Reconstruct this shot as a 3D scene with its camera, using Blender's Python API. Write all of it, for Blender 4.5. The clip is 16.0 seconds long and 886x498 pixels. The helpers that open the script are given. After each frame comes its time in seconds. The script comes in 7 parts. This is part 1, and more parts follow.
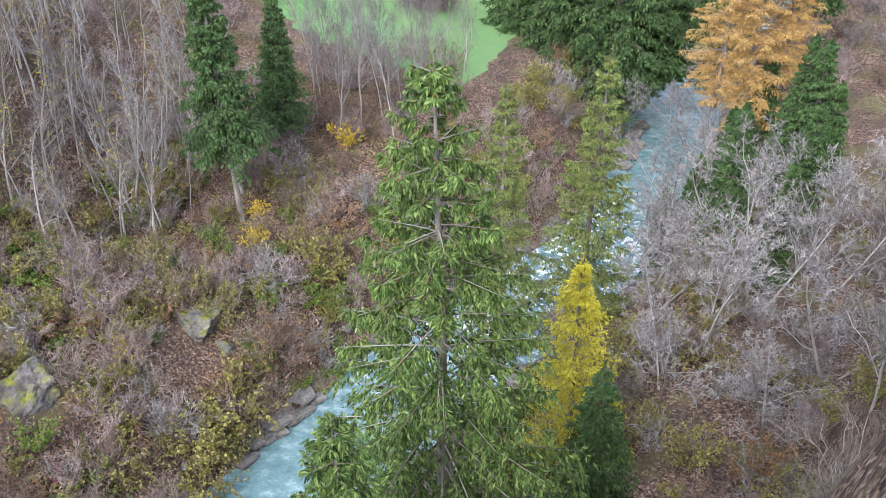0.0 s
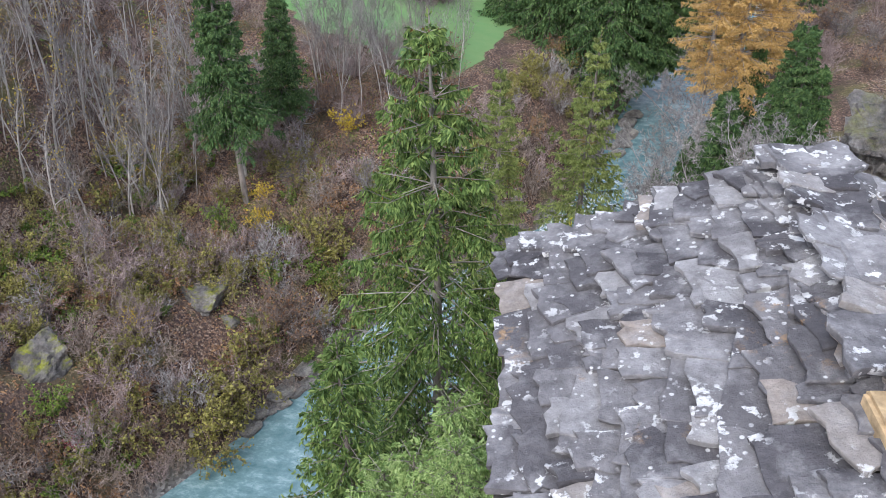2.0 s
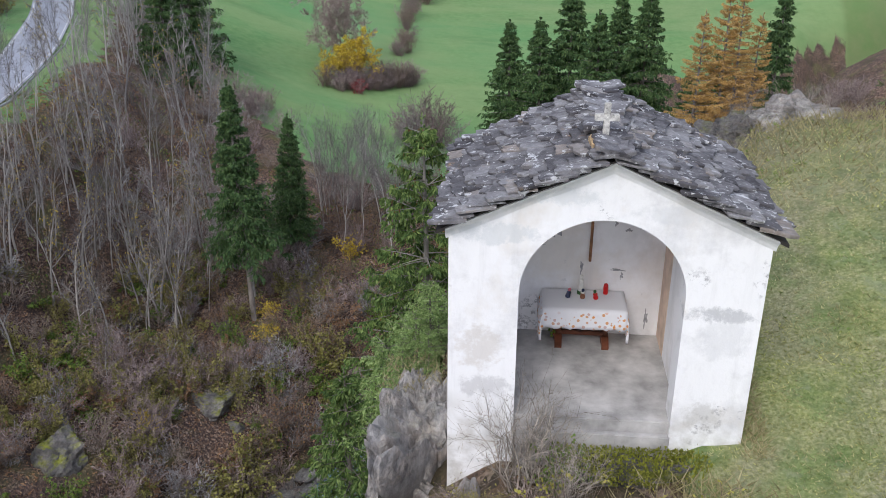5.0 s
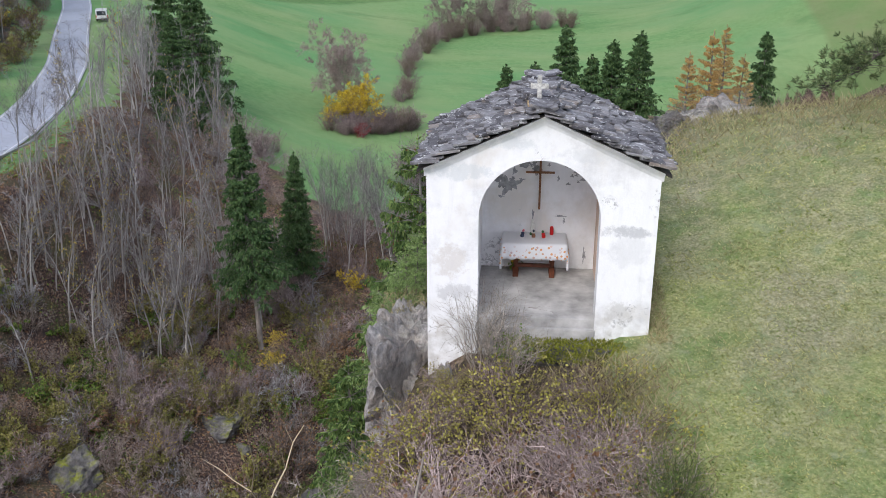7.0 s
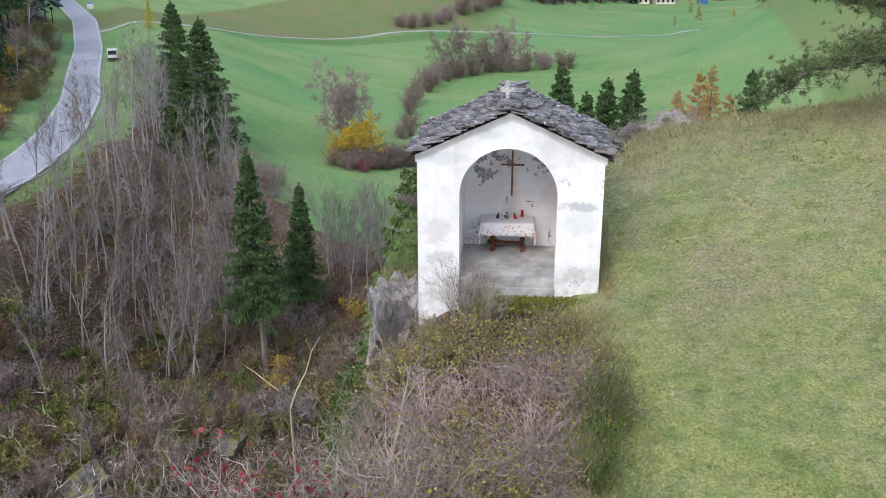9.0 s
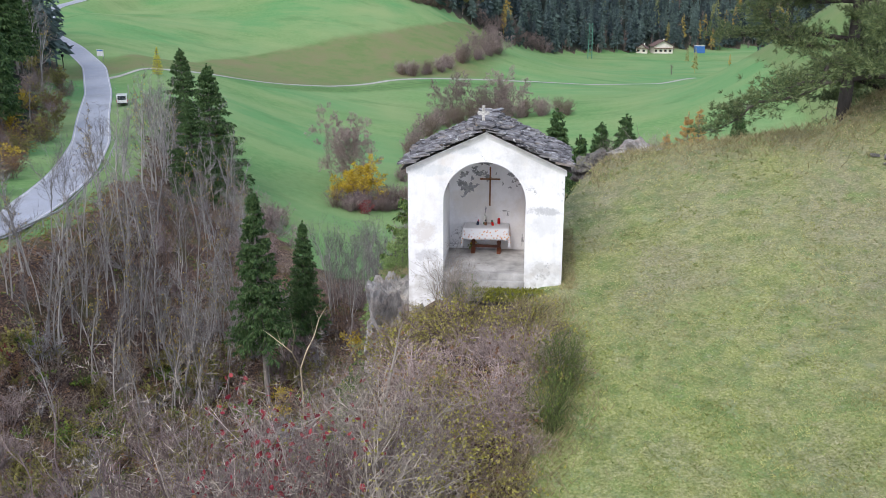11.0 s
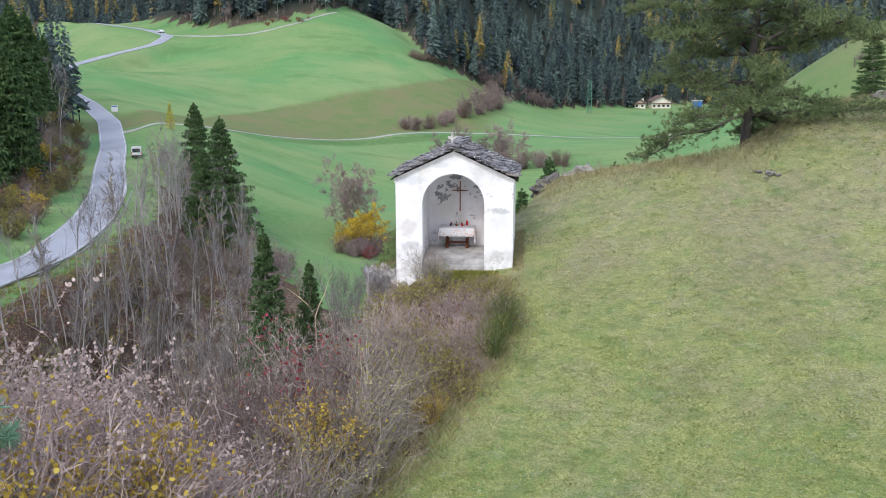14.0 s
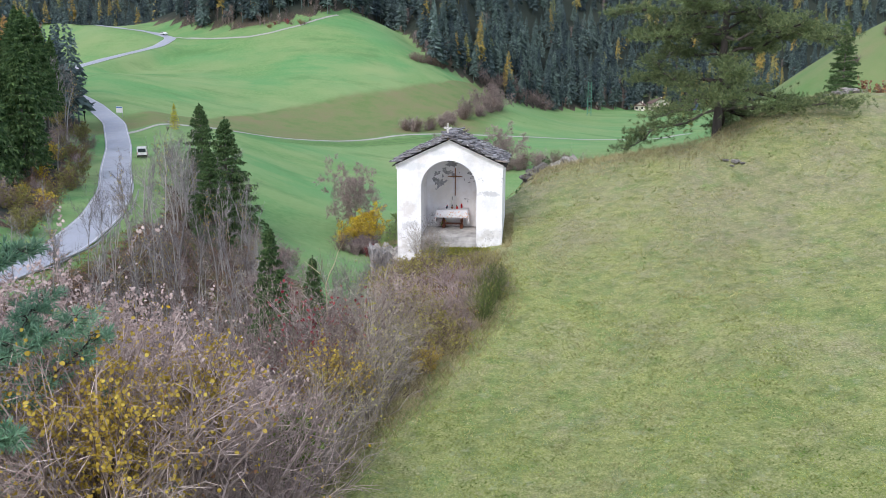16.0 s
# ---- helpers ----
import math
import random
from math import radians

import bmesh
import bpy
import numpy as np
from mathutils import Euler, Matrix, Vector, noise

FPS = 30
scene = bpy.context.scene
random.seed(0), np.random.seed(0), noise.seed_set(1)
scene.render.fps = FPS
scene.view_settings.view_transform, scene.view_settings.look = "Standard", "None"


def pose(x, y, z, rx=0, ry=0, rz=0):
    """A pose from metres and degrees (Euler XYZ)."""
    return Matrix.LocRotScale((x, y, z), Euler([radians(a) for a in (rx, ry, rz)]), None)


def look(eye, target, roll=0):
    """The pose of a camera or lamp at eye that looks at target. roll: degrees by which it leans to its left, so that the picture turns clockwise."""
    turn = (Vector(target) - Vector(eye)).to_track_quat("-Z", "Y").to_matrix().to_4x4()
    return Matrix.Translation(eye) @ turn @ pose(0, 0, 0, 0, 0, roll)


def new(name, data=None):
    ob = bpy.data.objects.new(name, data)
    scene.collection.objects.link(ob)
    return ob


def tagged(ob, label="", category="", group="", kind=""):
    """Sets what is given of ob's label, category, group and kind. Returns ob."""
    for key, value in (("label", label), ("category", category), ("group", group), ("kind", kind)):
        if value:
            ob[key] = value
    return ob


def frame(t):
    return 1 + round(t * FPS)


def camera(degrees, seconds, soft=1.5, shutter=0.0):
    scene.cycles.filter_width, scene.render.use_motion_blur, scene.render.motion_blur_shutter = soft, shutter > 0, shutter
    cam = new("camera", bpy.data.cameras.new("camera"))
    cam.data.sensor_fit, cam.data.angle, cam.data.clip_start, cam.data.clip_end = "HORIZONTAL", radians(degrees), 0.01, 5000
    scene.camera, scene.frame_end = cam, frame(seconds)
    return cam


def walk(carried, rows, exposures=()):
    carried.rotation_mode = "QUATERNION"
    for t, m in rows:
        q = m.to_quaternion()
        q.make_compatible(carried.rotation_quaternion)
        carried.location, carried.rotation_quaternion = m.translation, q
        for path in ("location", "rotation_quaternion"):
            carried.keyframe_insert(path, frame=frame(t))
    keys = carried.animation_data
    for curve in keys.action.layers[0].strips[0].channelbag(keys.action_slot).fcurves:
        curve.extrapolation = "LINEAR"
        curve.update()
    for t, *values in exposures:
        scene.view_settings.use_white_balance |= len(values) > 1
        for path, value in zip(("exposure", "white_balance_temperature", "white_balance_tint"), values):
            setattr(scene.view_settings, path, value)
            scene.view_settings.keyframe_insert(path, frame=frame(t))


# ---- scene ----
cam = camera(52.37, 16.0, soft=0.65)
EXPOSURES = [(0, 1.24), (1, 1.02), (1.5, 0.96), (2, 0.72), (2.5, 0.31), (3.5, 0.0), (4.2, 0.0), (6.5, 0.1), (9, 0.16), (14, 0.25), (16, 0.27)]
PATH = [
    (0, (-2.133, 0.197, 5.980), (-2.921, 8.443, 0.378), -0.22),
    (0.5, (-2.038, -0.391, 5.978), (-2.829, 7.857, 0.379), -0.22),
    (1, (-1.846, -1.019, 6.036), (-2.649, 7.223, 0.431), -0.26),
    (1.5, (-1.839, -1.714, 5.953), (-2.626, 6.534, 0.354), -0.21),
    (2, (-1.744, -2.515, 5.993), (-2.524, 5.733, 0.392), -0.17),
    (2.5, (-1.687, -3.457, 6.052), (-2.466, 4.953, 0.698), -0.11),
    (3, (-1.553, -4.389, 6.087), (-2.348, 4.198, 1.024), -0.14),
    (3.5, (-1.411, -5.403, 6.106), (-2.223, 3.359, 1.355), -0.01),
    (4, (-1.267, -6.531, 6.138), (-2.085, 2.360, 1.635), 0.12),
    (4.2, (-1.199, -6.985, 6.146), (-2.023, 1.952, 1.736), 0.18),
    (6.3, (-0.460, -10.943, 5.974), (-1.328, -1.723, 2.201), -0.04),
    (6.5, (-0.390, -11.334, 5.993), (-1.270, -2.099, 2.260), -0.15),
    (7, (-0.239, -12.274, 5.989), (-1.127, -2.985, 2.393), -0.13),
    (7.5, (-0.084, -13.174, 5.982), (-0.983, -3.834, 2.525), -0.11),
    (8, (0.048, -14.007, 5.971), (-0.858, -4.617, 2.654), -0.07),
    (8.5, (0.183, -14.776, 5.961), (-0.732, -5.349, 2.752), -0.04),
    (9, (0.324, -15.517, 5.947), (-0.596, -6.079, 2.771), -0.02),
    (9.2, (0.348, -15.803, 5.987), (-0.558, -6.355, 2.838), 0.19),
    (11.3, (1.086, -19.072, 5.900), (0.114, -9.466, 3.296), 0.00),
    (11.5, (1.183, -19.406, 5.930), (0.195, -9.788, 3.376), -0.10),
    (12, (1.416, -20.471, 5.890), (0.418, -10.822, 3.463), -0.12),
    (12.5, (1.652, -21.578, 5.873), (0.647, -11.918, 3.492), -0.12),
    (13, (1.866, -22.642, 5.852), (0.859, -12.975, 3.499), -0.12),
    (13.5, (2.055, -23.633, 5.834), (1.043, -13.937, 3.610), -0.15),
    (14, (2.263, -24.762, 5.812), (1.251, -15.036, 3.716), -0.10),
    (14.5, (2.456, -25.862, 5.778), (1.442, -16.135, 3.687), -0.10),
    (15, (2.598, -26.748, 5.736), (1.582, -17.020, 3.655), -0.08),
    (15.5, (2.678, -27.340, 5.702), (1.658, -17.611, 3.629), -0.04),
    (16, (2.707, -27.717, 5.701), (1.686, -17.987, 3.632), -0.03),
]
walk(cam, [(t, look(eye, target, roll)) for t, eye, target, roll in PATH], EXPOSURES)

# ---- world and sun: overcast autumn day ----
SUN_EL, SUN_AZ = radians(42), radians(200)
world = bpy.data.worlds.new("sky")
scene.world = world
world.use_nodes = True
wn = world.node_tree
sky = wn.nodes.new("ShaderNodeTexSky")
sky.sky_type, sky.sun_disc = "NISHITA", False
sky.sun_elevation, sky.sun_rotation = SUN_EL, SUN_AZ
sky.air_density, sky.dust_density, sky.ozone_density = 1.0, 6.0, 0.6
soft_sky = wn.nodes.new("ShaderNodeMixRGB")
soft_sky.inputs[0].default_value = 0.75
soft_sky.inputs[2].default_value = (6.4, 7.1, 9.1, 1)
wn.links.new(sky.outputs[0], soft_sky.inputs[1])
wn.links.new(soft_sky.outputs[0], wn.nodes["Background"].inputs[0])
wn.nodes["Background"].inputs[1].default_value = 0.135
sun_data = bpy.data.lights.new("sun", "SUN")
sun_data.energy, sun_data.angle, sun_data.color = 1.5, radians(25), (1.0, 0.98, 0.96)
sun = new("sun", sun_data)
sun.matrix_world = look((0, 0, 0), (-math.sin(SUN_AZ) * math.cos(SUN_EL), -math.cos(SUN_AZ) * math.cos(SUN_EL), -math.sin(SUN_EL)))

# ---- materials ----


class Nodes:
    """A small wrapper to write node materials in few lines."""

    def __init__(self, name, rough=0.85, spec=0.3):
        self.mat = bpy.data.materials.new(name)
        self.mat.use_nodes = True
        self.tree = self.mat.node_tree
        self.bsdf = self.tree.nodes["Principled BSDF"]
        self.bsdf.inputs["Roughness"].default_value = rough
        self.bsdf.inputs["Specular IOR Level"].default_value = spec
        self.coord = self.tree.nodes.new("ShaderNodeTexCoord").outputs["Object"]

    def node(self, kind, **inputs):
        n = self.tree.nodes.new("ShaderNode" + kind)
        for k, v in inputs.items():
            self.put(n.inputs[k.replace("_", " ")], v)
        return n

    def put(self, socket, v):
        if hasattr(v, "is_output"):
            self.tree.links.new(v, socket)
        elif isinstance(v, tuple) and len(v) == 3 and socket.type == "RGBA":
            socket.default_value = (*v, 1)
        else:
            socket.default_value = v

    def world_place(self):
        return self.tree.nodes.new("ShaderNodeNewGeometry").outputs["Position"]

    def noise(self, scale, detail=4.0, rough=0.6, where=None, squash=None):
        where = where or self.coord
        if squash:
            m = self.node("Mapping", Vector=where, Scale=squash)
            where = m.outputs[0]
        return self.node("TexNoise", Vector=where, Scale=scale, Detail=detail, Roughness=rough).outputs["Fac"]

    def voronoi(self, scale, where=None, out="Distance", feature="F1"):
        n = self.node("TexVoronoi", Vector=where or self.coord, Scale=scale)
        n.feature = feature
        return n.outputs[out]

    def ramp(self, fac, *stops):
        n = self.node("ValToRGB", Fac=fac)
        e = n.color_ramp.elements
        while len(e) < len(stops):
            e.new(0.5)
        for el, (p, c) in zip(e, stops):
            el.position = p
            el.color = (*c, 1) if isinstance(c, tuple) else (c, c, c, 1)
        return n.outputs["Color"]

    def mix(self, fac, a, b, mode="MIX"):
        n = self.node("MixRGB", Fac=fac, Color1=a, Color2=b)
        n.blend_type = mode
        return n.outputs[0]

    def math(self, op, a, b=0.0):
        n = self.tree.nodes.new("ShaderNodeMath")
        n.operation = op
        self.put(n.inputs[0], a)
        self.put(n.inputs[1], b)
        return n.outputs[0]

    def random(self):
        return self.tree.nodes.new("ShaderNodeObjectInfo").outputs["Random"]

    def island(self):
        return self.tree.nodes.new("ShaderNodeNewGeometry").outputs["Random Per Island"]

    def attribute(self, name):
        n = self.tree.nodes.new("ShaderNodeAttribute")
        n.attribute_name = name
        return n.outputs["Fac"]

    def bump(self, height, strength=0.4, distance=0.02):
        n = self.node("Bump", Height=height, Strength=strength, Distance=distance)
        self.tree.links.new(n.outputs[0], self.bsdf.inputs["Normal"])

    def done(self, color, rough=None):
        self.put(self.bsdf.inputs["Base Color"], color)
        if rough is not None:
            self.put(self.bsdf.inputs["Roughness"], rough)
        return self.mat


def plain(name, color, rough=0.7, metal=0.0, vary=0.25, scale=6.0):
    n = Nodes(name, rough)
    n.bsdf.inputs["Metallic"].default_value = metal
    f = n.noise(scale, 5)
    dark = tuple(c * (1 - vary) for c in color)
    light = tuple(min(1, c * (1 + vary)) for c in color)
    n.bump(n.noise(scale * 8, 3), 0.15, 0.01)
    return n.done(n.ramp(f, (0.3, dark), (0.7, light)))


def foliage(name, dark, mid, light, spec=0.25, rough=0.6, see=0.25):
    """Leaf or needle cover: a colour a leaf, drifts of colour over the crown, a little light through it."""
    n = Nodes(name, rough, spec)
    c = n.ramp(n.island(), (0.0, dark), (0.5, mid), (1.0, light))
    drift = n.noise(0.45, 3, where=n.world_place())
    c = n.mix(n.ramp(drift, (0.35, 0.0), (0.7, 0.55)), c, n.mix(0.5, c, mid, "MIX"))
    c = n.mix(1.0, c, n.ramp(n.noise(0.9, 2, where=n.world_place()), (0.3, 0.72), (0.7, 1.15)), "MULTIPLY")
    tr = n.node("BsdfTranslucent", Color=c)
    mixer = n.node("MixShader", Fac=see)
    n.done(c)
    out = n.tree.nodes["Material Output"]
    n.tree.links.new(n.bsdf.outputs[0], mixer.inputs[1])
    n.tree.links.new(tr.outputs[0], mixer.inputs[2])
    n.tree.links.new(mixer.outputs[0], out.inputs[0])
    return n.mat


def blade_material(name):
    """Grass blades: green, yellow and straw in drifts, each blade a shade of its own."""
    n = Nodes(name, 0.65, 0.2)
    w = n.world_place()
    y = n.node("SeparateXYZ", Vector=w).outputs[1]
    patch = n.math("ADD", n.noise(1.3, 6, 0.7, where=w), n.math("ADD", n.math("MULTIPLY", y, 0.011), 0.075))
    c = n.ramp(patch, (0.32, (0.15, 0.235, 0.05)), (0.45, (0.33, 0.38, 0.115)), (0.56, (0.49, 0.48, 0.19)), (0.7, (0.58, 0.53, 0.31)))
    c = n.mix(n.ramp(n.noise(0.35, 5, 0.7, where=w), (0.46, 0.0), (0.6, 0.55)), c, (0.41, 0.385, 0.22))
    c = n.mix(n.ramp(n.noise(2.3, 4, 0.65, where=w), (0.6, 0.0), (0.68, 0.7)), c, (0.14, 0.3, 0.05))
    c = n.mix(1.0, c, n.ramp(n.island(), (0.0, 0.72), (0.5, 1.0), (1.0, 1.32)), "MULTIPLY")
    # shading and highlights of turf lumps, put into the blade colour as noise
    lump_shading = n.noise(3.4, 4, 0.6, where=w, squash=(0.7, 1.2, 1.0))
    c = n.mix(1.0, c, n.ramp(lump_shading, (0.34, 0.68), (0.5, 1.0), (0.66, 1.25)), "MULTIPLY")
    tr = n.node("BsdfTranslucent", Color=c)
    mixer = n.node("MixShader", Fac=0.45)
    n.done(c)
    n.tree.links.new(n.bsdf.outputs[0], mixer.inputs[1])
    n.tree.links.new(tr.outputs[0], mixer.inputs[2])
    n.tree.links.new(mixer.outputs[0], n.tree.nodes["Material Output"].inputs[0])
    return n.mat


def bark(name, dark, light, scale=3.0):
    n = Nodes(name, 0.9, 0.15)
    f = n.noise(scale, 6, 0.7, squash=(1, 1, 0.25))
    n.bump(f, 0.5, 0.03)
    c = n.ramp(f, (0.3, dark), (0.72, light))
    c = n.mix(1.0, c, n.ramp(n.random(), (0.0, 0.8), (1.0, 1.2)), "MULTIPLY")
    c = n.mix(1.0, c, n.ramp(n.island(), (0.0, (0.45, 0.45, 0.46)), (0.35, (0.85, 0.825, 0.81)), (0.7, (1.05, 1.05, 1.05)), (1.0, (1.6, 1.6, 1.58))), "MULTIPLY")
    return n.done(c)


def ground_material():
    """Forest floor with leaf litter, mown pasture and gravel, blended by the sheet's own cover values."""
    n = Nodes("ground", 0.95, 0.15)
    # leaf litter
    leaf = n.voronoi(9.0, out="Color")
    leaf_tone = n.node("SeparateColor", Color=leaf).outputs[0]
    litter = n.ramp(leaf_tone, (0.0, (0.045, 0.033, 0.032)), (0.45, (0.125, 0.086, 0.07)), (0.75, (0.22, 0.135, 0.09)), (1.0, (0.36, 0.28, 0.22)))
    small = n.node("SeparateColor", Color=n.voronoi(24.0, out="Color")).outputs[1]
    litter = n.mix(1.0, litter, n.ramp(small, (0.0, 0.45), (0.6, 1.0), (1.0, 1.55)), "MULTIPLY")
    moss = n.ramp(n.noise(7.0, 7, 0.75), (0.3, (0.05, 0.055, 0.02)), (0.7, (0.22, 0.23, 0.085)))
    litter = n.mix(n.ramp(n.noise(0.3, 5, 0.65), (0.5, 0.0), (0.64, 0.6)), litter, moss)
    litter = n.mix(n.ramp(n.noise(0.35, 3), (0.45, 0.0), (0.65, 0.6)), litter, (0.06, 0.045, 0.042))
    # pasture on the hill and meadow in the valley
    fine = n.noise(22, 6, 0.7)
    mid = n.noise(1.3, 6, 0.65)
    wide = n.noise(0.11, 3, 0.5)
    grass = n.ramp(fine, (0.3, (0.13, 0.175, 0.045)), (0.5, (0.28, 0.31, 0.11)), (0.7, (0.43, 0.44, 0.2)))
    straw = n.ramp(fine, (0.3, (0.14, 0.13, 0.075)), (0.5, (0.27, 0.255, 0.15)), (0.7, (0.45, 0.425, 0.29)))
    worn = n.math("ADD", n.noise(0.42, 6, 0.72), n.math("MULTIPLY", n.attribute("dry"), 0.13))
    grass = n.mix(n.ramp(worn, (0.48, 0.0), (0.7, 0.8)), grass, straw)
    lush = n.math("SUBTRACT", mid, n.math("MULTIPLY", n.attribute("dry"), 0.06))
    grass = n.mix(n.ramp(lush, (0.48, 0.0), (0.6, 0.75)), grass, n.ramp(fine, (0.3, (0.08, 0.145, 0.035)), (0.7, (0.25, 0.35, 0.1))))
    grass = n.mix(n.ramp(n.noise(0.17, 5, 0.7), (0.52, 0.0), (0.66, 0.45)), grass, (0.25, 0.225, 0.14))
    grass = n.mix(n.ramp(n.noise(1.15, 5, 0.75), (0.5, 0.0), (0.64, 0.5)), grass, (0.105, 0.16, 0.05))
    grass = n.mix(n.ramp(n.noise(2.6, 4, 0.7), (0.56, 0.0), (0.68, 0.4)), grass, (0.4, 0.39, 0.26))
    grass = n.mix(n.ramp(n.noise(6.5, 6, 0.8), (0.54, 0.0), (0.7, 0.45)), grass, (0.085, 0.1, 0.045))
    grass = n.mix(1.0, grass, n.ramp(n.noise(3.6, 7, 0.8), (0.35, (0.74, 0.8, 0.84)), (0.62, (1.18, 1.14, 1.26))), "MULTIPLY")
    grass = n.mix(n.ramp(n.noise(11.0, 5, 0.75), (0.6, 0.0), (0.7, 0.4)), grass, (0.46, 0.45, 0.27))
    meadow = n.ramp(n.noise(0.9, 5, 0.7), (0.3, (0.118, 0.235, 0.08)), (0.7, (0.185, 0.32, 0.125)))
    meadow = n.mix(n.ramp(n.noise(0.024, 5, 0.6), (0.4, 0.0), (0.62, 0.85)), meadow, (0.225, 0.31, 0.138))
    meadow = n.mix(n.ramp(n.noise(0.016, 4, 0.6, squash=(1, 1.5, 1)), (0.46, 0.0), (0.6, 0.5)), meadow, (0.08, 0.27, 0.1))
    stripes = n.noise(0.06, 5, 0.65, squash=(0.5, 1.2, 1))
    meadow = n.mix(n.ramp(stripes, (0.48, 0.0), (0.64, 0.5)), meadow, (0.25, 0.325, 0.145))
    meadow = n.mix(n.ramp(n.noise(0.05, 6, 0.7, squash=(0.5, 1.2, 1)), (0.54, 0.0), (0.66, 0.5)), meadow, (0.085, 0.185, 0.062))
    dry = n.ramp(n.noise(0.09, 6, 0.7), (0.35, (0.125, 0.195, 0.068)), (0.5, (0.165, 0.2, 0.085)), (0.68, (0.2, 0.185, 0.1)))
    meadow = n.mix(n.attribute("dry"), meadow, dry)
    meadow = n.mix(n.math("MULTIPLY", n.attribute("plough"), 0.8), meadow, n.ramp(n.noise(0.8, 5, 0.7, squash=(0.3, 1.2, 1)), (0.35, (0.06, 0.13, 0.045)), (0.65, (0.13, 0.24, 0.075))))
    near = n.mix(n.attribute("near"), meadow, grass)
    edge = n.math("ADD", n.attribute("cover"), n.math("MULTIPLY", n.math("SUBTRACT", n.noise(0.8, 4), 0.5), 0.7))
    # dark conifer needle floor, near-black so gaps between far trees stay dark
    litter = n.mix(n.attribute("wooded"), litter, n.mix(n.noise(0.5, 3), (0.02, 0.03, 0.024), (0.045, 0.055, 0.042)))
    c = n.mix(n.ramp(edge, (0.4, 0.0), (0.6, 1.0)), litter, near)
    pebble = n.voronoi(5.5, out="Color")
    stone = n.ramp(n.node("SeparateColor", Color=pebble).outputs[1], (0.0, (0.06, 0.06, 0.06)), (0.6, (0.17, 0.17, 0.17)), (1.0, (0.3, 0.3, 0.29)))
    c = n.mix(n.attribute("gravel"), c, stone)
    n.bump(n.math("ADD", n.noise(14, 6, 0.75), n.math("MULTIPLY", leaf_tone, 0.5)), 0.7, 0.05)
    return n.done(c)


def rock_material(name="rock", warm=0.35, mossy=0.45, gain=1.0):
    n = Nodes(name, 0.9, 0.2)
    a = n.noise(1.6, 8, 0.72)
    layer = n.noise(2.2, 6, 0.7, squash=(1, 1, 4))
    c = n.ramp(a, (0.28, (0.075, 0.073, 0.075)), (0.5, (0.21, 0.203, 0.2)), (0.72, (0.43, 0.41, 0.395)))
    c = n.mix(n.ramp(layer, (0.45, 0.0), (0.65, warm)), c, (0.36, 0.29, 0.235))
    c = n.mix(n.ramp(n.noise(3.4, 8, 0.8), (0.34, 0.75), (0.45, 0.0)), c, (0.05, 0.048, 0.05))
    up = n.node("SeparateXYZ", Vector=n.tree.nodes.new("ShaderNodeNewGeometry").outputs["Normal"]).outputs[2]
    m = n.math("MULTIPLY", n.ramp(up, (0.35, 0.0), (0.75, 1.0)), n.ramp(n.noise(2.4, 4), (0.42, 0.0), (0.6, mossy)))
    c = n.mix(m, c, n.ramp(n.noise(4.0, 5, 0.7), (0.35, (0.12, 0.13, 0.03)), (0.65, (0.32, 0.34, 0.06))))
    speck = n.noise(11, 7, 0.75)
    c = n.mix(1.0, c, n.ramp(speck, (0.3, 0.55), (0.7, 1.35)), "MULTIPLY")
    c = n.mix(1.0, c, (gain, gain, gain), "MULTIPLY")
    n.bump(n.math("ADD", n.math("ADD", a, layer), n.math("MULTIPLY", speck, 0.6)), 1.0, 0.12)
    return n.done(c)


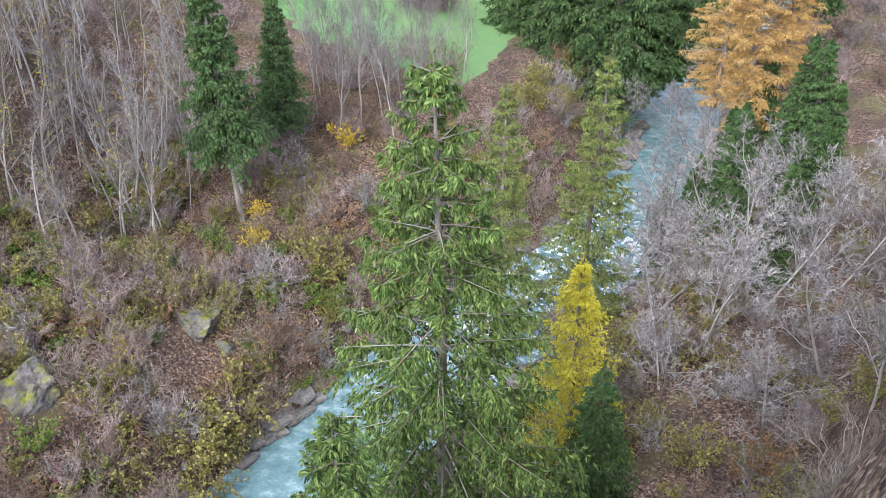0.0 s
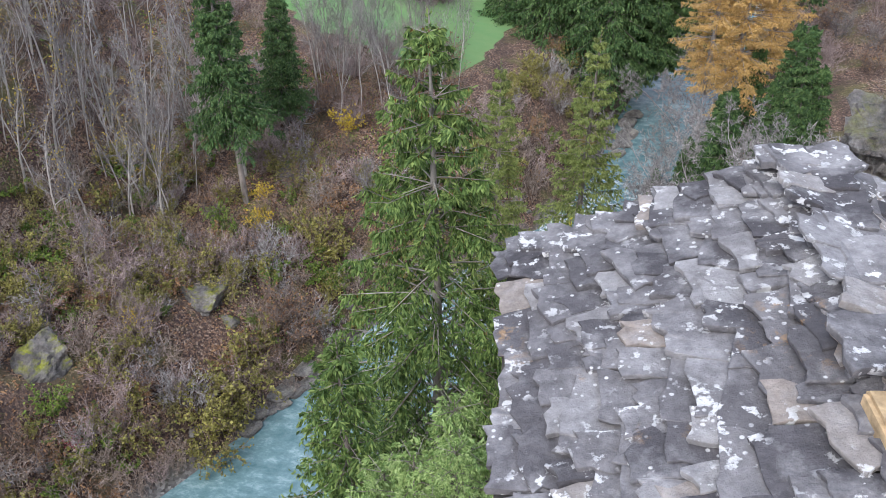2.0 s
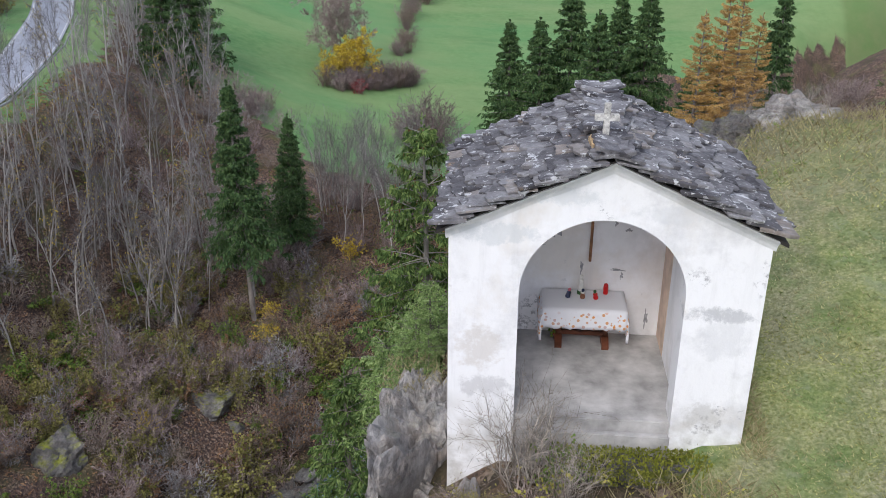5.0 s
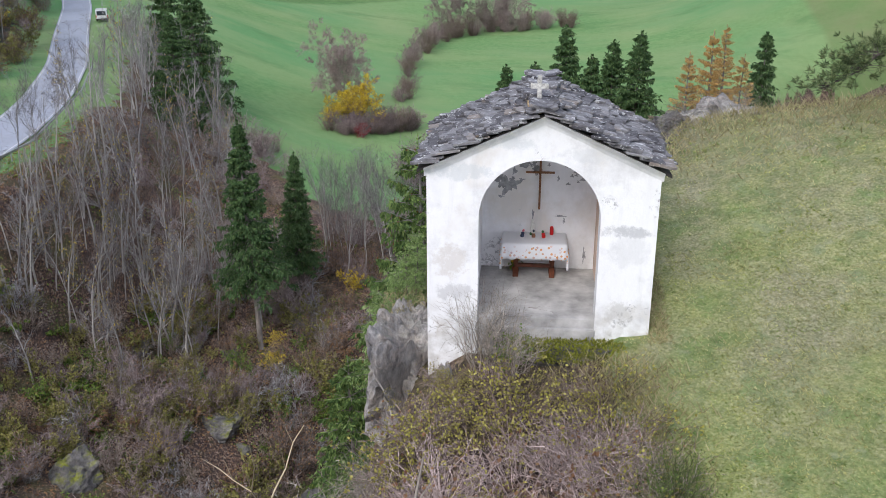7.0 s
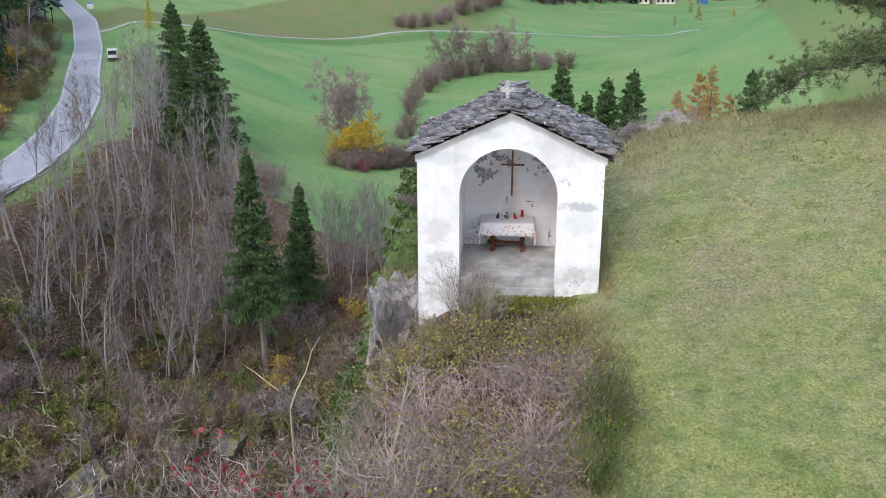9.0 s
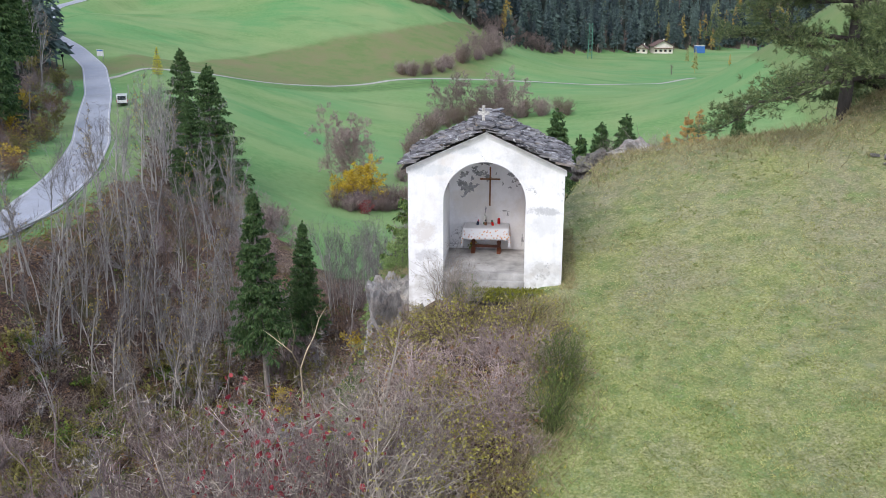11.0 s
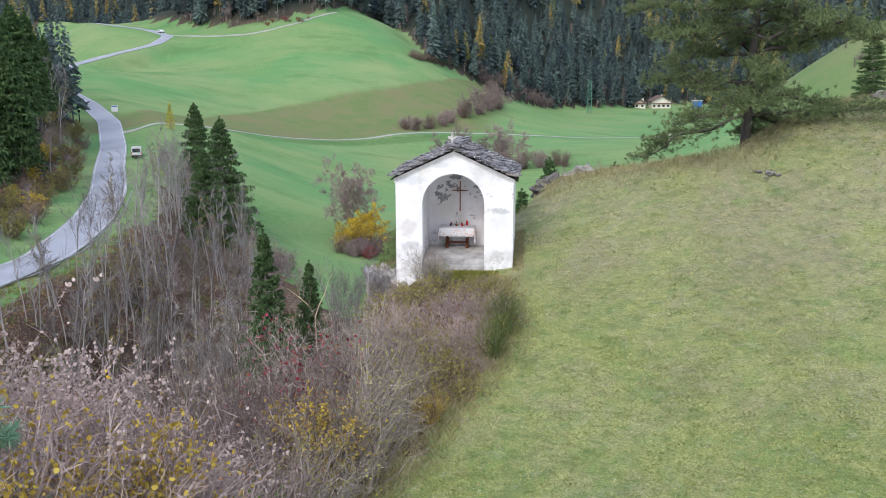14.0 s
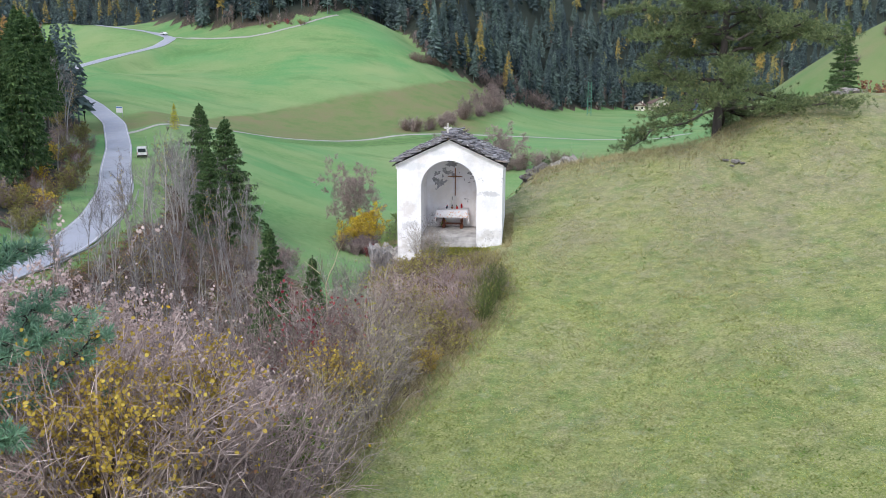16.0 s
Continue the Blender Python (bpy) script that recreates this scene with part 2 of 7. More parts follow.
def plaster_material(name, tint=(0.93, 0.935, 0.945), dirt=0.7, stains=()):
    n = Nodes(name, 0.9, 0.2)
    cloud = n.noise(1.0, 7, 0.68)
    c = n.mix(n.ramp(cloud, (0.5, 0.0), (0.68, dirt)), tint, (0.6, 0.6, 0.61))
    c = n.mix(n.ramp(n.noise(0.8, 5, 0.6), (0.55, 0.0), (0.68, 0.6)), c, (0.74, 0.69, 0.62))
    brush = n.noise(7.0, 6, 0.7, squash=(1, 1, 0.5))
    c = n.mix(n.ramp(brush, (0.5, 0.0), (0.75, 0.3)), c, (0.7, 0.7, 0.71))
    streak = n.noise(2.6, 5, 0.6, squash=(2.2, 2.2, 0.22))
    c = n.mix(n.ramp(streak, (0.58, 0.0), (0.78, 0.3)), c, (0.55, 0.55, 0.55))
    flake = n.math("MULTIPLY", n.ramp(n.noise(9.0, 8, 0.78), (0.52, 0.0), (0.56, 1.0)), n.ramp(n.noise(1.3, 4, 0.6), (0.6, 0.0), (0.66, 1.0)))
    c = n.mix(n.math("MULTIPLY", flake, 0.8), c, (0.36, 0.36, 0.38))
    place = n.node("SeparateXYZ", Vector=n.coord)
    rag = n.noise(5.5, 6, 0.72)
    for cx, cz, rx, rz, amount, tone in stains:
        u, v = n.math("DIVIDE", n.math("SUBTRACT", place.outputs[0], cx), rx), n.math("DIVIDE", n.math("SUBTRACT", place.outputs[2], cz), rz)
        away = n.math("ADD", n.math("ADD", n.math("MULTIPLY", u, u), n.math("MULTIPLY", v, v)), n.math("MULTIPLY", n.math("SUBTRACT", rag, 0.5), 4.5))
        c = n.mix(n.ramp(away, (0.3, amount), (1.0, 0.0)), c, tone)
    low = place.outputs[2]
    lowmask = n.math("MULTIPLY", n.ramp(low, (0.0, 1.0), (0.5, 0.0)), n.ramp(n.noise(3.4, 6), (0.42, 0.0), (0.62, 0.6)))
    c = n.mix(lowmask, c, (0.5, 0.48, 0.44))
    n.bump(n.math("ADD", n.noise(9, 6, 0.7), n.math("MULTIPLY", cloud, 1.5)), 0.4, 0.02)
    return n.done(c)


def slate_material():
    """Split grey-violet stone: a tone a slab, pale weathering, round spots of white lichen, a little orange."""
    n = Nodes("slate", 0.75, 0.35)
    r = n.random()
    base = n.ramp(r, (0.0, (0.058, 0.055, 0.062)), (0.4, (0.096, 0.092, 0.1)), (0.72, (0.155, 0.15, 0.158)), (0.92, (0.27, 0.265, 0.27)), (1.0, (0.25, 0.21, 0.18)))
    w = n.world_place()
    grain = n.noise(12, 8, 0.72, where=w)
    c = n.mix(1.0, base, n.ramp(grain, (0.3, 0.65), (0.7, 1.4)), "MULTIPLY")
    c = n.mix(n.ramp(n.noise(2.4, 6, 0.65, where=w), (0.45, 0.0), (0.62, 0.65)), c, n.ramp(grain, (0.3, (0.2, 0.195, 0.21)), (0.7, (0.42, 0.42, 0.43))))
    crust = n.math("MULTIPLY", n.ramp(n.noise(11, 5, 0.6, where=w), (0.57, 0.0), (0.61, 1.0)), n.ramp(n.noise(1.9, 3, where=w), (0.44, 0.0), (0.55, 0.95)))
    c = n.mix(crust, c, n.ramp(grain, (0.3, (0.46, 0.47, 0.48)), (0.7, (0.75, 0.76, 0.77))))
    spot = n.math("MULTIPLY", n.ramp(n.math("ADD", n.voronoi(17, where=w), n.math("MULTIPLY", n.noise(24, 3, where=w), 0.3)), (0.3, 1.0), (0.38, 0.0)), n.ramp(n.noise(4.2, 3, where=w), (0.52, 0.0), (0.6, 0.85)))
    c = n.mix(spot, c, (0.66, 0.67, 0.68))
    rust = n.math("MULTIPLY", n.ramp(n.noise(7.5, 6, 0.7, where=w), (0.54, 0.0), (0.62, 0.8)), n.ramp(n.noise(1.1, 2, where=w), (0.6, 0.0), (0.68, 0.8)))
    c = n.mix(rust, c, (0.38, 0.24, 0.12))
    n.bump(n.math("ADD", grain, n.noise(30, 4, 0.7, where=w)), 0.7, 0.02)
    return n.done(c)


def road_material(name, color, wet=0.35):
    n = Nodes(name, 0.5, 0.5)
    g = n.noise(0.35, 5, 0.65)
    c = n.ramp(n.noise(3.0, 6, 0.75), (0.3, tuple(v * 0.75 for v in color)), (0.7, tuple(v * 1.2 for v in color)))
    c = n.mix(n.ramp(g, (0.4, 0.0), (0.65, 0.45)), c, tuple(v * 1.6 for v in color))
    return n.done(c, n.ramp(g, (0.35, wet), (0.65, 0.65)))


def water_material():
    n = Nodes("glacial_water", 0.16, 0.5)
    flow = n.noise(0.8, 8, 0.72, squash=(1, 1.6, 1))
    c = n.ramp(flow, (0.32, (0.075, 0.15, 0.17)), (0.52, (0.135, 0.235, 0.255)), (0.7, (0.3, 0.42, 0.44)))
    foam = n.math("MULTIPLY", n.ramp(n.noise(1.7, 6, 0.7), (0.5, 0.0), (0.62, 1.0)), n.ramp(n.attribute("rapid"), (0.25, 0.0), (0.8, 1.0)))
    c = n.mix(foam, c, (0.78, 0.82, 0.83))
    n.bump(n.noise(2.1, 6, 0.65), 0.5, 0.12)
    return n.done(c, n.math("ADD", 0.14, n.math("MULTIPLY", foam, 0.5)))


def cloth_material():
    """White cotton with a printed border of orange and brown blossoms."""
    n = Nodes("tablecloth_cotton", 0.85, 0.2)
    d = n.voronoi(19.0)
    pick = n.node("SeparateColor", Color=n.voronoi(19.0, out="Color"))
    hue = n.ramp(pick.outputs[0], (0.0, (0.72, 0.3, 0.08)), (0.5, (0.62, 0.36, 0.2)), (1.0, (0.55, 0.42, 0.42)))
    petal = n.ramp(n.math("ADD", d, n.math("MULTIPLY", n.math("SUBTRACT", n.noise(30, 3), 0.5), 0.25)), (0.36, 1.0), (0.42, 0.0))
    keep = n.ramp(pick.outputs[1], (0.3, 0.0), (0.32, 1.0))
    side = n.node("SeparateXYZ", Vector=n.coord).outputs[2]
    hang = n.ramp(side, (0.61, 1.0), (0.625, 0.0))
    c = n.mix(n.math("MULTIPLY", n.math("MULTIPLY", petal, keep), hang), (0.74, 0.74, 0.77), hue)
    n.bump(n.noise(40, 3), 0.2, 0.005)
    return n.done(c)


M = {
    "ground": ground_material(),
    "rock": rock_material(),
    "rock_buff": rock_material("buff_rock", 0.35, 0.08, 1.9),
    "rock_mossy": rock_material("mossy_rock", 0.2, 1.0, 0.8),
    "boulder": rock_material("boulder", 0.15, 0.1),
    "plaster": plaster_material("lime_plaster", stains=(
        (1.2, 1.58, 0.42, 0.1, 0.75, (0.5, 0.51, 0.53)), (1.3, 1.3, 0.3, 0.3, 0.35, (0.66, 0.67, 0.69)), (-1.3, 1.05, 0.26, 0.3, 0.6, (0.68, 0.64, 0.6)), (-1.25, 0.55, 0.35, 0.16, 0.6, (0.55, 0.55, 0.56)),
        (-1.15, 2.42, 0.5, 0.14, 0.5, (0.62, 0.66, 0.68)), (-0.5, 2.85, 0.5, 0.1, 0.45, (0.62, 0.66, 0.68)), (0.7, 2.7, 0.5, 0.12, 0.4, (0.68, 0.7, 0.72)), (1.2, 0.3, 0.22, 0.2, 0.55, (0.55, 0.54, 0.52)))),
    "plaster_in": plaster_material("inner_plaster", (0.93, 0.93, 0.945), 0.35),
    "plaster_bare": plain("bare_grey_render", (0.36, 0.365, 0.38), 0.95, vary=0.35, scale=14),
    "plaster_peach": plain("peach_plaster", (0.72, 0.56, 0.45), 0.92, vary=0.2, scale=4),
    "floor": plain("worn_concrete", (0.42, 0.41, 0.4), 0.9, vary=0.4, scale=2.6),
    "slate": slate_material(),
    "batten": plain("roof_boarding", (0.06, 0.055, 0.05), 0.9),
    "stone": plain("weathered_limestone", (0.5, 0.49, 0.46), 0.9, vary=0.55, scale=22),
    "stone_gold": plain("lichened_stone", (0.5, 0.37, 0.22), 0.9, vary=0.5, scale=9),
    "wood": plain("varnished_wood", (0.13, 0.045, 0.024), 0.45, vary=0.4, scale=9),
    "wood_cross": plain("oiled_cross_wood", (0.25, 0.12, 0.06), 0.55, vary=0.35, scale=12),
    "wood_grey": plain("grey_weathered_wood", (0.38, 0.36, 0.34), 0.9, vary=0.35, scale=5),
    "cloth": cloth_material(),
    "red": plain("red_candle_plastic", (0.55, 0.015, 0.015), 0.3, vary=0.1),
    "white": plain("white_glaze", (0.75, 0.74, 0.7), 0.35, vary=0.12, scale=20),
    "navy": plain("dark_blue_glaze", (0.03, 0.04, 0.08), 0.35, vary=0.2),
    "pink": plain("pink_glaze", (0.7, 0.2, 0.25), 0.4, vary=0.2),
    "brown": plain("brown_glaze", (0.25, 0.11, 0.06), 0.4, vary=0.2),
    "gold": plain("gilt_lid", (0.6, 0.42, 0.12), 0.35, 0.8, vary=0.1),
    "green_base": plain("green_glaze", (0.05, 0.13, 0.05), 0.5),
    # blue lift in the asphalt colour stands in for wet sky reflection
    "asphalt": road_material("asphalt", (0.31, 0.33, 0.385), 0.28),
    "lane": road_material("pale_gravel_lane", (0.33, 0.33, 0.3), 0.8),
    "paint": plain("road_paint", (0.7, 0.7, 0.68), 0.6, vary=0.2, scale=1.5),
    "steel": plain("galvanised_steel", (0.45, 0.46, 0.47), 0.45, 0.7, vary=0.2),
    "mast_green": plain("mast_paint", (0.1, 0.26, 0.2), 0.6, vary=0.15),
    "water": water_material(),
    "bark_spruce": bark("spruce_bark", (0.12, 0.105, 0.095), (0.34, 0.31, 0.29)),
    "bark_pale_spruce": bark("pale_spruce_bark", (0.2, 0.185, 0.17), (0.42, 0.4, 0.37)),
    "bark_rosy": bark("rosy_twig_bark", (0.27, 0.21, 0.2), (0.57, 0.47, 0.445)),
    "bark_grey": bark("grey_twig_bark", (0.19, 0.183, 0.183), (0.42, 0.405, 0.402)),
    "bark_brown": bark("brown_twig_bark", (0.13, 0.1, 0.085), (0.31, 0.24, 0.205)),
    "bark_mauve": bark("mauve_twig_bark", (0.2, 0.155, 0.15), (0.43, 0.35, 0.335)),
    "bark_tan": bark("tan_twig_bark", (0.175, 0.14, 0.12), (0.39, 0.325, 0.28)),
    "bark_hedge": bark("dark_hedge_bark", (0.13, 0.1, 0.1), (0.28, 0.22, 0.215)),
    "juniper": foliage("juniper_needles", (0.11, 0.2, 0.06), (0.28, 0.41, 0.14), (0.46, 0.58, 0.25)),
    "bark_olive": bark("green_twig_bark", (0.06, 0.085, 0.03), (0.2, 0.23, 0.1)),
    "bark_pale": bark("pale_dry_twig", (0.235, 0.205, 0.175), (0.43, 0.385, 0.335)),
    "bark_dead": bark("barkless_dead_wood", (0.28, 0.23, 0.15), (0.5, 0.42, 0.29)),
    "bark_birch": bark("birch_bark", (0.22, 0.21, 0.2), (0.58, 0.56, 0.53), 2.0),
    "bark_pine": bark("pine_bark", (0.06, 0.055, 0.05), (0.17, 0.15, 0.135)),
    "spruce": foliage("spruce_needles", (0.04, 0.085, 0.025), (0.13, 0.215, 0.062), (0.29, 0.39, 0.12)),
    "spruce_dark": foliage("dark_spruce_needles", (0.028, 0.068, 0.028), (0.08, 0.155, 0.055), (0.175, 0.27, 0.095)),
    "spruce_light": foliage("yellow_green_needles", (0.1, 0.14, 0.045), (0.21, 0.265, 0.08), (0.34, 0.39, 0.14)),
    "pine": foliage("pine_needles", (0.065, 0.11, 0.05), (0.17, 0.23, 0.1), (0.32, 0.38, 0.18)),
    "pine_blue": foliage("blue_green_needles", (0.11, 0.22, 0.145), (0.22, 0.4, 0.26), (0.34, 0.53, 0.36)),
    "larch_yellow": foliage("yellow_larch_needles", (0.4, 0.36, 0.03), (0.64, 0.58, 0.06), (0.78, 0.74, 0.14)),
    "larch_orange": foliage("orange_larch_needles", (0.42, 0.25, 0.08), (0.62, 0.41, 0.15), (0.74, 0.54, 0.25)),
    "leaf_yellow": foliage("yellow_leaves", (0.5, 0.32, 0.03), (0.74, 0.56, 0.05), (0.82, 0.68, 0.12)),
    "leaf_green": foliage("green_leaves", (0.06, 0.11, 0.025), (0.15, 0.24, 0.045), (0.3, 0.37, 0.08)),
    "leaf_olive": foliage("olive_leaves", (0.12, 0.115, 0.04), (0.27, 0.255, 0.075), (0.46, 0.43, 0.14)),
    "leaf_gold": foliage("golden_leaves", (0.3, 0.2, 0.035), (0.52, 0.38, 0.06), (0.7, 0.55, 0.12)),
    "leaf_lime": foliage("yellow_green_leaves", (0.2, 0.19, 0.04), (0.42, 0.39, 0.08), (0.62, 0.57, 0.17)),
    "leaf_rust": foliage("rusty_leaves", (0.16, 0.085, 0.05), (0.3, 0.165, 0.09), (0.46, 0.29, 0.14)),
    "leaf_red": foliage("crimson_leaves", (0.16, 0.02, 0.03), (0.34, 0.04, 0.06), (0.46, 0.1, 0.1)),
    "fluff": foliage("seed_fluff", (0.33, 0.25, 0.235), (0.55, 0.435, 0.405), (0.76, 0.64, 0.6)),
    "cone": foliage("spruce_cones", (0.16, 0.08, 0.03), (0.25, 0.13, 0.05), (0.33, 0.19, 0.08)),
    "grass": blade_material("pasture_blades"),
    "tussock": foliage("tussock_blades", (0.16, 0.23, 0.065), (0.25, 0.32, 0.095), (0.4, 0.43, 0.17)),
    "hay": foliage("dry_grass", (0.24, 0.2, 0.1), (0.4, 0.35, 0.19), (0.52, 0.47, 0.28)),
    "car_white": plain("white_car_paint", (0.7, 0.72, 0.73), 0.25, vary=0.04),
    "car_glass": plain("tinted_glass", (0.03, 0.04, 0.045), 0.08, vary=0.1),
    "tyre": plain("tyre_rubber", (0.02, 0.02, 0.02), 0.8),
    "lamp_red": plain("tail_lamp", (0.45, 0.02, 0.02), 0.25, vary=0.1),
    "house_wall": plain("cream_render", (0.74, 0.7, 0.64), 0.9, vary=0.1, scale=0.4),
    "house_roof": plain("brown_roof_tiles", (0.16, 0.11, 0.1), 0.85, vary=0.3, scale=1.5),
    "blue_tarp": plain("blue_paint", (0.05, 0.15, 0.42), 0.5, vary=0.1),
    "bark_wood": bark("shaded_twig_bark", (0.115, 0.105, 0.105), (0.25, 0.23, 0.23)),
    "dark": plain("dark_opening", (0.02, 0.02, 0.022), 0.6),
    "moss": foliage("moss", (0.13, 0.15, 0.025), (0.25, 0.27, 0.04), (0.4, 0.4, 0.08)),
}

# ---- mesh helpers ----
rng = np.random.default_rng(7)


def mesh_from(name, v, f, mats, index=None, smooth=False):
    """One mesh from arrays of places and of triangles."""
    v = np.asarray(v, dtype=np.float32)
    f = np.asarray(f, dtype=np.int32)
    me = bpy.data.meshes.new(name)
    me.vertices.add(len(v))
    me.vertices.foreach_set("co", v.ravel())
    k = f.shape[1]
    me.loops.add(f.size)
    me.loops.foreach_set("vertex_index", f.ravel())
    me.polygons.add(len(f))
    me.polygons.foreach_set("loop_start", np.arange(0, f.size, k, dtype=np.int32))
    if index is not None:
        me.polygons.foreach_set("material_index", np.asarray(index, dtype=np.int32))
    me.polygons.foreach_set("use_smooth", np.full(len(f), smooth))
    for m in mats if isinstance(mats, (list, tuple)) else [mats]:
        me.materials.append(m)
    me.update(calc_edges=True)
    return me


def empty(name, m=None):
    ob = new(name)
    ob.empty_display_size = 0.3
    if m is not None:
        ob.matrix_basis = m
    return ob


def mesh_part(name, me, parent, label=""):
    ob = new(name, me)
    ob.parent = parent
    return tagged(ob, label)


def part(name, bm, material, parent, label="", bevel=0.0):
    """Links a bmesh as one mesh object under a thing or a part."""
    if bevel:
        bmesh.ops.bevel(bm, geom=list(bm.edges), offset=bevel, segments=2, affect="EDGES", clamp_overlap=True)
    bmesh.ops.recalc_face_normals(bm, faces=bm.faces)
    me = bpy.data.meshes.new(name)
    bm.to_mesh(me)
    bm.free()
    me.materials.append(material)
    ob = new(name, me)
    if parent:
        ob.parent = parent
    return tagged(ob, label)


def box(x0, x1, y0, y1, z0, z1, bm=None):
    bm = bm or bmesh.new()
    vs = [bm.verts.new((x, y, z)) for x in (x0, x1) for y in (y0, y1) for z in (z0, z1)]
    for q in ((0, 1, 3, 2), (4, 6, 7, 5), (0, 4, 5, 1), (2, 3, 7, 6), (0, 2, 6, 4), (1, 5, 7, 3)):
        bm.faces.new([vs[i] for i in q])
    return bm


def lathe(profile, seg=14, bm=None, centre=(0, 0, 0)):
    """A turned body from (radius, height) steps."""
    bm = bm or bmesh.new()
    rings = []
    for r, z in profile:
        rings.append([bm.verts.new((centre[0] + r * math.cos(a), centre[1] + r * math.sin(a), centre[2] + z)) for a in [2 * math.pi * i / seg for i in range(seg)]])
    for a, b in zip(rings, rings[1:]):
        for i in range(seg):
            bm.faces.new((a[i], a[(i + 1) % seg], b[(i + 1) % seg], b[i]))
    bm.faces.new(rings[0][::-1])
    bm.faces.new(rings[-1])
    return bm


def prism(outline, y0, y1, bm=None):
    """An outline in x and z, pushed through from y0 to y1."""
    bm = bm or bmesh.new()
    a = [bm.verts.new((x, y0, z)) for x, z in outline]
    b = [bm.verts.new((x, y1, z)) for x, z in outline]
    bm.faces.new(a)
    bm.faces.new(b[::-1])
    n = len(a)
    for i in range(n):
        bm.faces.new((a[i], b[i], b[(i + 1) % n], a[(i + 1) % n]))
    return bm


class Growth:
    """Collects stems, twigs, needles and leaves as arrays of triangles."""

    def __init__(self):
        self.v, self.f, self.n = [], [], 0

    def add(self, v, f):
        self.v.append(np.asarray(v, dtype=float))
        self.f.append(np.asarray(f) + self.n)
        self.n += len(v)

    def tube(self, pts, rad, sides=5):
        pts, rad = np.asarray(pts, float), np.asarray(rad, float)
        k = len(pts)
        d = np.gradient(pts, axis=0)
        d /= np.linalg.norm(d, axis=1)[:, None] + 1e-9
        ref = np.array([0.31, 0.87, 0.38])
        u = np.cross(d, ref)
        u /= np.linalg.norm(u, axis=1)[:, None] + 1e-9
        w = np.cross(d, u)
        a = np.arange(sides) * 2 * np.pi / sides
        v = pts[:, None] + rad[:, None, None] * (np.cos(a)[None, :, None] * u[:, None] + np.sin(a)[None, :, None] * w[:, None])
        i = (np.arange(k - 1)[:, None] * sides + np.arange(sides)[None]).ravel()
        j = (np.arange(k - 1)[:, None] * sides + (np.arange(sides)[None] + 1) % sides).ravel()
        f = np.concatenate([np.stack([i, j, j + sides], 1), np.stack([i, j + sides, i + sides], 1)])
        self.add(v.reshape(-1, 3), f)

    def twigs(self, p0, p1, r0):
        """Thin cones with three sides."""
        p0, p1 = np.asarray(p0, float), np.asarray(p1, float)
        n = len(p0)
        if not n:
            return
        d = p1 - p0
        d = d / (np.linalg.norm(d, axis=1)[:, None] + 1e-9)
        u = np.cross(d, [0.37, 0.81, 0.45])
        u /= np.linalg.norm(u, axis=1)[:, None] + 1e-9
        w = np.cross(d, u)
        r = np.broadcast_to(np.asarray(r0, float), (n,))[:, None]
        v = np.empty((n, 4, 3))
        for k, a in enumerate((0, 2.0944, 4.1888)):
            v[:, k] = p0 + r * (math.cos(a) * u + math.sin(a) * w)
        v[:, 3] = p1
        b = np.arange(n)[:, None] * 4
        f = np.concatenate([b + [0, 1, 3], b + [1, 2, 3], b + [2, 0, 3]])
        self.add(v.reshape(-1, 3), f)

    def blades(self, p0, p1, width, g):
        """Kite-shaped leaves or sprays, slightly folded."""
        p0, p1 = np.asarray(p0, float), np.asarray(p1, float)
        n = len(p0)
        if not n:
            return
        d = p1 - p0
        s = np.cross(d, g.normal(size=(n, 3)))
        s /= np.linalg.norm(s, axis=1)[:, None] + 1e-9
        up = np.cross(s, d)
        up /= np.linalg.norm(up, axis=1)[:, None] + 1e-9
        w = np.broadcast_to(np.asarray(width, float), (n,))[:, None]
        v = np.empty((n, 4, 3))
        v[:, 0], v[:, 2] = p0, p1
        v[:, 1] = p0 + d * 0.5 + s * w + up * w * 0.35
        v[:, 3] = p0 + d * 0.5 - s * w + up * w * 0.35
        b = np.arange(n)[:, None] * 4
        self.add(v.reshape(-1, 3), np.concatenate([b + [0, 1, 2], b + [0, 2, 3]]))

    def rounds(self, p0, p1, width, g):
        """Rounded leaves with six corners."""
        p0, p1 = np.asarray(p0, float), np.asarray(p1, float)
        n = len(p0)
        d = p1 - p0
        s = np.cross(d, g.normal(size=(n, 3)))
        s /= np.linalg.norm(s, axis=1)[:, None] + 1e-9
        up = np.cross(s, d)
        up /= np.linalg.norm(up, axis=1)[:, None] + 1e-9
        w = np.broadcast_to(np.asarray(width, float), (n,))[:, None]
        v = np.empty((n, 6, 3))
        for k, (t, o) in enumerate(((0, 0), (0.28, 0.95), (0.72, 0.85), (1, 0), (0.72, -0.85), (0.28, -0.95))):
            v[:, k] = p0 + d * t + s * w * o + up * w * 0.3 * abs(o)
        b = np.arange(n)[:, None] * 6
        self.add(v.reshape(-1, 3), np.concatenate([b + [0, 1, 5], b + [1, 2, 5], b + [2, 4, 5], b + [2, 3, 4]]))

    def spikes(self, p0, p1, width, g):
        """Single pointed blades of grass."""
        n = len(p0)
        s = np.cross(p1 - p0, g.normal(size=(n, 3)))
        s /= np.linalg.norm(s, axis=1)[:, None] + 1e-9
        w = np.broadcast_to(np.asarray(width, float), (n,))[:, None]
        v = np.stack([p0 + s * w, p0 - s * w, p1], 1)
        self.add(v.reshape(-1, 3), np.arange(n)[:, None] * 3 + [0, 1, 2])

    def mesh(self, name, mat, smooth=False):
        return mesh_from(name, np.concatenate(self.v), np.concatenate(self.f), mat, smooth=smooth)


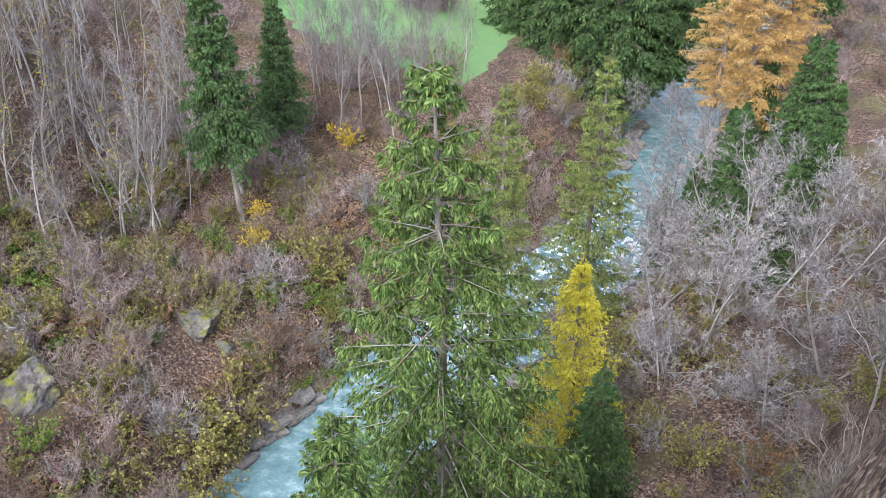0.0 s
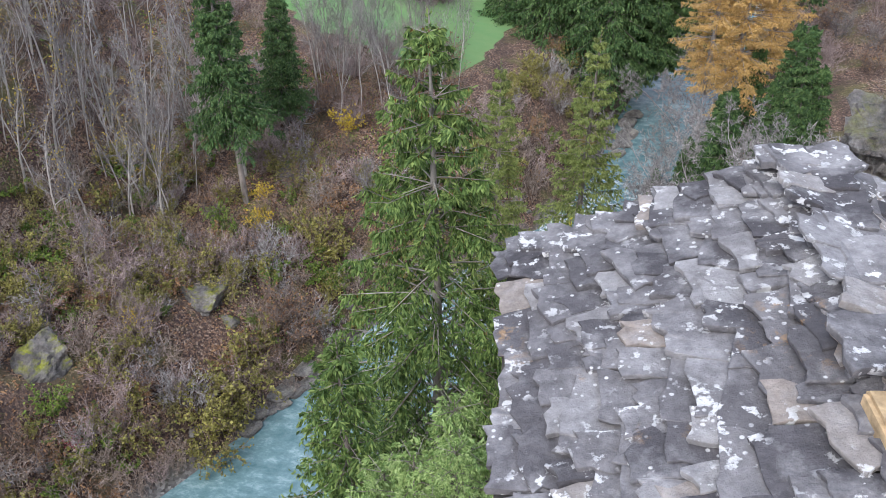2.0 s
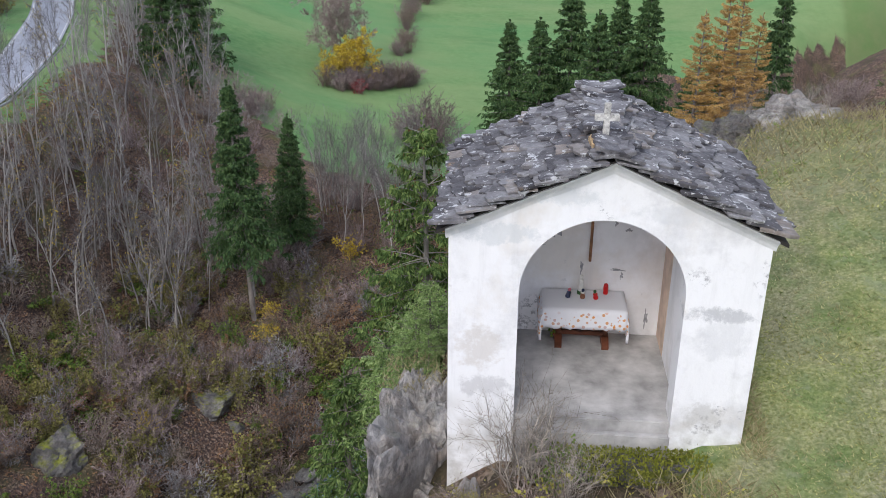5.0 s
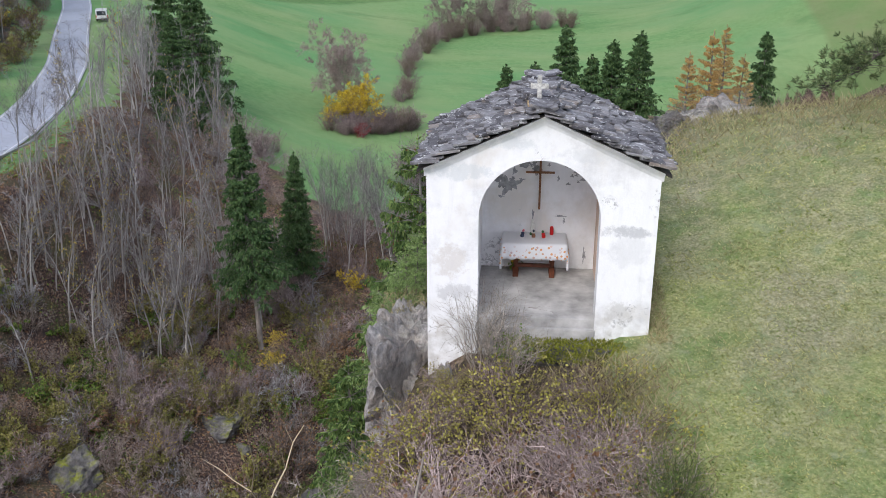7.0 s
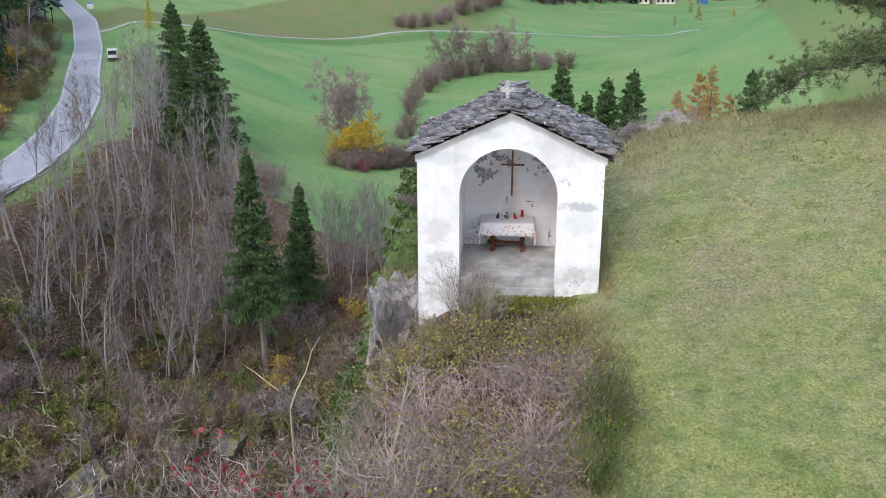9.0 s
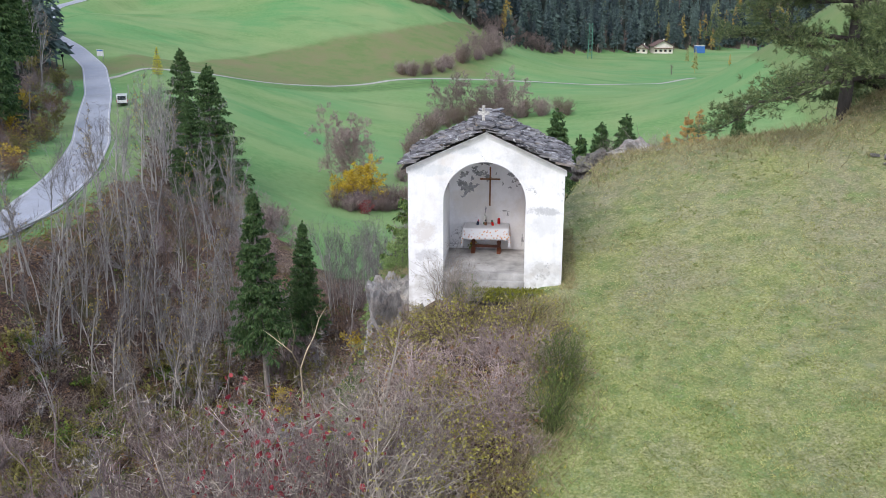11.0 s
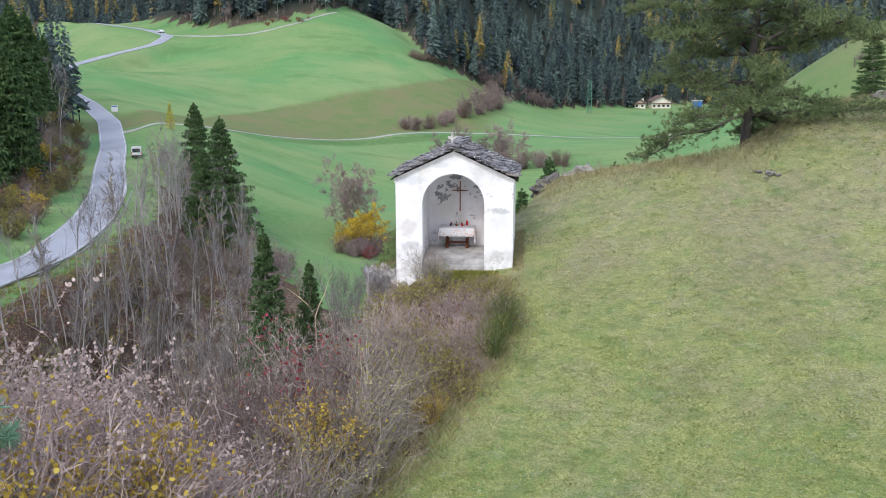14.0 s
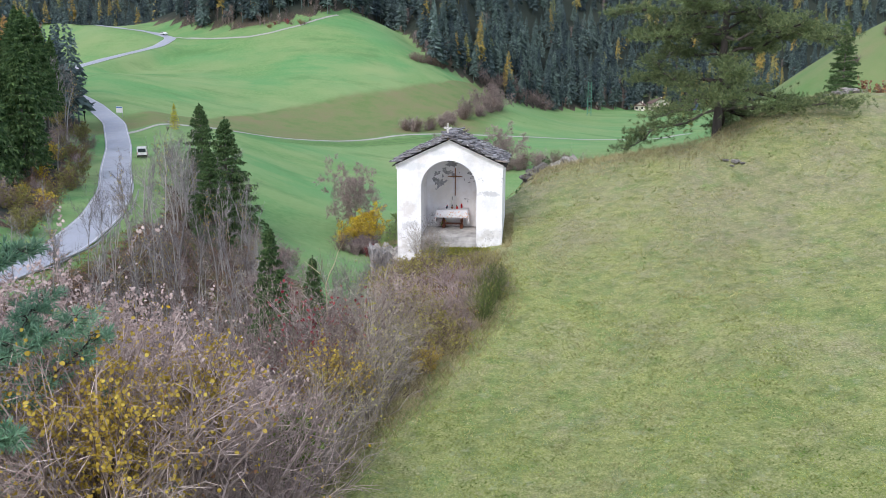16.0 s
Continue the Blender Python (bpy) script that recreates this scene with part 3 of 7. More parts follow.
def unit(v):
    return v / (np.linalg.norm(v, axis=-1, keepdims=True) + 1e-9)


# ---- lie of the land ----
HILL_BUMPS = [(13, 7.8, 6, 1.9), (6.14, 4, 4.51, 0.47), (9, -2, 4, -0.39), (3, -9, 5, -0.55), (7.81, 11.23, 4, -0.97), (3.92, 6.09, 3.33, 0.31), (10.5, 11.84, 3.19, -0.96)]
VALLEY_BUMPS = [
    (-60, 55, 22, 17.1), (-225, 440, 60, 31.8), (-28, 50, 22, -5.8), (-46, 62, 16, -1.2), (-60, 90, 30, 9.4), (-85, 140, 40, 14.1),
    (-110, 195, 50, 13.2), (-70, 235, 45, 1.0), (-165, 280, 70, 23.4), (-200, 400, 90, 15.2), (-100, 440, 80, 52.1), (-60, 360, 60, 16.9),
    (-20, 420, 70, -8.9), (-40, 290, 60, 2.3), (112, 230, 52, 46.0), (30, 80, 30, -3.0), (-20, 115, 40, -3.0), (65, 110, 35, 10.4)]
RIVER = [(-34, 8), (-21.5, 26), (-13, 38.5), (-8.5, 47), (-1, 56), (5.5, 65), (10.5, 76), (13, 86), (19, 104), (34, 130), (60, 160), (110, 190)]
ROAD = [(-75, 0), (-57, 28), (-48.5, 46), (-47.6, 61), (-53.2, 82), (-61.8, 104), (-73.8, 129), (-86.8, 158), (-102, 188), (-123.5, 220), (-147.5, 252), (-166, 285),
        (-180, 315), (-176, 345), (-168, 372), (-172, 398), (-190, 415), (-225, 432), (-270, 445)]
ROAD_Z = [-16, -15.5, -15.0, -14.6, -14.3, -14.2, -14.0, -13.0, -10.0, -7.2, -4.8, -1.8, 1.8, 6.4, 11, 15.2, 18.5, 22.5, 25]
LANE = [(-93, 174), (-84, 200), (-70, 230), (-58, 252), (-46, 270), (-28, 287), (-5, 303), (18, 318), (33, 328), (50, 345), (70, 380)]
FOOT = [(-420, 540), (-230, 462), (-172, 416), (-142, 397), (-119, 394), (-101, 407), (-91, 428), (-78, 462), (-45, 385), (-12, 440), (8, 492), (35, 525), (90, 580), (200, 640), (500, 700)]
GRASS_EDGE_Y = [-60, -20, -13, -10.4, -6.5, -4.5, -2, -0.9, -0.3, 3.2, 5, 8, 11, 16]
DROP_EDGE_X = [-9, -2.8, -1.6, -1.0, -0.4, -0.6, -1.5, -1.7, -1.6, -1.6, -1.0, 3.2, 8.2, 14]
GRASS_EDGE_X = [-9, -2.8, -1.6, -0.9, 0.7, 1.45, 1.45, 1.3, 1.0, 1.0, 0.6, 3.2, 8.2, 14]


def step(a, b, x):
    t = np.clip((x - a) / (b - a), 0, 1)
    return t * t * (3 - 2 * t)


def line_distance(x, y, line):
    """The distance to a line of points, how far along it, and on which side (positive: left)."""
    best, along, side, run = np.full(np.shape(x), 1e9), np.zeros(np.shape(x)), np.zeros(np.shape(x)), 0.0
    for (ax, ay), (bx, by) in zip(line, line[1:]):
        dx, dy = bx - ax, by - ay
        n = math.hypot(dx, dy)
        t = np.clip(((x - ax) * dx + (y - ay) * dy) / n ** 2, 0, 1)
        d = np.hypot(x - ax - t * dx, y - ay - t * dy)
        s = np.sign(dx * (y - ay) - dy * (x - ax))
        hit = d < best
        best, along, side = np.where(hit, d, best), np.where(hit, run + t * n, along), np.where(hit, s, side)
        run += n
    return best, along, side


def lengths(line):
    return np.concatenate([[0], np.cumsum([math.dist(a, b) for a, b in zip(line, line[1:])])])


def rough(x, y, size, seed=0.0):
    """Smooth unevenness without a pattern, from minus one to one."""
    total = 0.0
    for size_k, weight in ((size, 0.7), (size * 0.43, 0.3)):
        u, w = np.asarray(x, float) / size_k + seed * 7.3, np.asarray(y, float) / size_k - seed * 3.1
        i, j = np.floor(u), np.floor(w)
        a, b = u - i, w - j
        a, b = a * a * (3 - 2 * a), b * b * (3 - 2 * b)

        def dot(p, q):
            h = np.sin(p * 127.1 + q * 311.7 + seed * 74.7) * 43758.5453
            return h - np.floor(h)

        total = total + weight * (2 * (dot(i, j) * (1 - a) * (1 - b) + dot(i + 1, j) * a * (1 - b) + dot(i, j + 1) * (1 - a) * b + dot(i + 1, j + 1) * a * b) - 1)
    return total


def behind_foot(x, y):
    """How far behind the foot of the wooded mountainside a place lies."""
    return y - np.interp(x, [p[0] for p in FOOT], [p[1] for p in FOOT])


def north_edge(x):
    return np.interp(x, [-3, 1.2, 3.2, 6, 9, 14, 40], [3.0, 3.3, 7.3, 6.8, 5.9, 13.95, 30])


def height(x, y):
    x, y = np.asarray(x, float), np.asarray(y, float)
    hill = -0.282 + 0.126 * np.clip(x, -30, 30) + 0.142 * np.clip(y, -40, 14)
    for a, b, r, h in HILL_BUMPS:
        hill = hill + h * np.exp(-((x - a) ** 2 + (y - b) ** 2) / r ** 2)
    hill = hill + 0.05 * rough(x, y, 2.7, 1) + 0.08 * rough(x, y, 6.5, 2)
    d = np.maximum(0, np.interp(y, GRASS_EDGE_Y, DROP_EDGE_X) - x)
    dn = np.maximum(0, y - north_edge(x))
    drop = 0.75 * np.minimum(d, 2.5) + 1.25 * np.maximum(d - 2.5, 0) + 0.06 * np.maximum(d - 2.5, 0) ** 2
    drop = drop * (1 + 2.2 * np.exp(-((y - 0.6) / 3.0) ** 2)) + 0.8 * dn + 0.035 * dn ** 2
    drop = drop + 6 * np.clip(-2.75 - x, 0, 2) * np.exp(-((y - 2.2) / 2.6) ** 2)
    hill = hill - drop + np.where(d + dn > 2, 0.5 * rough(x, y, 7.0, 5), 0)
    valley = np.full(np.shape(x), -26.0)
    for a, b, r, h in VALLEY_BUMPS:
        valley = valley + h * np.exp(-((x - a) ** 2 + (y - b) ** 2) / r ** 2)
    valley = valley + 0.5 * np.maximum(0, behind_foot(x, y))
    valley = valley + np.where(x < -100, 0.4 * (-100 - x) * step(-100, -160, x) * step(260, 200, y), 0)
    valley = valley + 0.25 * np.maximum(0, np.abs(x) - 330)
    valley = valley + 0.3 * rough(x, y, 25, 3) + 1.5 * rough(x, y, 62, 11) * step(110, 170, y)
    road, along, _ = line_distance(x, y, ROAD)
    rz = np.interp(along, lengths(ROAD), ROAD_Z)
    valley = valley + (rz - valley) * step(14, 4.5, road)
    river, _, bank = line_distance(x, y, RIVER)
    shape = step(2.6, 12, river) * (0.75 + 0.25 * step(6, 20, river))
    valley = -37.9 + (valley + 37.9) * shape + 0.5 * rough(x, y, 5.0, 4) * step(4, 9, river) * step(60, 30, river)
    # soft larger of the two
    k = 2.5
    m = np.maximum(hill, valley)
    land = m + np.log(np.exp((hill - m) / k) + np.exp((valley - m) / k)) * k * np.exp(-np.abs(hill - valley) / (2 * k))
    land = np.where(hill > valley + 6, hill, land)
    # dug out under the chapel
    inside = (np.abs(x) < 1.35) & (y > 0.12) & (y < 2.4)
    return np.where(inside, np.minimum(land, -0.45), land)


def ground_at(x, y):
    return float(height(np.array([x]), np.array([y]))[0])


SHEET = {}


def sheet_at(x, y):
    """The height of the ground sheet itself, between its corners."""
    xs, ys, z = SHEET["x"], SHEET["y"], SHEET["z"]
    i = np.clip(np.searchsorted(xs, x) - 1, 0, len(xs) - 2)
    j = np.clip(np.searchsorted(ys, y) - 1, 0, len(ys) - 2)
    a, b = (x - xs[i]) / (xs[i + 1] - xs[i]), (y - ys[j]) / (ys[j + 1] - ys[j])
    return z[j, i] * (1 - a) * (1 - b) + z[j, i + 1] * a * (1 - b) + z[j + 1, i] * (1 - a) * b + z[j + 1, i + 1] * a * b


def build_ground():
    u = np.linspace(-1, 1, 370)
    w = np.linspace(-1, 1, 470)
    xs = 1.0 + 34 * np.sinh(3.9 * u) / np.sinh(3.9) * 24 + 22 * u
    ys = -2.0 + np.where(w < 0, 60 * (np.abs(w) ** 1.4) * -1, 34 * np.sinh(4.0 * np.abs(w)) / np.sinh(4.0) * 36 + 26 * w)
    gx, gy = np.meshgrid(xs, ys)
    gz = height(gx, gy)
    nx, ny = len(xs), len(ys)
    SHEET.update(x=xs, y=ys, z=gz)
    v = np.stack([gx, gy, gz], -1).reshape(-1, 3)
    i = (np.arange(ny - 1)[:, None] * nx + np.arange(nx - 1)[None]).ravel()
    me = mesh_from("ground", v, np.stack([i, i + 1, i + nx + 1, i + nx], 1), M["ground"], smooth=True)
    x, y = v[:, 0], v[:, 1]
    near = ((x > np.interp(y, GRASS_EDGE_Y, GRASS_EDGE_X) - 0.1) & (y < north_edge(x) + 0.3)).astype(float)
    foot = behind_foot(x, y)
    road, _, rside = line_distance(x, y, ROAD)
    river, _, bank = line_distance(x, y, RIVER)
    tree_line = np.interp(y, [40, 74, 86, 96, 105, 118, 130, 160, 200], [60, -6, -27, -38, -47, -60, -85, -100, -100])
    meadow = (x > tree_line) & (y > 66) & (bank > 0) & (river > 17)
    meadow |= (x > 20) & (y > 135) & (river > 9)
    meadow |= (rside < 0) & (road < np.where(y > 80, 7.5, 5.2)) & (y > 45)
    meadow &= (foot < 1)
    meadow |= (y > 200) & (foot < 1) & (rside < 0)
    meadow |= (rside > 0) & (road < 8) & (y < 230)
    meadow |= (x > 60) & (y > 100) & (foot < 1)
    meadow |= (rside > 0) & (y > 300) & (x > -260) & (foot < 1)
    cover = np.maximum(near, meadow.astype(float))
    lane_y = np.interp(x, [-100, -84, -70, -58, -46, -28, -5], [165, 200, 230, 252, 270, 287, 303])
    ridge_y = np.interp(x, [-104, -99, -88, -72, -53, -38, -26, 0], [205, 258, 289, 311, 329, 358, 426, 520])
    dry = step(0, 5, y - lane_y) * step(3, -3, y - ridge_y) * step(-112, -100, x) * step(-8, -22, x)
    dry = np.maximum(dry, 0.65 * (x > 60) * (y > 100) * (y < 300))
    plough = step(-21, -17, y - lane_y) * step(-3, -6, y - lane_y) * step(-78, -64, x) * step(2, -14, x)
    dry = np.maximum(dry, near * step(-5, 5, y + 0.35 * x - 1))
    gravel = step(6.2, 4.4, river) * (rough(x, y, 6, 41) > -0.3)
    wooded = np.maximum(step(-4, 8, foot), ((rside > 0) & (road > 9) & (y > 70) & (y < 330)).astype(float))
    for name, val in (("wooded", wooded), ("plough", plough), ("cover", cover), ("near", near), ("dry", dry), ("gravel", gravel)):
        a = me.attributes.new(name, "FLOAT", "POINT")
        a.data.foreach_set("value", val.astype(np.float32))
    ob = new("ground", me)
    return tagged(ob, "pasture hill, leaf-strewn gorge and green valley meadows", "ground", kind="structure")


build_ground()


def ribbon(line, width, lift, step_m=2.0, offset=0.0, zs=None, start=0.0, stop=None):
    """A strip of surface that follows a line over the land."""
    ln = lengths(line)
    s = np.arange(start, stop or ln[-1], step_m)
    px, py = np.interp(s, ln, [p[0] for p in line]), np.interp(s, ln, [p[1] for p in line])
    for _ in range(6):
        px[1:-1] = (px[:-2] + 2 * px[1:-1] + px[2:]) / 4
        py[1:-1] = (py[:-2] + 2 * py[1:-1] + py[2:]) / 4
    tx, ty = np.gradient(px), np.gradient(py)
    n = np.hypot(tx, ty)
    nx, ny = -ty / n, tx / n
    z = np.interp(s, ln, zs) if zs else None
    cols = []
    for o in (-width / 2, -width / 6, width / 6, width / 2):
        qx, qy = px + nx * (o + offset), py + ny * (o + offset)
        low = sheet_at(qx, qy)
        cols.append(np.stack([qx, qy, (low if zs is None else np.maximum(z, low)) + lift], 1))
    v = np.stack(cols, 1).reshape(-1, 3)
    i = (np.arange(len(s) - 1)[:, None] * 4 + np.arange(3)[None]).ravel()
    return v, np.stack([i, i + 4, i + 5, i + 1], 1), (px, py, nx, ny)


v, f, _ = ribbon(ROAD, 5.4, 0.14, zs=ROAD_Z)
tagged(new("road", mesh_from("road", v, f, M["asphalt"], smooth=True)), "damp grey asphalt road winding up the valley", "road", kind="structure")
for off in (2.42, -2.42):
    v, f, _ = ribbon(ROAD, 0.11, 0.155, zs=ROAD_Z, offset=off)
    tagged(new("road_edge_line", mesh_from("road_edge_line", v, f, M["paint"])), "white painted edge line on the road", "road marking", kind="structure")
v, f, _ = ribbon(LANE, 1.8, 0.1, step_m=1.0)
tagged(new("lane", mesh_from("lane", v, f, M["lane"], smooth=True)), "pale gravel farm lane across the meadow", "lane", kind="structure")
v, f, _ = ribbon([(-172, 402), (-157, 392), (-142, 386), (-130, 383), (-119, 384), (-108, 390), (-99, 402), (-94, 412)], 1.7, 0.14, step_m=1.0)
tagged(new("lane", mesh_from("lane", v, f, M["lane"], smooth=True)), "grey track along the forest foot", "lane", kind="structure")


def build_river():
    ln = lengths(RIVER)
    s = np.arange(0, ln[-1], 0.8)
    px, py = np.interp(s, ln, [p[0] for p in RIVER]), np.interp(s, ln, [p[1] for p in RIVER])
    for _ in range(12):
        px[1:-1] = (px[:-2] + 2 * px[1:-1] + px[2:]) / 4
        py[1:-1] = (py[:-2] + 2 * py[1:-1] + py[2:]) / 4
    tx, ty = np.gradient(px), np.gradient(py)
    n = np.hypot(tx, ty)
    o = np.linspace(-8, 8, 22)
    gx, gy = px[:, None] - ty[:, None] / n[:, None] * o, py[:, None] + tx[:, None] / n[:, None] * o
    rapid = np.exp(-((s - 62) / 13) ** 2)[:, None] + 0 * o + 0.25
    gz = -37.15 + (0.09 + 0.2 * np.minimum(rapid, 1)) * rough(gx, gy, 2.3, 8) + 0.06 * rough(gx, gy, 1.1, 9)
    v = np.stack([gx, gy, gz], -1).reshape(-1, 3)
    k = len(o)
    i = (np.arange(len(s) - 1)[:, None] * k + np.arange(k - 1)[None]).ravel()
    me = mesh_from("river_water", v, np.stack([i, i + k, i + k + 1, i + 1], 1), M["water"], smooth=True)
    a = me.attributes.new("rapid", "FLOAT", "POINT")
    a.data.foreach_set("value", np.clip(rapid, 0, 1).ravel().astype(np.float32))
    tagged(new("river_water", me), "turquoise glacial river with white rapids", "river", kind="structure")


build_river()

# ---- the chapel ----
WALL_X, EAVE, RIDGE, DEPTH = 1.65, 2.45, 3.2, 2.56
ARCH_X, ARCH_R, SPRING = -0.025, 0.872, 1.735
ROOM_X, ROOM_BACK = 0.96, 2.05


def gable_z(x):
    return RIDGE - abs(x) * (RIDGE - EAVE) / WALL_X


def front_wall():
    """A gable wall with a round-headed opening that goes through it."""
    bm = bmesh.new()
    y0, y1, low = 0.0, 0.34, -0.9
    n = 26
    arch = [(-ARCH_R * math.cos(math.pi * i / n) + ARCH_X, SPRING + ARCH_R * math.sin(math.pi * i / n)) for i in range(n + 1)]
    rings = []
    for y in (y0, y1):
        left = [[bm.verts.new((x, y, z)) for z in (low, 0.4, SPRING, gable_z(x))] for x in (-WALL_X, -1.25, ARCH_X - ARCH_R)]
        right = [[bm.verts.new((x, y, z)) for z in (low, 0.4, SPRING, gable_z(x))] for x in (ARCH_X + ARCH_R, 1.25, WALL_X)]
        inner = [left[2][2]] + [bm.verts.new((x, y, z)) for x, z in arch[1:-1]] + [right[0][2]]
        top = [left[2][3]] + [bm.verts.new((x, y, gable_z(x))) for x, z in arch[1:-1]] + [right[0][3]]
        rings.append((left, right, inner, top))
        for side in (left, right):
            for a, b in zip(side, side[1:]):
                for k in range(3):
                    bm.faces.new((a[k], b[k], b[k + 1], a[k + 1]))
        for i in range(n):
            bm.faces.new((inner[i], inner[i + 1], top[i + 1], top[i]))
    (l0, r0, i0, t0), (l1, r1, i1, t1) = rings
    for a, b in ((i0, i1), ([l0[0][3], l0[1][3]] + t0 + [r0[1][3], r0[2][3]], [l1[0][3], l1[1][3]] + t1 + [r1[1][3], r1[2][3]]),
                 (l0[0], l1[0]), (r0[2], r1[2]), (l0[2][:3], l1[2][:3]), (r0[0][:3], r1[0][:3])):
        for k in range(len(a) - 1):
            bm.faces.new((a[k], a[k + 1], b[k + 1], b[k]))
    for v in bm.verts:
        if v.co.y < 0.1 and abs(v.co.x) < WALL_X:
            v.co.y += 0.006 * math.sin(v.co.x * 5 + v.co.z * 3)
    return bm


def blotch(cx, cz, w, h, y, seed, thick=0.004):
    """A ragged patch lying on an upright wall."""
    g = random.Random(seed)
    n = 34
    ph = [g.uniform(0, 6.28) for _ in range(5)]
    pts = []
    for i in range(n):
        a = 2 * math.pi * i / n
        r = 0.72 + 0.2 * math.sin(3 * a + ph[0]) + 0.14 * math.sin(5 * a + ph[1]) + 0.1 * math.sin(8 * a + ph[2]) + g.uniform(-0.2, 0.2)
        pts.append((cx + w / 2 * r * math.cos(a), cz + h / 2 * r * math.sin(a)))
    return prism(pts, y - thick, y)


def slab_mesh(seed):
    """One split stone slab, about a metre square before scaling, with chipped corners."""
    g = random.Random(seed)
    out = []
    corners = [(-0.5, -0.5), (0.5, -0.5), (0.5, 0.5), (-0.5, 0.5)]
    pulled = [(x * g.uniform(0.74, 1.08), y * g.uniform(0.68, 1.08)) for x, y in corners]
    for k, (x, y) in enumerate(pulled):
        nx, ny = pulled[(k + 1) % 4]
        out.append((x, y))
        for t in (0.22, 0.5, 0.76):
            out.append((x + (nx - x) * t + g.uniform(-0.075, 0.075), y + (ny - y) * t + g.uniform(-0.075, 0.075)))
    bm = bmesh.new()
    top = [bm.verts.new((x * 0.985, y * 0.985, 1.0 + g.uniform(-0.16, 0.06))) for x, y in out]
    mid = [bm.verts.new((x, y, 0.75)) for x, y in out]
    low = [bm.verts.new((x * 0.96, y * 0.96, 0)) for x, y in out]
    c = bm.verts.new((g.uniform(-0.15, 0.15), g.uniform(-0.15, 0.15), 1.0))
    n = len(out)
    for i in range(n):
        j = (i + 1) % n
        bm.faces.new((top[i], top[j], c))
        bm.faces.new((mid[i], mid[j], top[j], top[i]))
        bm.faces.new((low[i], low[j], mid[j], mid[i]))
    bm.faces.new(low[::-1])
    bmesh.ops.recalc_face_normals(bm, faces=bm.faces)
    me = bpy.data.meshes.new("slab")
    bm.to_mesh(me)
    bm.free()
    me.materials.append(M["slate"])
    return me


def build_chapel():
    chapel = tagged(empty("chapel"), "small whitewashed wayside chapel with an open arch and stone slab roof", "chapel")
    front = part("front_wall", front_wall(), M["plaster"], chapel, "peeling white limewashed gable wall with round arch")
    for s in (-1, 1):
        a, b = sorted((s * ROOM_X, s * WALL_X))
        side = part("side_wall", box(a, b, 0.34, DEPTH - 0.5, -0.9, EAVE), M["plaster"], chapel)
        inner = sorted((s * (ROOM_X - 0.012), s * ROOM_X))
        part("inner_plaster", box(inner[0], inner[1], 0.345, ROOM_BACK - 0.002, 0.15, SPRING), M["plaster_in"], side)
        if s > 0:
            part("peach_plaster", box(ROOM_X - 0.018, ROOM_X - 0.0125, 1.5, ROOM_BACK - 0.004, 0.172, SPRING + 0.1), M["plaster_peach"], side, "faded peach plaster by the back corner")
    back = prism([(-WALL_X, -0.9), (WALL_X, -0.9), (WALL_X, EAVE), (0, RIDGE), (-WALL_X, EAVE)], ROOM_BACK, DEPTH)
    back = part("back_wall", back, M["plaster_in"], chapel, "stained white back wall with fallen plaster")
    for x, z, w, h, sd in ((-0.52, 1.62, 0.42, 0.36, 1), (-0.28, 1.98, 0.26, 0.16, 2), (-0.05, 1.9, 0.2, 0.2, 3), (-0.62, 1.95, 0.2, 0.16, 4), (0.5, 1.98, 0.14, 0.2, 5),
                           (0.62, 1.86, 0.14, 0.1, 6), (0.3, 1.75, 0.05, 0.12, 7), (-0.3, 1.72, 0.12, 0.06, 8), (0.46, 1.66, 0.1, 0.06, 9), (-0.1, 2.3, 0.4, 0.25, 10),
                           (0.66, 2.0, 0.16, 0.12, 31), (0.58, 2.12, 0.12, 0.14, 32), (0.7, 1.74, 0.1, 0.07, 33), (0.52, 1.8, 0.06, 0.08, 34), (-0.7, 1.78, 0.1, 0.1, 35), (-0.42, 1.86, 0.1, 0.14, 36), (-0.36, 2.1, 0.14, 0.1, 37), (0.14, 1.98, 0.05, 0.07, 38), (-0.64, 1.42, 0.12, 0.05, 39), (0.62, 1.7, 0.05, 0.05, 40), (0.35, 1.1, 0.2, 0.04, 11), (0.42, 1.02, 0.05, 0.12, 12), (0.78, 0.42, 0.06, 0.3, 13), (-0.1, 1.12, 0.05, 0.2, 14)):
        k = 5 if w > 0.13 and h > 0.09 else 1
        gg = random.Random(sd)
        for q in range(k):
            ox, oz, sc = (0, 0, 1) if q == 0 else (gg.uniform(-0.5, 0.5) * w, gg.uniform(-0.5, 0.5) * h, gg.uniform(0.25, 0.6))
            part("bare_patch", blotch(x + ox, z + oz, w * sc, h * sc, ROOM_BACK - 0.001 - 0.0006 * q, sd + 50 * q), M["plaster_bare"], back)
    # barrel vault over the room
    n = 18
    ring = [(ROOM_X * math.cos(math.pi * i / n), SPRING + 0.96 * math.sin(math.pi * i / n)) for i in range(n + 1)]
    ring += [((ROOM_X + 0.1) * math.cos(math.pi * i / n), SPRING + 1.06 * math.sin(math.pi * i / n)) for i in range(n, -1, -1)]
    bm = bmesh.new()
    for k in range(n):
        q = [ring[k], ring[k + 1], ring[2 * n - k], ring[2 * n + 1 - k]]
        prism(q, 0.342, ROOM_BACK - 0.003, bm)
    part("vault", bm, M["plaster_in"], chapel)
    part("floor", box(-ROOM_X, ROOM_X, 0.05, ROOM_BACK, -0.7, 0.17), M["floor"], chapel, "worn grey concrete floor with a step", bevel=0.012)
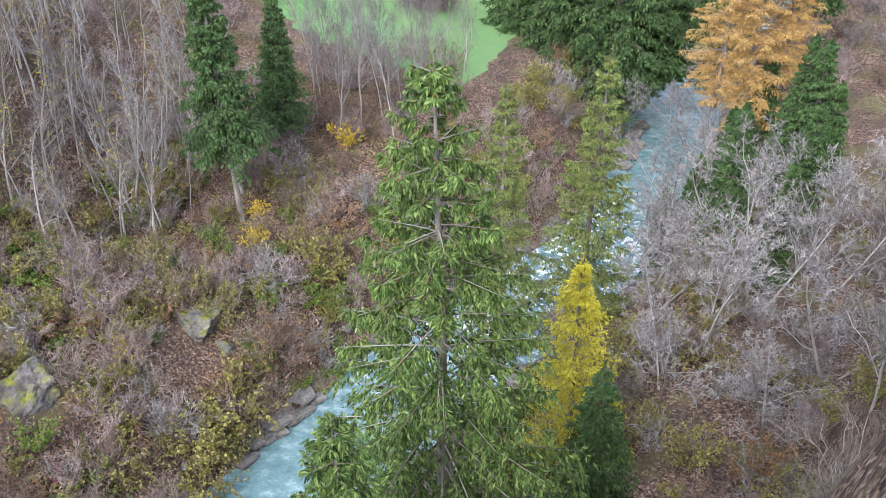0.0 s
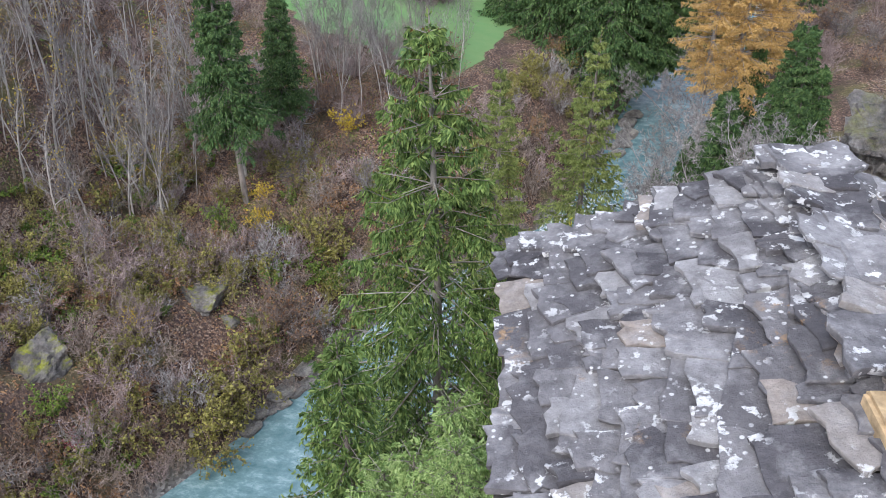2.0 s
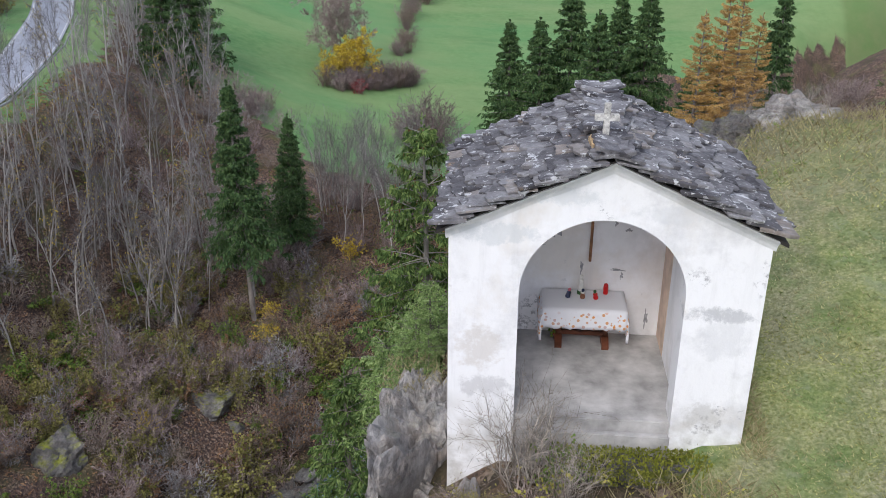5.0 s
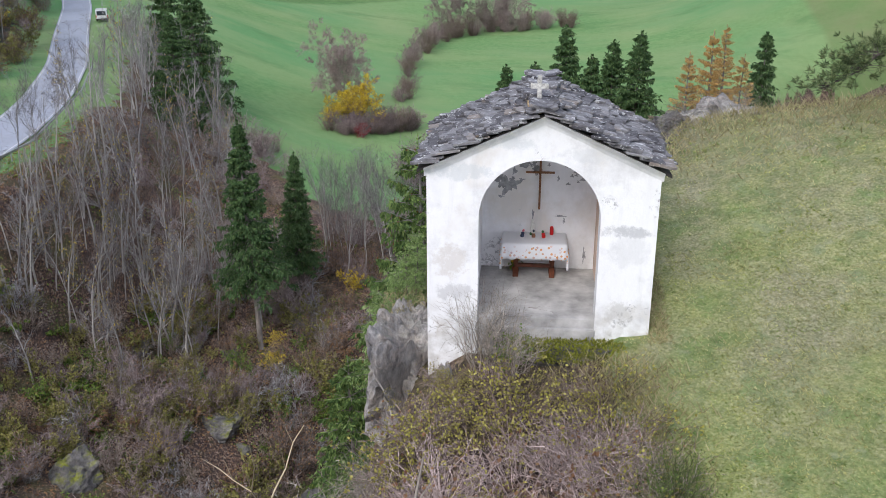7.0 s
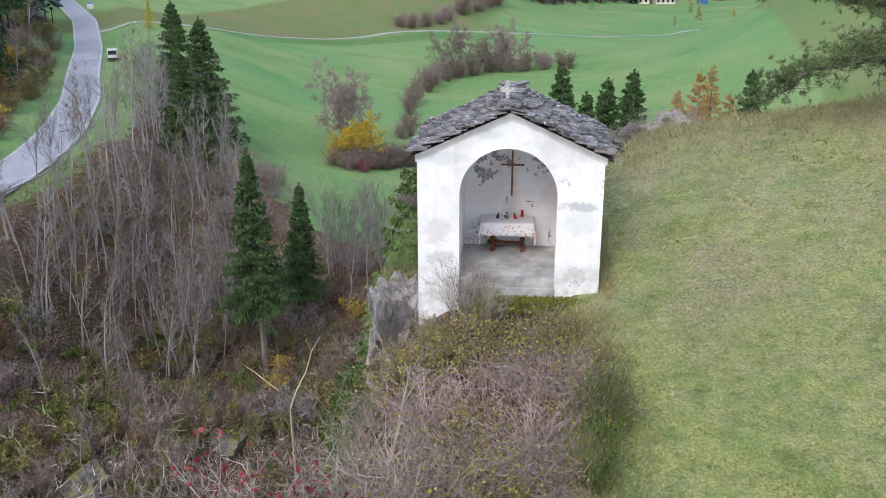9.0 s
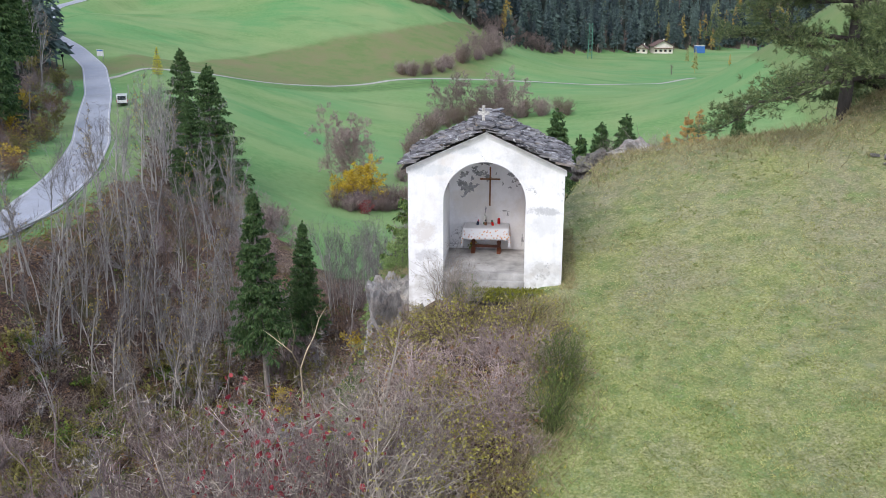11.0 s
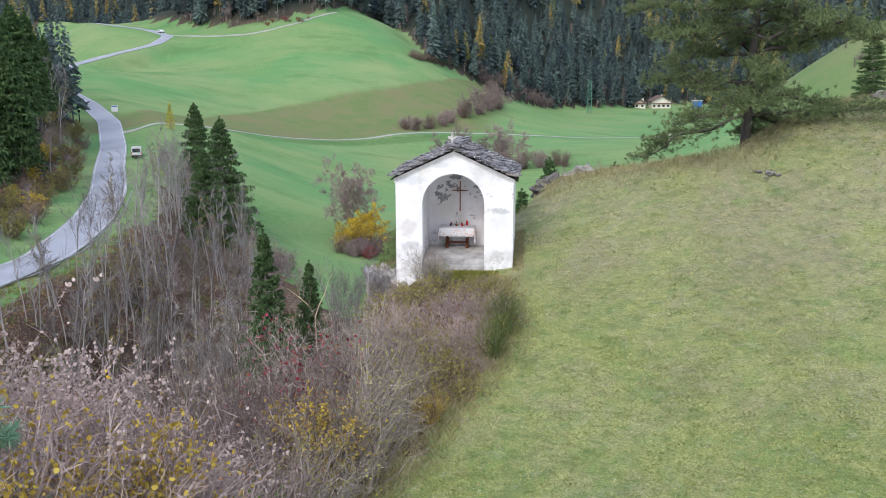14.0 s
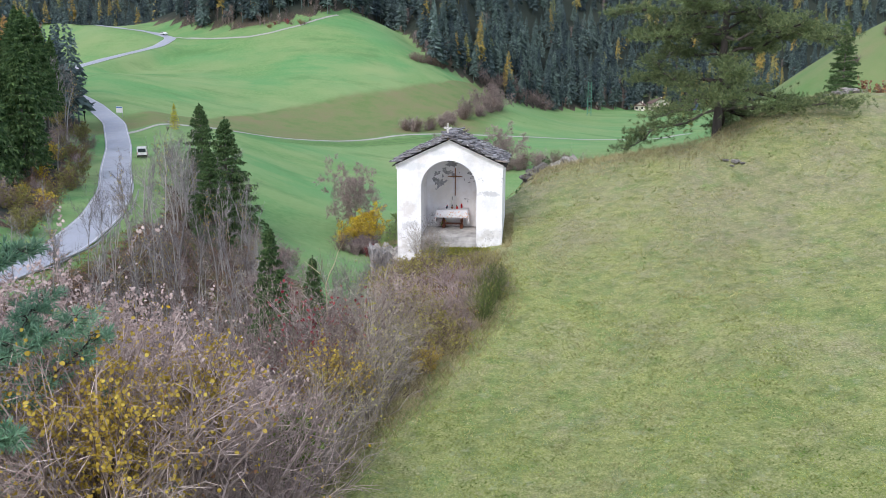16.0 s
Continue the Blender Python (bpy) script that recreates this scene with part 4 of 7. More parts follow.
    part("threshold", box(-0.86, 0.86, -0.03, 0.05, -0.7, 0.02), M["floor"], chapel, bevel=0.012)
    # plain cove under the roof along both rakes, dying away at the eaves
    for s in (-1, 1):
        bm = bmesh.new()
        prof = [(0.0, -0.1), (-0.02, -0.085), (-0.05, -0.05), (-0.09, -0.02), (-0.14, 0.0), (0.0, 0.02)]
        rows = []
        for t in (0.0, 0.5, 1.0):
            x = s * (WALL_X + 0.03) * t
            z = RIDGE + 0.05 + (EAVE + 0.03 - RIDGE - 0.05) * t
            rows.append([bm.verts.new((x, y, z + dz)) for dz, y in prof])
        for a, q in zip(rows, rows[1:]):
            for k in range(len(prof)):
                m = (k + 1) % len(prof)
                bm.faces.new((a[k], a[m], q[m], q[k]))
        bm.faces.new(rows[-1])
        bm.faces.new(rows[0][::-1])
        part("cornice", bm, M["plaster"], chapel)
        a, q = sorted((s * WALL_X, s * (WALL_X + 0.04)))
        part("cornice", box(a, q, 0.02, DEPTH, EAVE - 0.12, EAVE - 0.02), M["plaster"], chapel, bevel=0.015)
    # roof boarding, then the slabs course by course from the eaves up
    roof = part("roof", prism([(-1.78, 2.41), (0, 3.23), (1.78, 2.41), (1.78, 2.45), (0, 3.27), (-1.78, 2.45)], -0.06, DEPTH + 0.06), M["batten"], chapel, "weathered grey stone slab roof with lichen")
    variants = [slab_mesh(100 + k) for k in range(14)]
    g = random.Random(5)
    slope = math.atan2(3.29 - 2.45, 1.82)
    run = math.hypot(1.82, 3.29 - 2.45)
    rows = 13
    for s in (-1, 1):
        for r in range(rows):
            u = run * (r + 0.1) / rows
            y = -0.3 + g.uniform(0, 0.14)
            while y < DEPTH + 0.1:
                w = g.choice((g.uniform(0.15, 0.26), g.uniform(0.24, 0.48)))
                d = g.uniform(0.32, 0.46)
                t = g.uniform(0.02, 0.05)
                uu = u + g.uniform(-0.06, 0.06) * (0.4 if r == 0 else 1.0) + 0.19
                cx = s * (1.82 - uu * math.cos(slope))
                cz = 2.45 + uu * math.sin(slope) + 0.045 + 0.016 * g.random()
                ob = new("slab", g.choice(variants))
                ob.parent = roof
                yc = min(max(y + w / 2, -0.2 + w / 2), DEPTH + 0.08 - w / 2)
                turn = Matrix.Rotation(s * slope, 4, "Y") @ Matrix.Rotation(s * g.uniform(-0.07, 0.07) - s * 0.25, 4, "Y") @ Matrix.Rotation(g.uniform(-0.045, 0.045), 4, "X") @ Matrix.Rotation(g.uniform(-0.36, 0.36) * (0.25 if r == 0 or y < -0.1 else 1.0) + (0 if s > 0 else math.pi), 4, "Z")
                ob.matrix_basis = Matrix.Translation((cx, yc, cz)) @ turn @ Matrix.Diagonal((d, w * 1.08, t, 1))
                y += w * 0.93
    y = -0.12
    while y < DEPTH - 0.05:
        w = g.uniform(0.26, 0.4)
        for lift in (0.0, 0.04):
            ob = new("slab", g.choice(variants))
            ob.parent = roof
            side = g.choice((-1, 1))
            ob.matrix_basis = Matrix.Translation((side * 0.06, y + w / 2 + lift, 3.31 + lift)) @ Matrix.Rotation(side * 0.2, 4, "Y") @ Matrix.Rotation(g.uniform(-0.3, 0.3), 4, "Z") @ Matrix.Diagonal((g.uniform(0.3, 0.42), w, 0.035, 1))
        y += w * 0.85
    for lift, size in ((0.08, 0.34),):
        ob = new("slab", variants[3])
        ob.parent = roof
        ob.matrix_basis = Matrix.Translation((-0.14, DEPTH - 0.08, 3.3 + lift)) @ Matrix.Rotation(0.1, 4, "Z") @ Matrix.Diagonal((size, size * 0.85, 0.05, 1))


build_chapel()


def build_stone_cross():
    cross = tagged(empty("stone_cross", pose(-0.085, 0.36, 3.3, 0, 0, 4)), "small weathered stone cross on the chapel ridge", "cross")
    part("base", box(-0.16, 0.15, -0.26, 0.1, -0.06, 0.085), M["stone_gold"], cross, "orange-lichened stone block", bevel=0.02)
    part("shaft", box(-0.032, 0.032, -0.03, 0.03, 0.085, 0.44), M["stone"], cross, bevel=0.008)
    part("arm", box(-0.125, 0.125, -0.032, 0.032, 0.25, 0.32), M["stone"], cross, bevel=0.008)


def build_wooden_cross():
    cross = tagged(empty("wooden_cross", pose(0, ROOM_BACK - 0.03, 1.72)), "plain brown wooden cross hanging on the back wall", "cross")
    part("upright", box(-0.017, 0.017, -0.02, 0.02, -0.5, 0.42), M["wood_cross"], cross, bevel=0.004)
    part("crossbeam", box(-0.235, 0.235, -0.024, 0.0, 0.12, 0.155), M["wood_cross"], cross, bevel=0.004)


def build_altar():
    table = tagged(empty("altar_table", pose(-0.06, 1.78, 0.17)), "low varnished wooden trestle table used as altar", "table")
    part("tabletop", box(-0.46, 0.46, -0.26, 0.26, 0.595, 0.63), M["wood"], table, bevel=0.006)
    for s in (-1, 1):
        leg = lathe([(0.05, 0.0), (0.055, 0.06), (0.03, 0.11), (0.05, 0.24), (0.03, 0.36), (0.045, 0.48), (0.05, 0.595)], 12, centre=(s * 0.3, 0, 0))
        leg = part("leg", leg, M["wood"], table)
        foot = prism([(-0.19, 0), (0.19, 0), (0.19, 0.05), (0.06, 0.12), (-0.06, 0.12), (-0.19, 0.05)], -0.045, 0.045)
        for v in foot.verts:
            v.co = Vector((s * 0.3 + v.co.y, v.co.x, v.co.z))
        part("foot", foot, M["wood"], leg)
    part("stretcher", box(-0.28, 0.28, -0.025, 0.025, 0.11, 0.17), M["wood"], table, bevel=0.006)
    # the cloth: top, then skirts that hang in shallow folds, longer at the two ends
    cloth_v, cloth_f = [], []
    nx, ny = 40, 22
    w, d, top = 0.53, 0.3, 0.64

    def place(u, t):
        x, y, z = u, t, top
        over_x = max(0.0, abs(u) - w)
        over_y = max(0.0, abs(t) - d)
        hang = over_x + over_y
        x = max(-w, min(w, u)) + math.copysign(0.03 * min(1, over_x * 6) + 0.018 * math.sin(t * 26) * min(1, over_x * 4), u)
        y = max(-d, min(d, t)) + math.copysign(0.02 * min(1, over_y * 6) + 0.012 * math.sin(u * 30) * min(1, over_y * 5), t)
        z = top - hang
        return x, y, z

    us = np.linspace(-w - 0.44, w + 0.44, nx)
    ts = np.linspace(-d - 0.26, d + 0.12, ny)
    for j, t in enumerate(ts):
        for i, u in enumerate(us):
            x, y, z = place(u, t)
            if abs(t) > d and abs(u) > w:
                z = top - max(abs(t) - d, abs(u) - w)
                x -= math.copysign(0.03, u) * 0.5
            if j == 0:
                z += 0.012 * math.sin(i * 1.9)
            cloth_v.append((x, y, z))
    for j in range(ny - 1):
        for i in range(nx - 1):
            a = j * nx + i
            cloth_f.append((a, a + 1, a + nx + 1, a + nx))
    cloth = new("tablecloth", mesh_from("tablecloth", cloth_v, cloth_f, M["cloth"], smooth=True))
    cloth.matrix_basis = pose(-0.06, 1.74, 0.17)
    mod = cloth.modifiers.new("thickness", "SOLIDIFY")
    mod.thickness = 0.004
    tagged(cloth, "white tablecloth with orange flower print over the altar", "tablecloth")
    zt = 0.17 + 0.644
    # candle, statuette and three little figures
    candle = tagged(empty("grave_candle", pose(0.22, 1.92, zt)), "red plastic grave candle standing on the tablecloth", "candle")
    part("holder", lathe([(0.028, 0), (0.032, 0.02), (0.032, 0.1), (0.027, 0.115)]), M["red"], candle)
    part("lid", lathe([(0.028, 0.115), (0.03, 0.12), (0.022, 0.14), (0.006, 0.148)]), M["red"], candle)
    statue = lathe([(0.045, 0), (0.045, 0.03), (0.03, 0.04), (0.036, 0.1), (0.03, 0.16), (0.036, 0.19), (0.016, 0.215), (0.024, 0.235), (0.02, 0.26), (0.004, 0.27)])
    statue = part("statuette", statue, M["white"], None)
    statue.data.materials.append(M["green_base"])
    for p in statue.data.polygons:
        p.material_index = 1 if p.center.z < 0.036 else 0
    statue.matrix_basis = pose(-0.1, 1.9, zt)
    tagged(statue, "small white statuette on a green base", "statuette")
    for k, (x, y, a, b, lean, text) in enumerate(((-0.27, 1.78, "navy", "pink", 12, "small dark blue figurine with a pink top leaning over"),
                                                  (-0.08, 1.77, "brown", "navy", 0, "small brown figurine with white collar and blue cap"),
                                                  (0.09, 1.77, "red", "green_base", -14, "small red figurine with a greenish cap leaning over"))):
        fig = lathe([(0.03, 0), (0.034, 0.02), (0.026, 0.05), (0.03, 0.075), (0.014, 0.09), (0.02, 0.105), (0.018, 0.125), (0.004, 0.135)], 10)
        fig = part("figurine", fig, M[a], None)
        fig.data.materials.append(M[b])
        fig.data.materials.append(M["white"])
        for p in fig.data.polygons:
            p.material_index = 1 if p.center.z > 0.095 else (2 if p.center.z > 0.07 and k == 1 else 0)
        fig.matrix_basis = pose(x, y, zt, 0, lean, 20 * k)
        tagged(fig, text, "figurine", group="figurines on the altar")


def build_flower_pot():
    pot = tagged(empty("flower_pot", pose(-0.37, 1.82, 0.17)), "small red pot with yellow flowers by the table leg", "flower pot")
    part("pot", lathe([(0.035, 0), (0.05, 0.08), (0.056, 0.085), (0.056, 0.1), (0.045, 0.1)], 14), M["red"], pot)
    g = np.random.default_rng(77)
    for name, mat, n, size in (("leaves", "leaf_green", 60, 0.05), ("blossoms", "leaf_yellow", 34, 0.04)):
        p = np.array([0, 0, 0.1]) + g.normal(size=(n, 3)) * np.array([0.035, 0.035, 0.03]) + np.array([0, 0, 0.05 if name == "blossoms" else 0.02])
        gr = Growth()
        gr.rounds(p, p + unit(g.normal(size=(n, 3)) + np.array([0, 0, 0.5])) * size, size * 0.4, g)
        mesh_part(name, gr.mesh(name, M[mat]), pot)


build_flower_pot()
build_stone_cross()
build_wooden_cross()
build_altar()


def build_ledge():
    """The mossy stone step in front of the threshold."""
    me = rock_mesh(140, M["rock_mossy"], cuts=4, flatten=1.0, jag=0.3)
    ob = new("stone_step", me)
    ob.matrix_basis = Matrix.Translation((0.45, -0.25, -0.3)) @ Matrix.Diagonal((1.15, 0.34, 0.27, 1))
    tagged(ob, "low mossy stone step before the chapel opening", "step")
    g = np.random.default_rng(141)
    n = 2600
    x, y = g.uniform(-0.4, 1.3, n), g.uniform(-0.56, -0.05, n)
    p = np.stack([x, y, -0.13 - 0.5 * np.maximum(0, -0.3 - y) + g.uniform(-0.03, 0.01, n)], 1)
    gr = Growth()
    gr.blades(p, p + g.normal(size=(n, 3)) * 0.02 + np.array([0, -0.01, 0.03]), 0.014, g)
    tagged(new("moss", gr.mesh("moss", M["moss"])), "yellow-green moss growing on the stone step", "moss", kind="stuff")



# ---- plants: makers ----


def spruce_meshes(tall, wide, seed, whorls, per, twigs, sprays, mat, bark_mat, low=0.04, width=0.045, droop=0.5, cones=0, ragged=0.25, full=0.85, bare=0.1, hang=0.0, stout=1.0, jitter=0.5):
    """A spruce: tapered trunk, whorls of hanging limbs, twigs and needle sprays. Returns the trunk, limb and needle meshes."""
    g = np.random.default_rng(seed)
    wood, limb, green = Growth(), Growth(), Growth()
    hs = np.linspace(0, 1, 9)
    bend = np.stack([0.012 * tall * np.sin(2.1 * hs + seed), 0.012 * tall * np.sin(1.7 * hs + 2 * seed), hs * tall], 1)
    bend -= bend[0]
    wood.tube(bend, 0.012 * tall * (1 - hs) ** 0.8 + 0.012, 7)
    cone_place = []
    for k in range(whorls):
        f = low + (0.985 - low) * ((k + g.uniform(0, 0.7)) / whorls)
        base = np.array([np.interp(f, hs, bend[:, i]) for i in range(3)])
        reach = wide * (1 - f) ** full * (1 - 0.35 * max(0, 0.25 - f) / 0.25)
        n = per + (g.random() < 0.5)
        az0 = g.uniform(0, 6.28)
        for b in range(n):
            f = min(0.985, f + g.uniform(-jitter, jitter) / whorls)
            base = np.array([np.interp(f, hs, bend[:, i]) for i in range(3)])
            az = az0 + 6.283 * b / n + g.uniform(-0.3, 0.3)
            ln = max(0.12, reach * g.uniform(1 - ragged, 1.08))
            out = np.array([math.cos(az), math.sin(az), 0])
            side = np.array([-out[1], out[0], 0])
            rise = 0.55 * f - 0.12 + g.uniform(-0.08, 0.08)
            s = np.linspace(0, 1, 6)
            sag = droop * (1 - 0.7 * f)
            curve = base + out * (s * ln)[:, None] + np.array([0, 0, 1]) * (ln * (rise * s - sag * s ** 2 + 0.32 * sag * s ** 4))[:, None]
            limb.tube(curve, stout * np.maximum(0.004, 0.011 * ln ** 0.7 * (1 - s) + 0.004), 3)
            m = max(14, int(twigs * (ln / wide) ** 0.8))
            q = np.sort(g.uniform(bare, 1.0, m)) ** 0.85
            root = np.stack([np.interp(q, s, curve[:, i]) for i in range(3)], 1)
            lt = (0.34 * ln * (1 - 0.72 * q) + 0.12) * g.uniform(0.55, 1.15, m)
            sgn = g.choice([-1, 1], m)
            dirs = unit(side * (sgn * g.uniform(0.5, 1.0, m))[:, None] + out * g.uniform(0.25, 0.8, m)[:, None] + np.array([0, 0, 1]) * g.uniform(-0.55 - hang, 0.1 - 0.6 * hang, m)[:, None])
            tip = root + dirs * lt[:, None]
            tip[:, 2] -= 0.25 * lt ** 1.3 * sag * 2
            for _ in range(sprays):
                t = g.uniform(0.05, 1.0, m)[:, None]
                p0 = root + (tip - root) * t
                d = unit(unit(tip - root) * g.uniform(0.3, 1.0, (m, 1)) + g.normal(size=(m, 3)) * 0.33 + np.array([0, 0, -1]) * g.uniform(0.1, 0.9, (m, 1)))
                green.blades(p0, p0 + d * (width * g.uniform(3.0, 6.5, m))[:, None], width * g.uniform(0.55, 1.1, m), g)
            if cones and f > 0.45 and g.random() < 0.8:
                for _ in range(cones):
                    t = g.uniform(0.55, 1)
                    cone_place.append([np.interp(t, s, curve[:, i]) for i in range(3)] + g.normal(size=3) * 0.06)
    # leader
    top = bend[-1]
    a = g.uniform(0, 6.28, 40)
    p = top - np.array([0, 0, 1]) * g.uniform(0, 0.05 * tall, 40)[:, None]
    green.blades(p, p + np.stack([np.cos(a) * 0.2, np.sin(a) * 0.2, 0.25 + 0 * a], 1) * width * 12, width, g)
    wood.v += limb.v
    wood.f += [f + wood.n for f in limb.f]
    out = [wood.mesh("trunk", bark_mat, True), green.mesh("crown", mat)]
    if cone_place:
        cg = Growth()
        c = np.array(cone_place)
        cg.blades(c, c - np.array([0, 0, 1]) * g.uniform(0.1, 0.16, len(c))[:, None], 0.022, g)
        cg.blades(c, c - np.array([0, 0, 1]) * g.uniform(0.1, 0.16, len(c))[:, None], 0.022, g)
        out.append(cg.mesh("cone_load", M["cone"]))
    return out


def bare_meshes(tall, seed, bark_mat, levels=3, kids=6, spread=0.55, thick=0.011, crown=0.35, twig_n=5, lean=0.06, leaf=None, leaf_n=0, leaf_size=0.05, stems=1, fine=0.0028, twig_mat=None, reach=0.52):
    """A leafless broadleaved tree or a tall shrub, with fine twigs and, if any, its last leaves."""
    g = np.random.default_rng(seed)
    wood, twig, leaves = Growth(), Growth(), Growth()
    ends = []

    def grow(p, d, ln, r, level):
        k = 5 if level == 0 else 4
        pts = [p]
        for _ in range(k):
            d = unit(d + g.normal(size=3) * (0.07 if level == 0 else 0.17) + np.array([0, 0, 0.05 if level else 0.02]))
            pts.append(pts[-1] + d * ln / k)
        pts = np.array(pts)
        rad = r * np.linspace(1, 0.35 if level < levels else 0.12, k + 1)
        wood.tube(pts, rad, 6 if level == 0 else 3)
        if level >= levels:
            ends.append((pts, d, ln))
            return
        n = kids + (3 if level == 0 else 0)
        lo = crown if level == 0 else 0.25
        for i in range(n):
            t = lo + (1 - lo) * (i + g.random()) / n
            q = np.array([np.interp(t * k, np.arange(k + 1), pts[:, j]) for j in range(3)])
            side = unit(np.cross(d, g.normal(size=3)))
            nd = unit(d * (1 - spread * g.uniform(0.6, 1.1)) + side * spread * g.uniform(0.7, 1.3) + np.array([0, 0, 0.15]))
            grow(q, nd, ln * (reach - 0.2 * t * (level == 0)) * g.uniform(0.7, 1.15), r * (0.5 - 0.25 * t), level + 1)
        grow(pts[-1], d, ln * 0.35, r * 0.33, level + 1)

    for st in range(stems):
        a = g.uniform(0, 6.28)
        tilt = lean if stems == 1 else g.uniform(0.15, 0.55)
        start = np.array([math.cos(a), math.sin(a), 0]) * (0 if stems == 1 else 0.04 * tall * g.random()) + np.array([0, 0, -0.25])
        grow(start, unit(np.array([math.cos(a) * tilt, math.sin(a) * tilt, 1.0])), tall * g.uniform(0.75, 1.0) * 0.78, thick * tall / math.sqrt(stems), 0)
    p0, p1 = [], []
    for pts, d, ln in ends:
        for _ in range(twig_n):
            t = g.uniform(0.1, 1) * (len(pts) - 1)
            i = min(int(t), len(pts) - 2)
            q = pts[i] + (pts[i + 1] - pts[i]) * (t - i)
            dd = unit(d * 0.6 + g.normal(size=3) * 0.55 + np.array([0, 0, 0.15]))
            p0.append(q)
            p1.append(q + dd * ln * g.uniform(0.35, 0.9))
    p0, p1 = np.array(p0), np.array(p1)
    twig.twigs(p0, p1, fine * tall ** 0.5)
    out = [wood.mesh("trunk", bark_mat, True), twig.mesh("crown", twig_mat or bark_mat)]
    if leaf and leaf_n:
        i = g.integers(0, len(p0), leaf_n)
        q = p0[i] + (p1 - p0)[i] * g.uniform(0.2, 1, (leaf_n, 1)) + g.normal(size=(leaf_n, 3)) * 0.02
        dl = unit(g.normal(size=(leaf_n, 3)) + np.array([0, 0, -0.5])) * (leaf_size * g.uniform(0.6, 1.25, leaf_n))[:, None]
        leaves.rounds(q, q + dl, leaf_size * g.uniform(0.28, 0.5, leaf_n), g)
        out.append(leaves.mesh("foliage", leaf))
    return out


def thicket_meshes(tall, wide, seed, bark_mat, stems=26, twig_n=30, arch=0.5, leaf=None, leaf_n=0, leaf_size=0.05, fine=0.004, twig_len=0.28, stem=1.0):
    """A shrub of many arching stems from one stool, thick with twigs."""
    g = np.random.default_rng(seed)
    wood, twig, leaves = Growth(), Growth(), Growth()
    p0, p1 = [], []
    s = np.linspace(0, 1, 6)
    for _ in range(stems):
        a, rr = g.uniform(0, 6.28), wide * 0.5 * math.sqrt(g.random())
        hh = tall * g.uniform(0.55, 1.0) * (1 - 0.35 * (rr / (0.5 * wide)) ** 2)
        out = np.array([math.cos(a), math.sin(a), 0])
        wob = g.normal(size=(6, 3)) * 0.035 * tall
        wob[0] = 0
        pts = out * (0.25 * rr + 0.75 * rr * s ** 1.5)[:, None] + np.array([0, 0, 1]) * (hh * (s * (1 + arch * 0.5) - arch * 0.5 * s ** 3) - 0.2 * (1 - s))[:, None] + wob
        wood.tube(pts, stem * (0.0075 * tall ** 0.6) * (1 - 0.82 * s) * g.uniform(0.6, 1.2), 3)
        m = twig_n
        t = g.uniform(0.15, 1.0, m)
        q = np.stack([np.interp(t, s, pts[:, i]) for i in range(3)], 1)
        along = np.gradient(pts, axis=0)
        d = unit(unit(np.stack([np.interp(t, s, along[:, i]) for i in range(3)], 1)) * 0.75 + g.normal(size=(m, 3)) * 0.48 + np.array([0, 0, 0.1 - 0.3 * arch]))
        e = q + d * (twig_len * tall ** 0.7 * g.uniform(0.4, 1.1, m))[:, None]
        p0.append(q)
        p1.append(e)
        # second order
        t2 = g.uniform(0.3, 0.9, (m, 1))
        q2 = q + (e - q) * t2
        e2 = q2 + unit(d + g.normal(size=(m, 3)) * 0.6) * (twig_len * 0.55 * tall ** 0.7 * g.uniform(0.4, 1.1, m))[:, None]
        p0.append(q2)
        p1.append(e2)
    p0, p1 = np.concatenate(p0), np.concatenate(p1)
    twig.twigs(p0, p1, fine)
    out = [wood.mesh("trunk", bark_mat), twig.mesh("crown", bark_mat)]
    if leaf and leaf_n:
        i = g.integers(0, len(p0), leaf_n)
        q = p0[i] + (p1 - p0)[i] * g.uniform(0.2, 1.05, (leaf_n, 1))
        dl = unit(g.normal(size=(leaf_n, 3)) + np.array([0, 0, -0.5])) * (leaf_size * g.uniform(0.6, 1.25, leaf_n))[:, None]
        leaves.rounds(q, q + dl, leaf_size * g.uniform(0.28, 0.5, leaf_n), g)
        out.append(leaves.mesh("foliage", leaf))
    return out


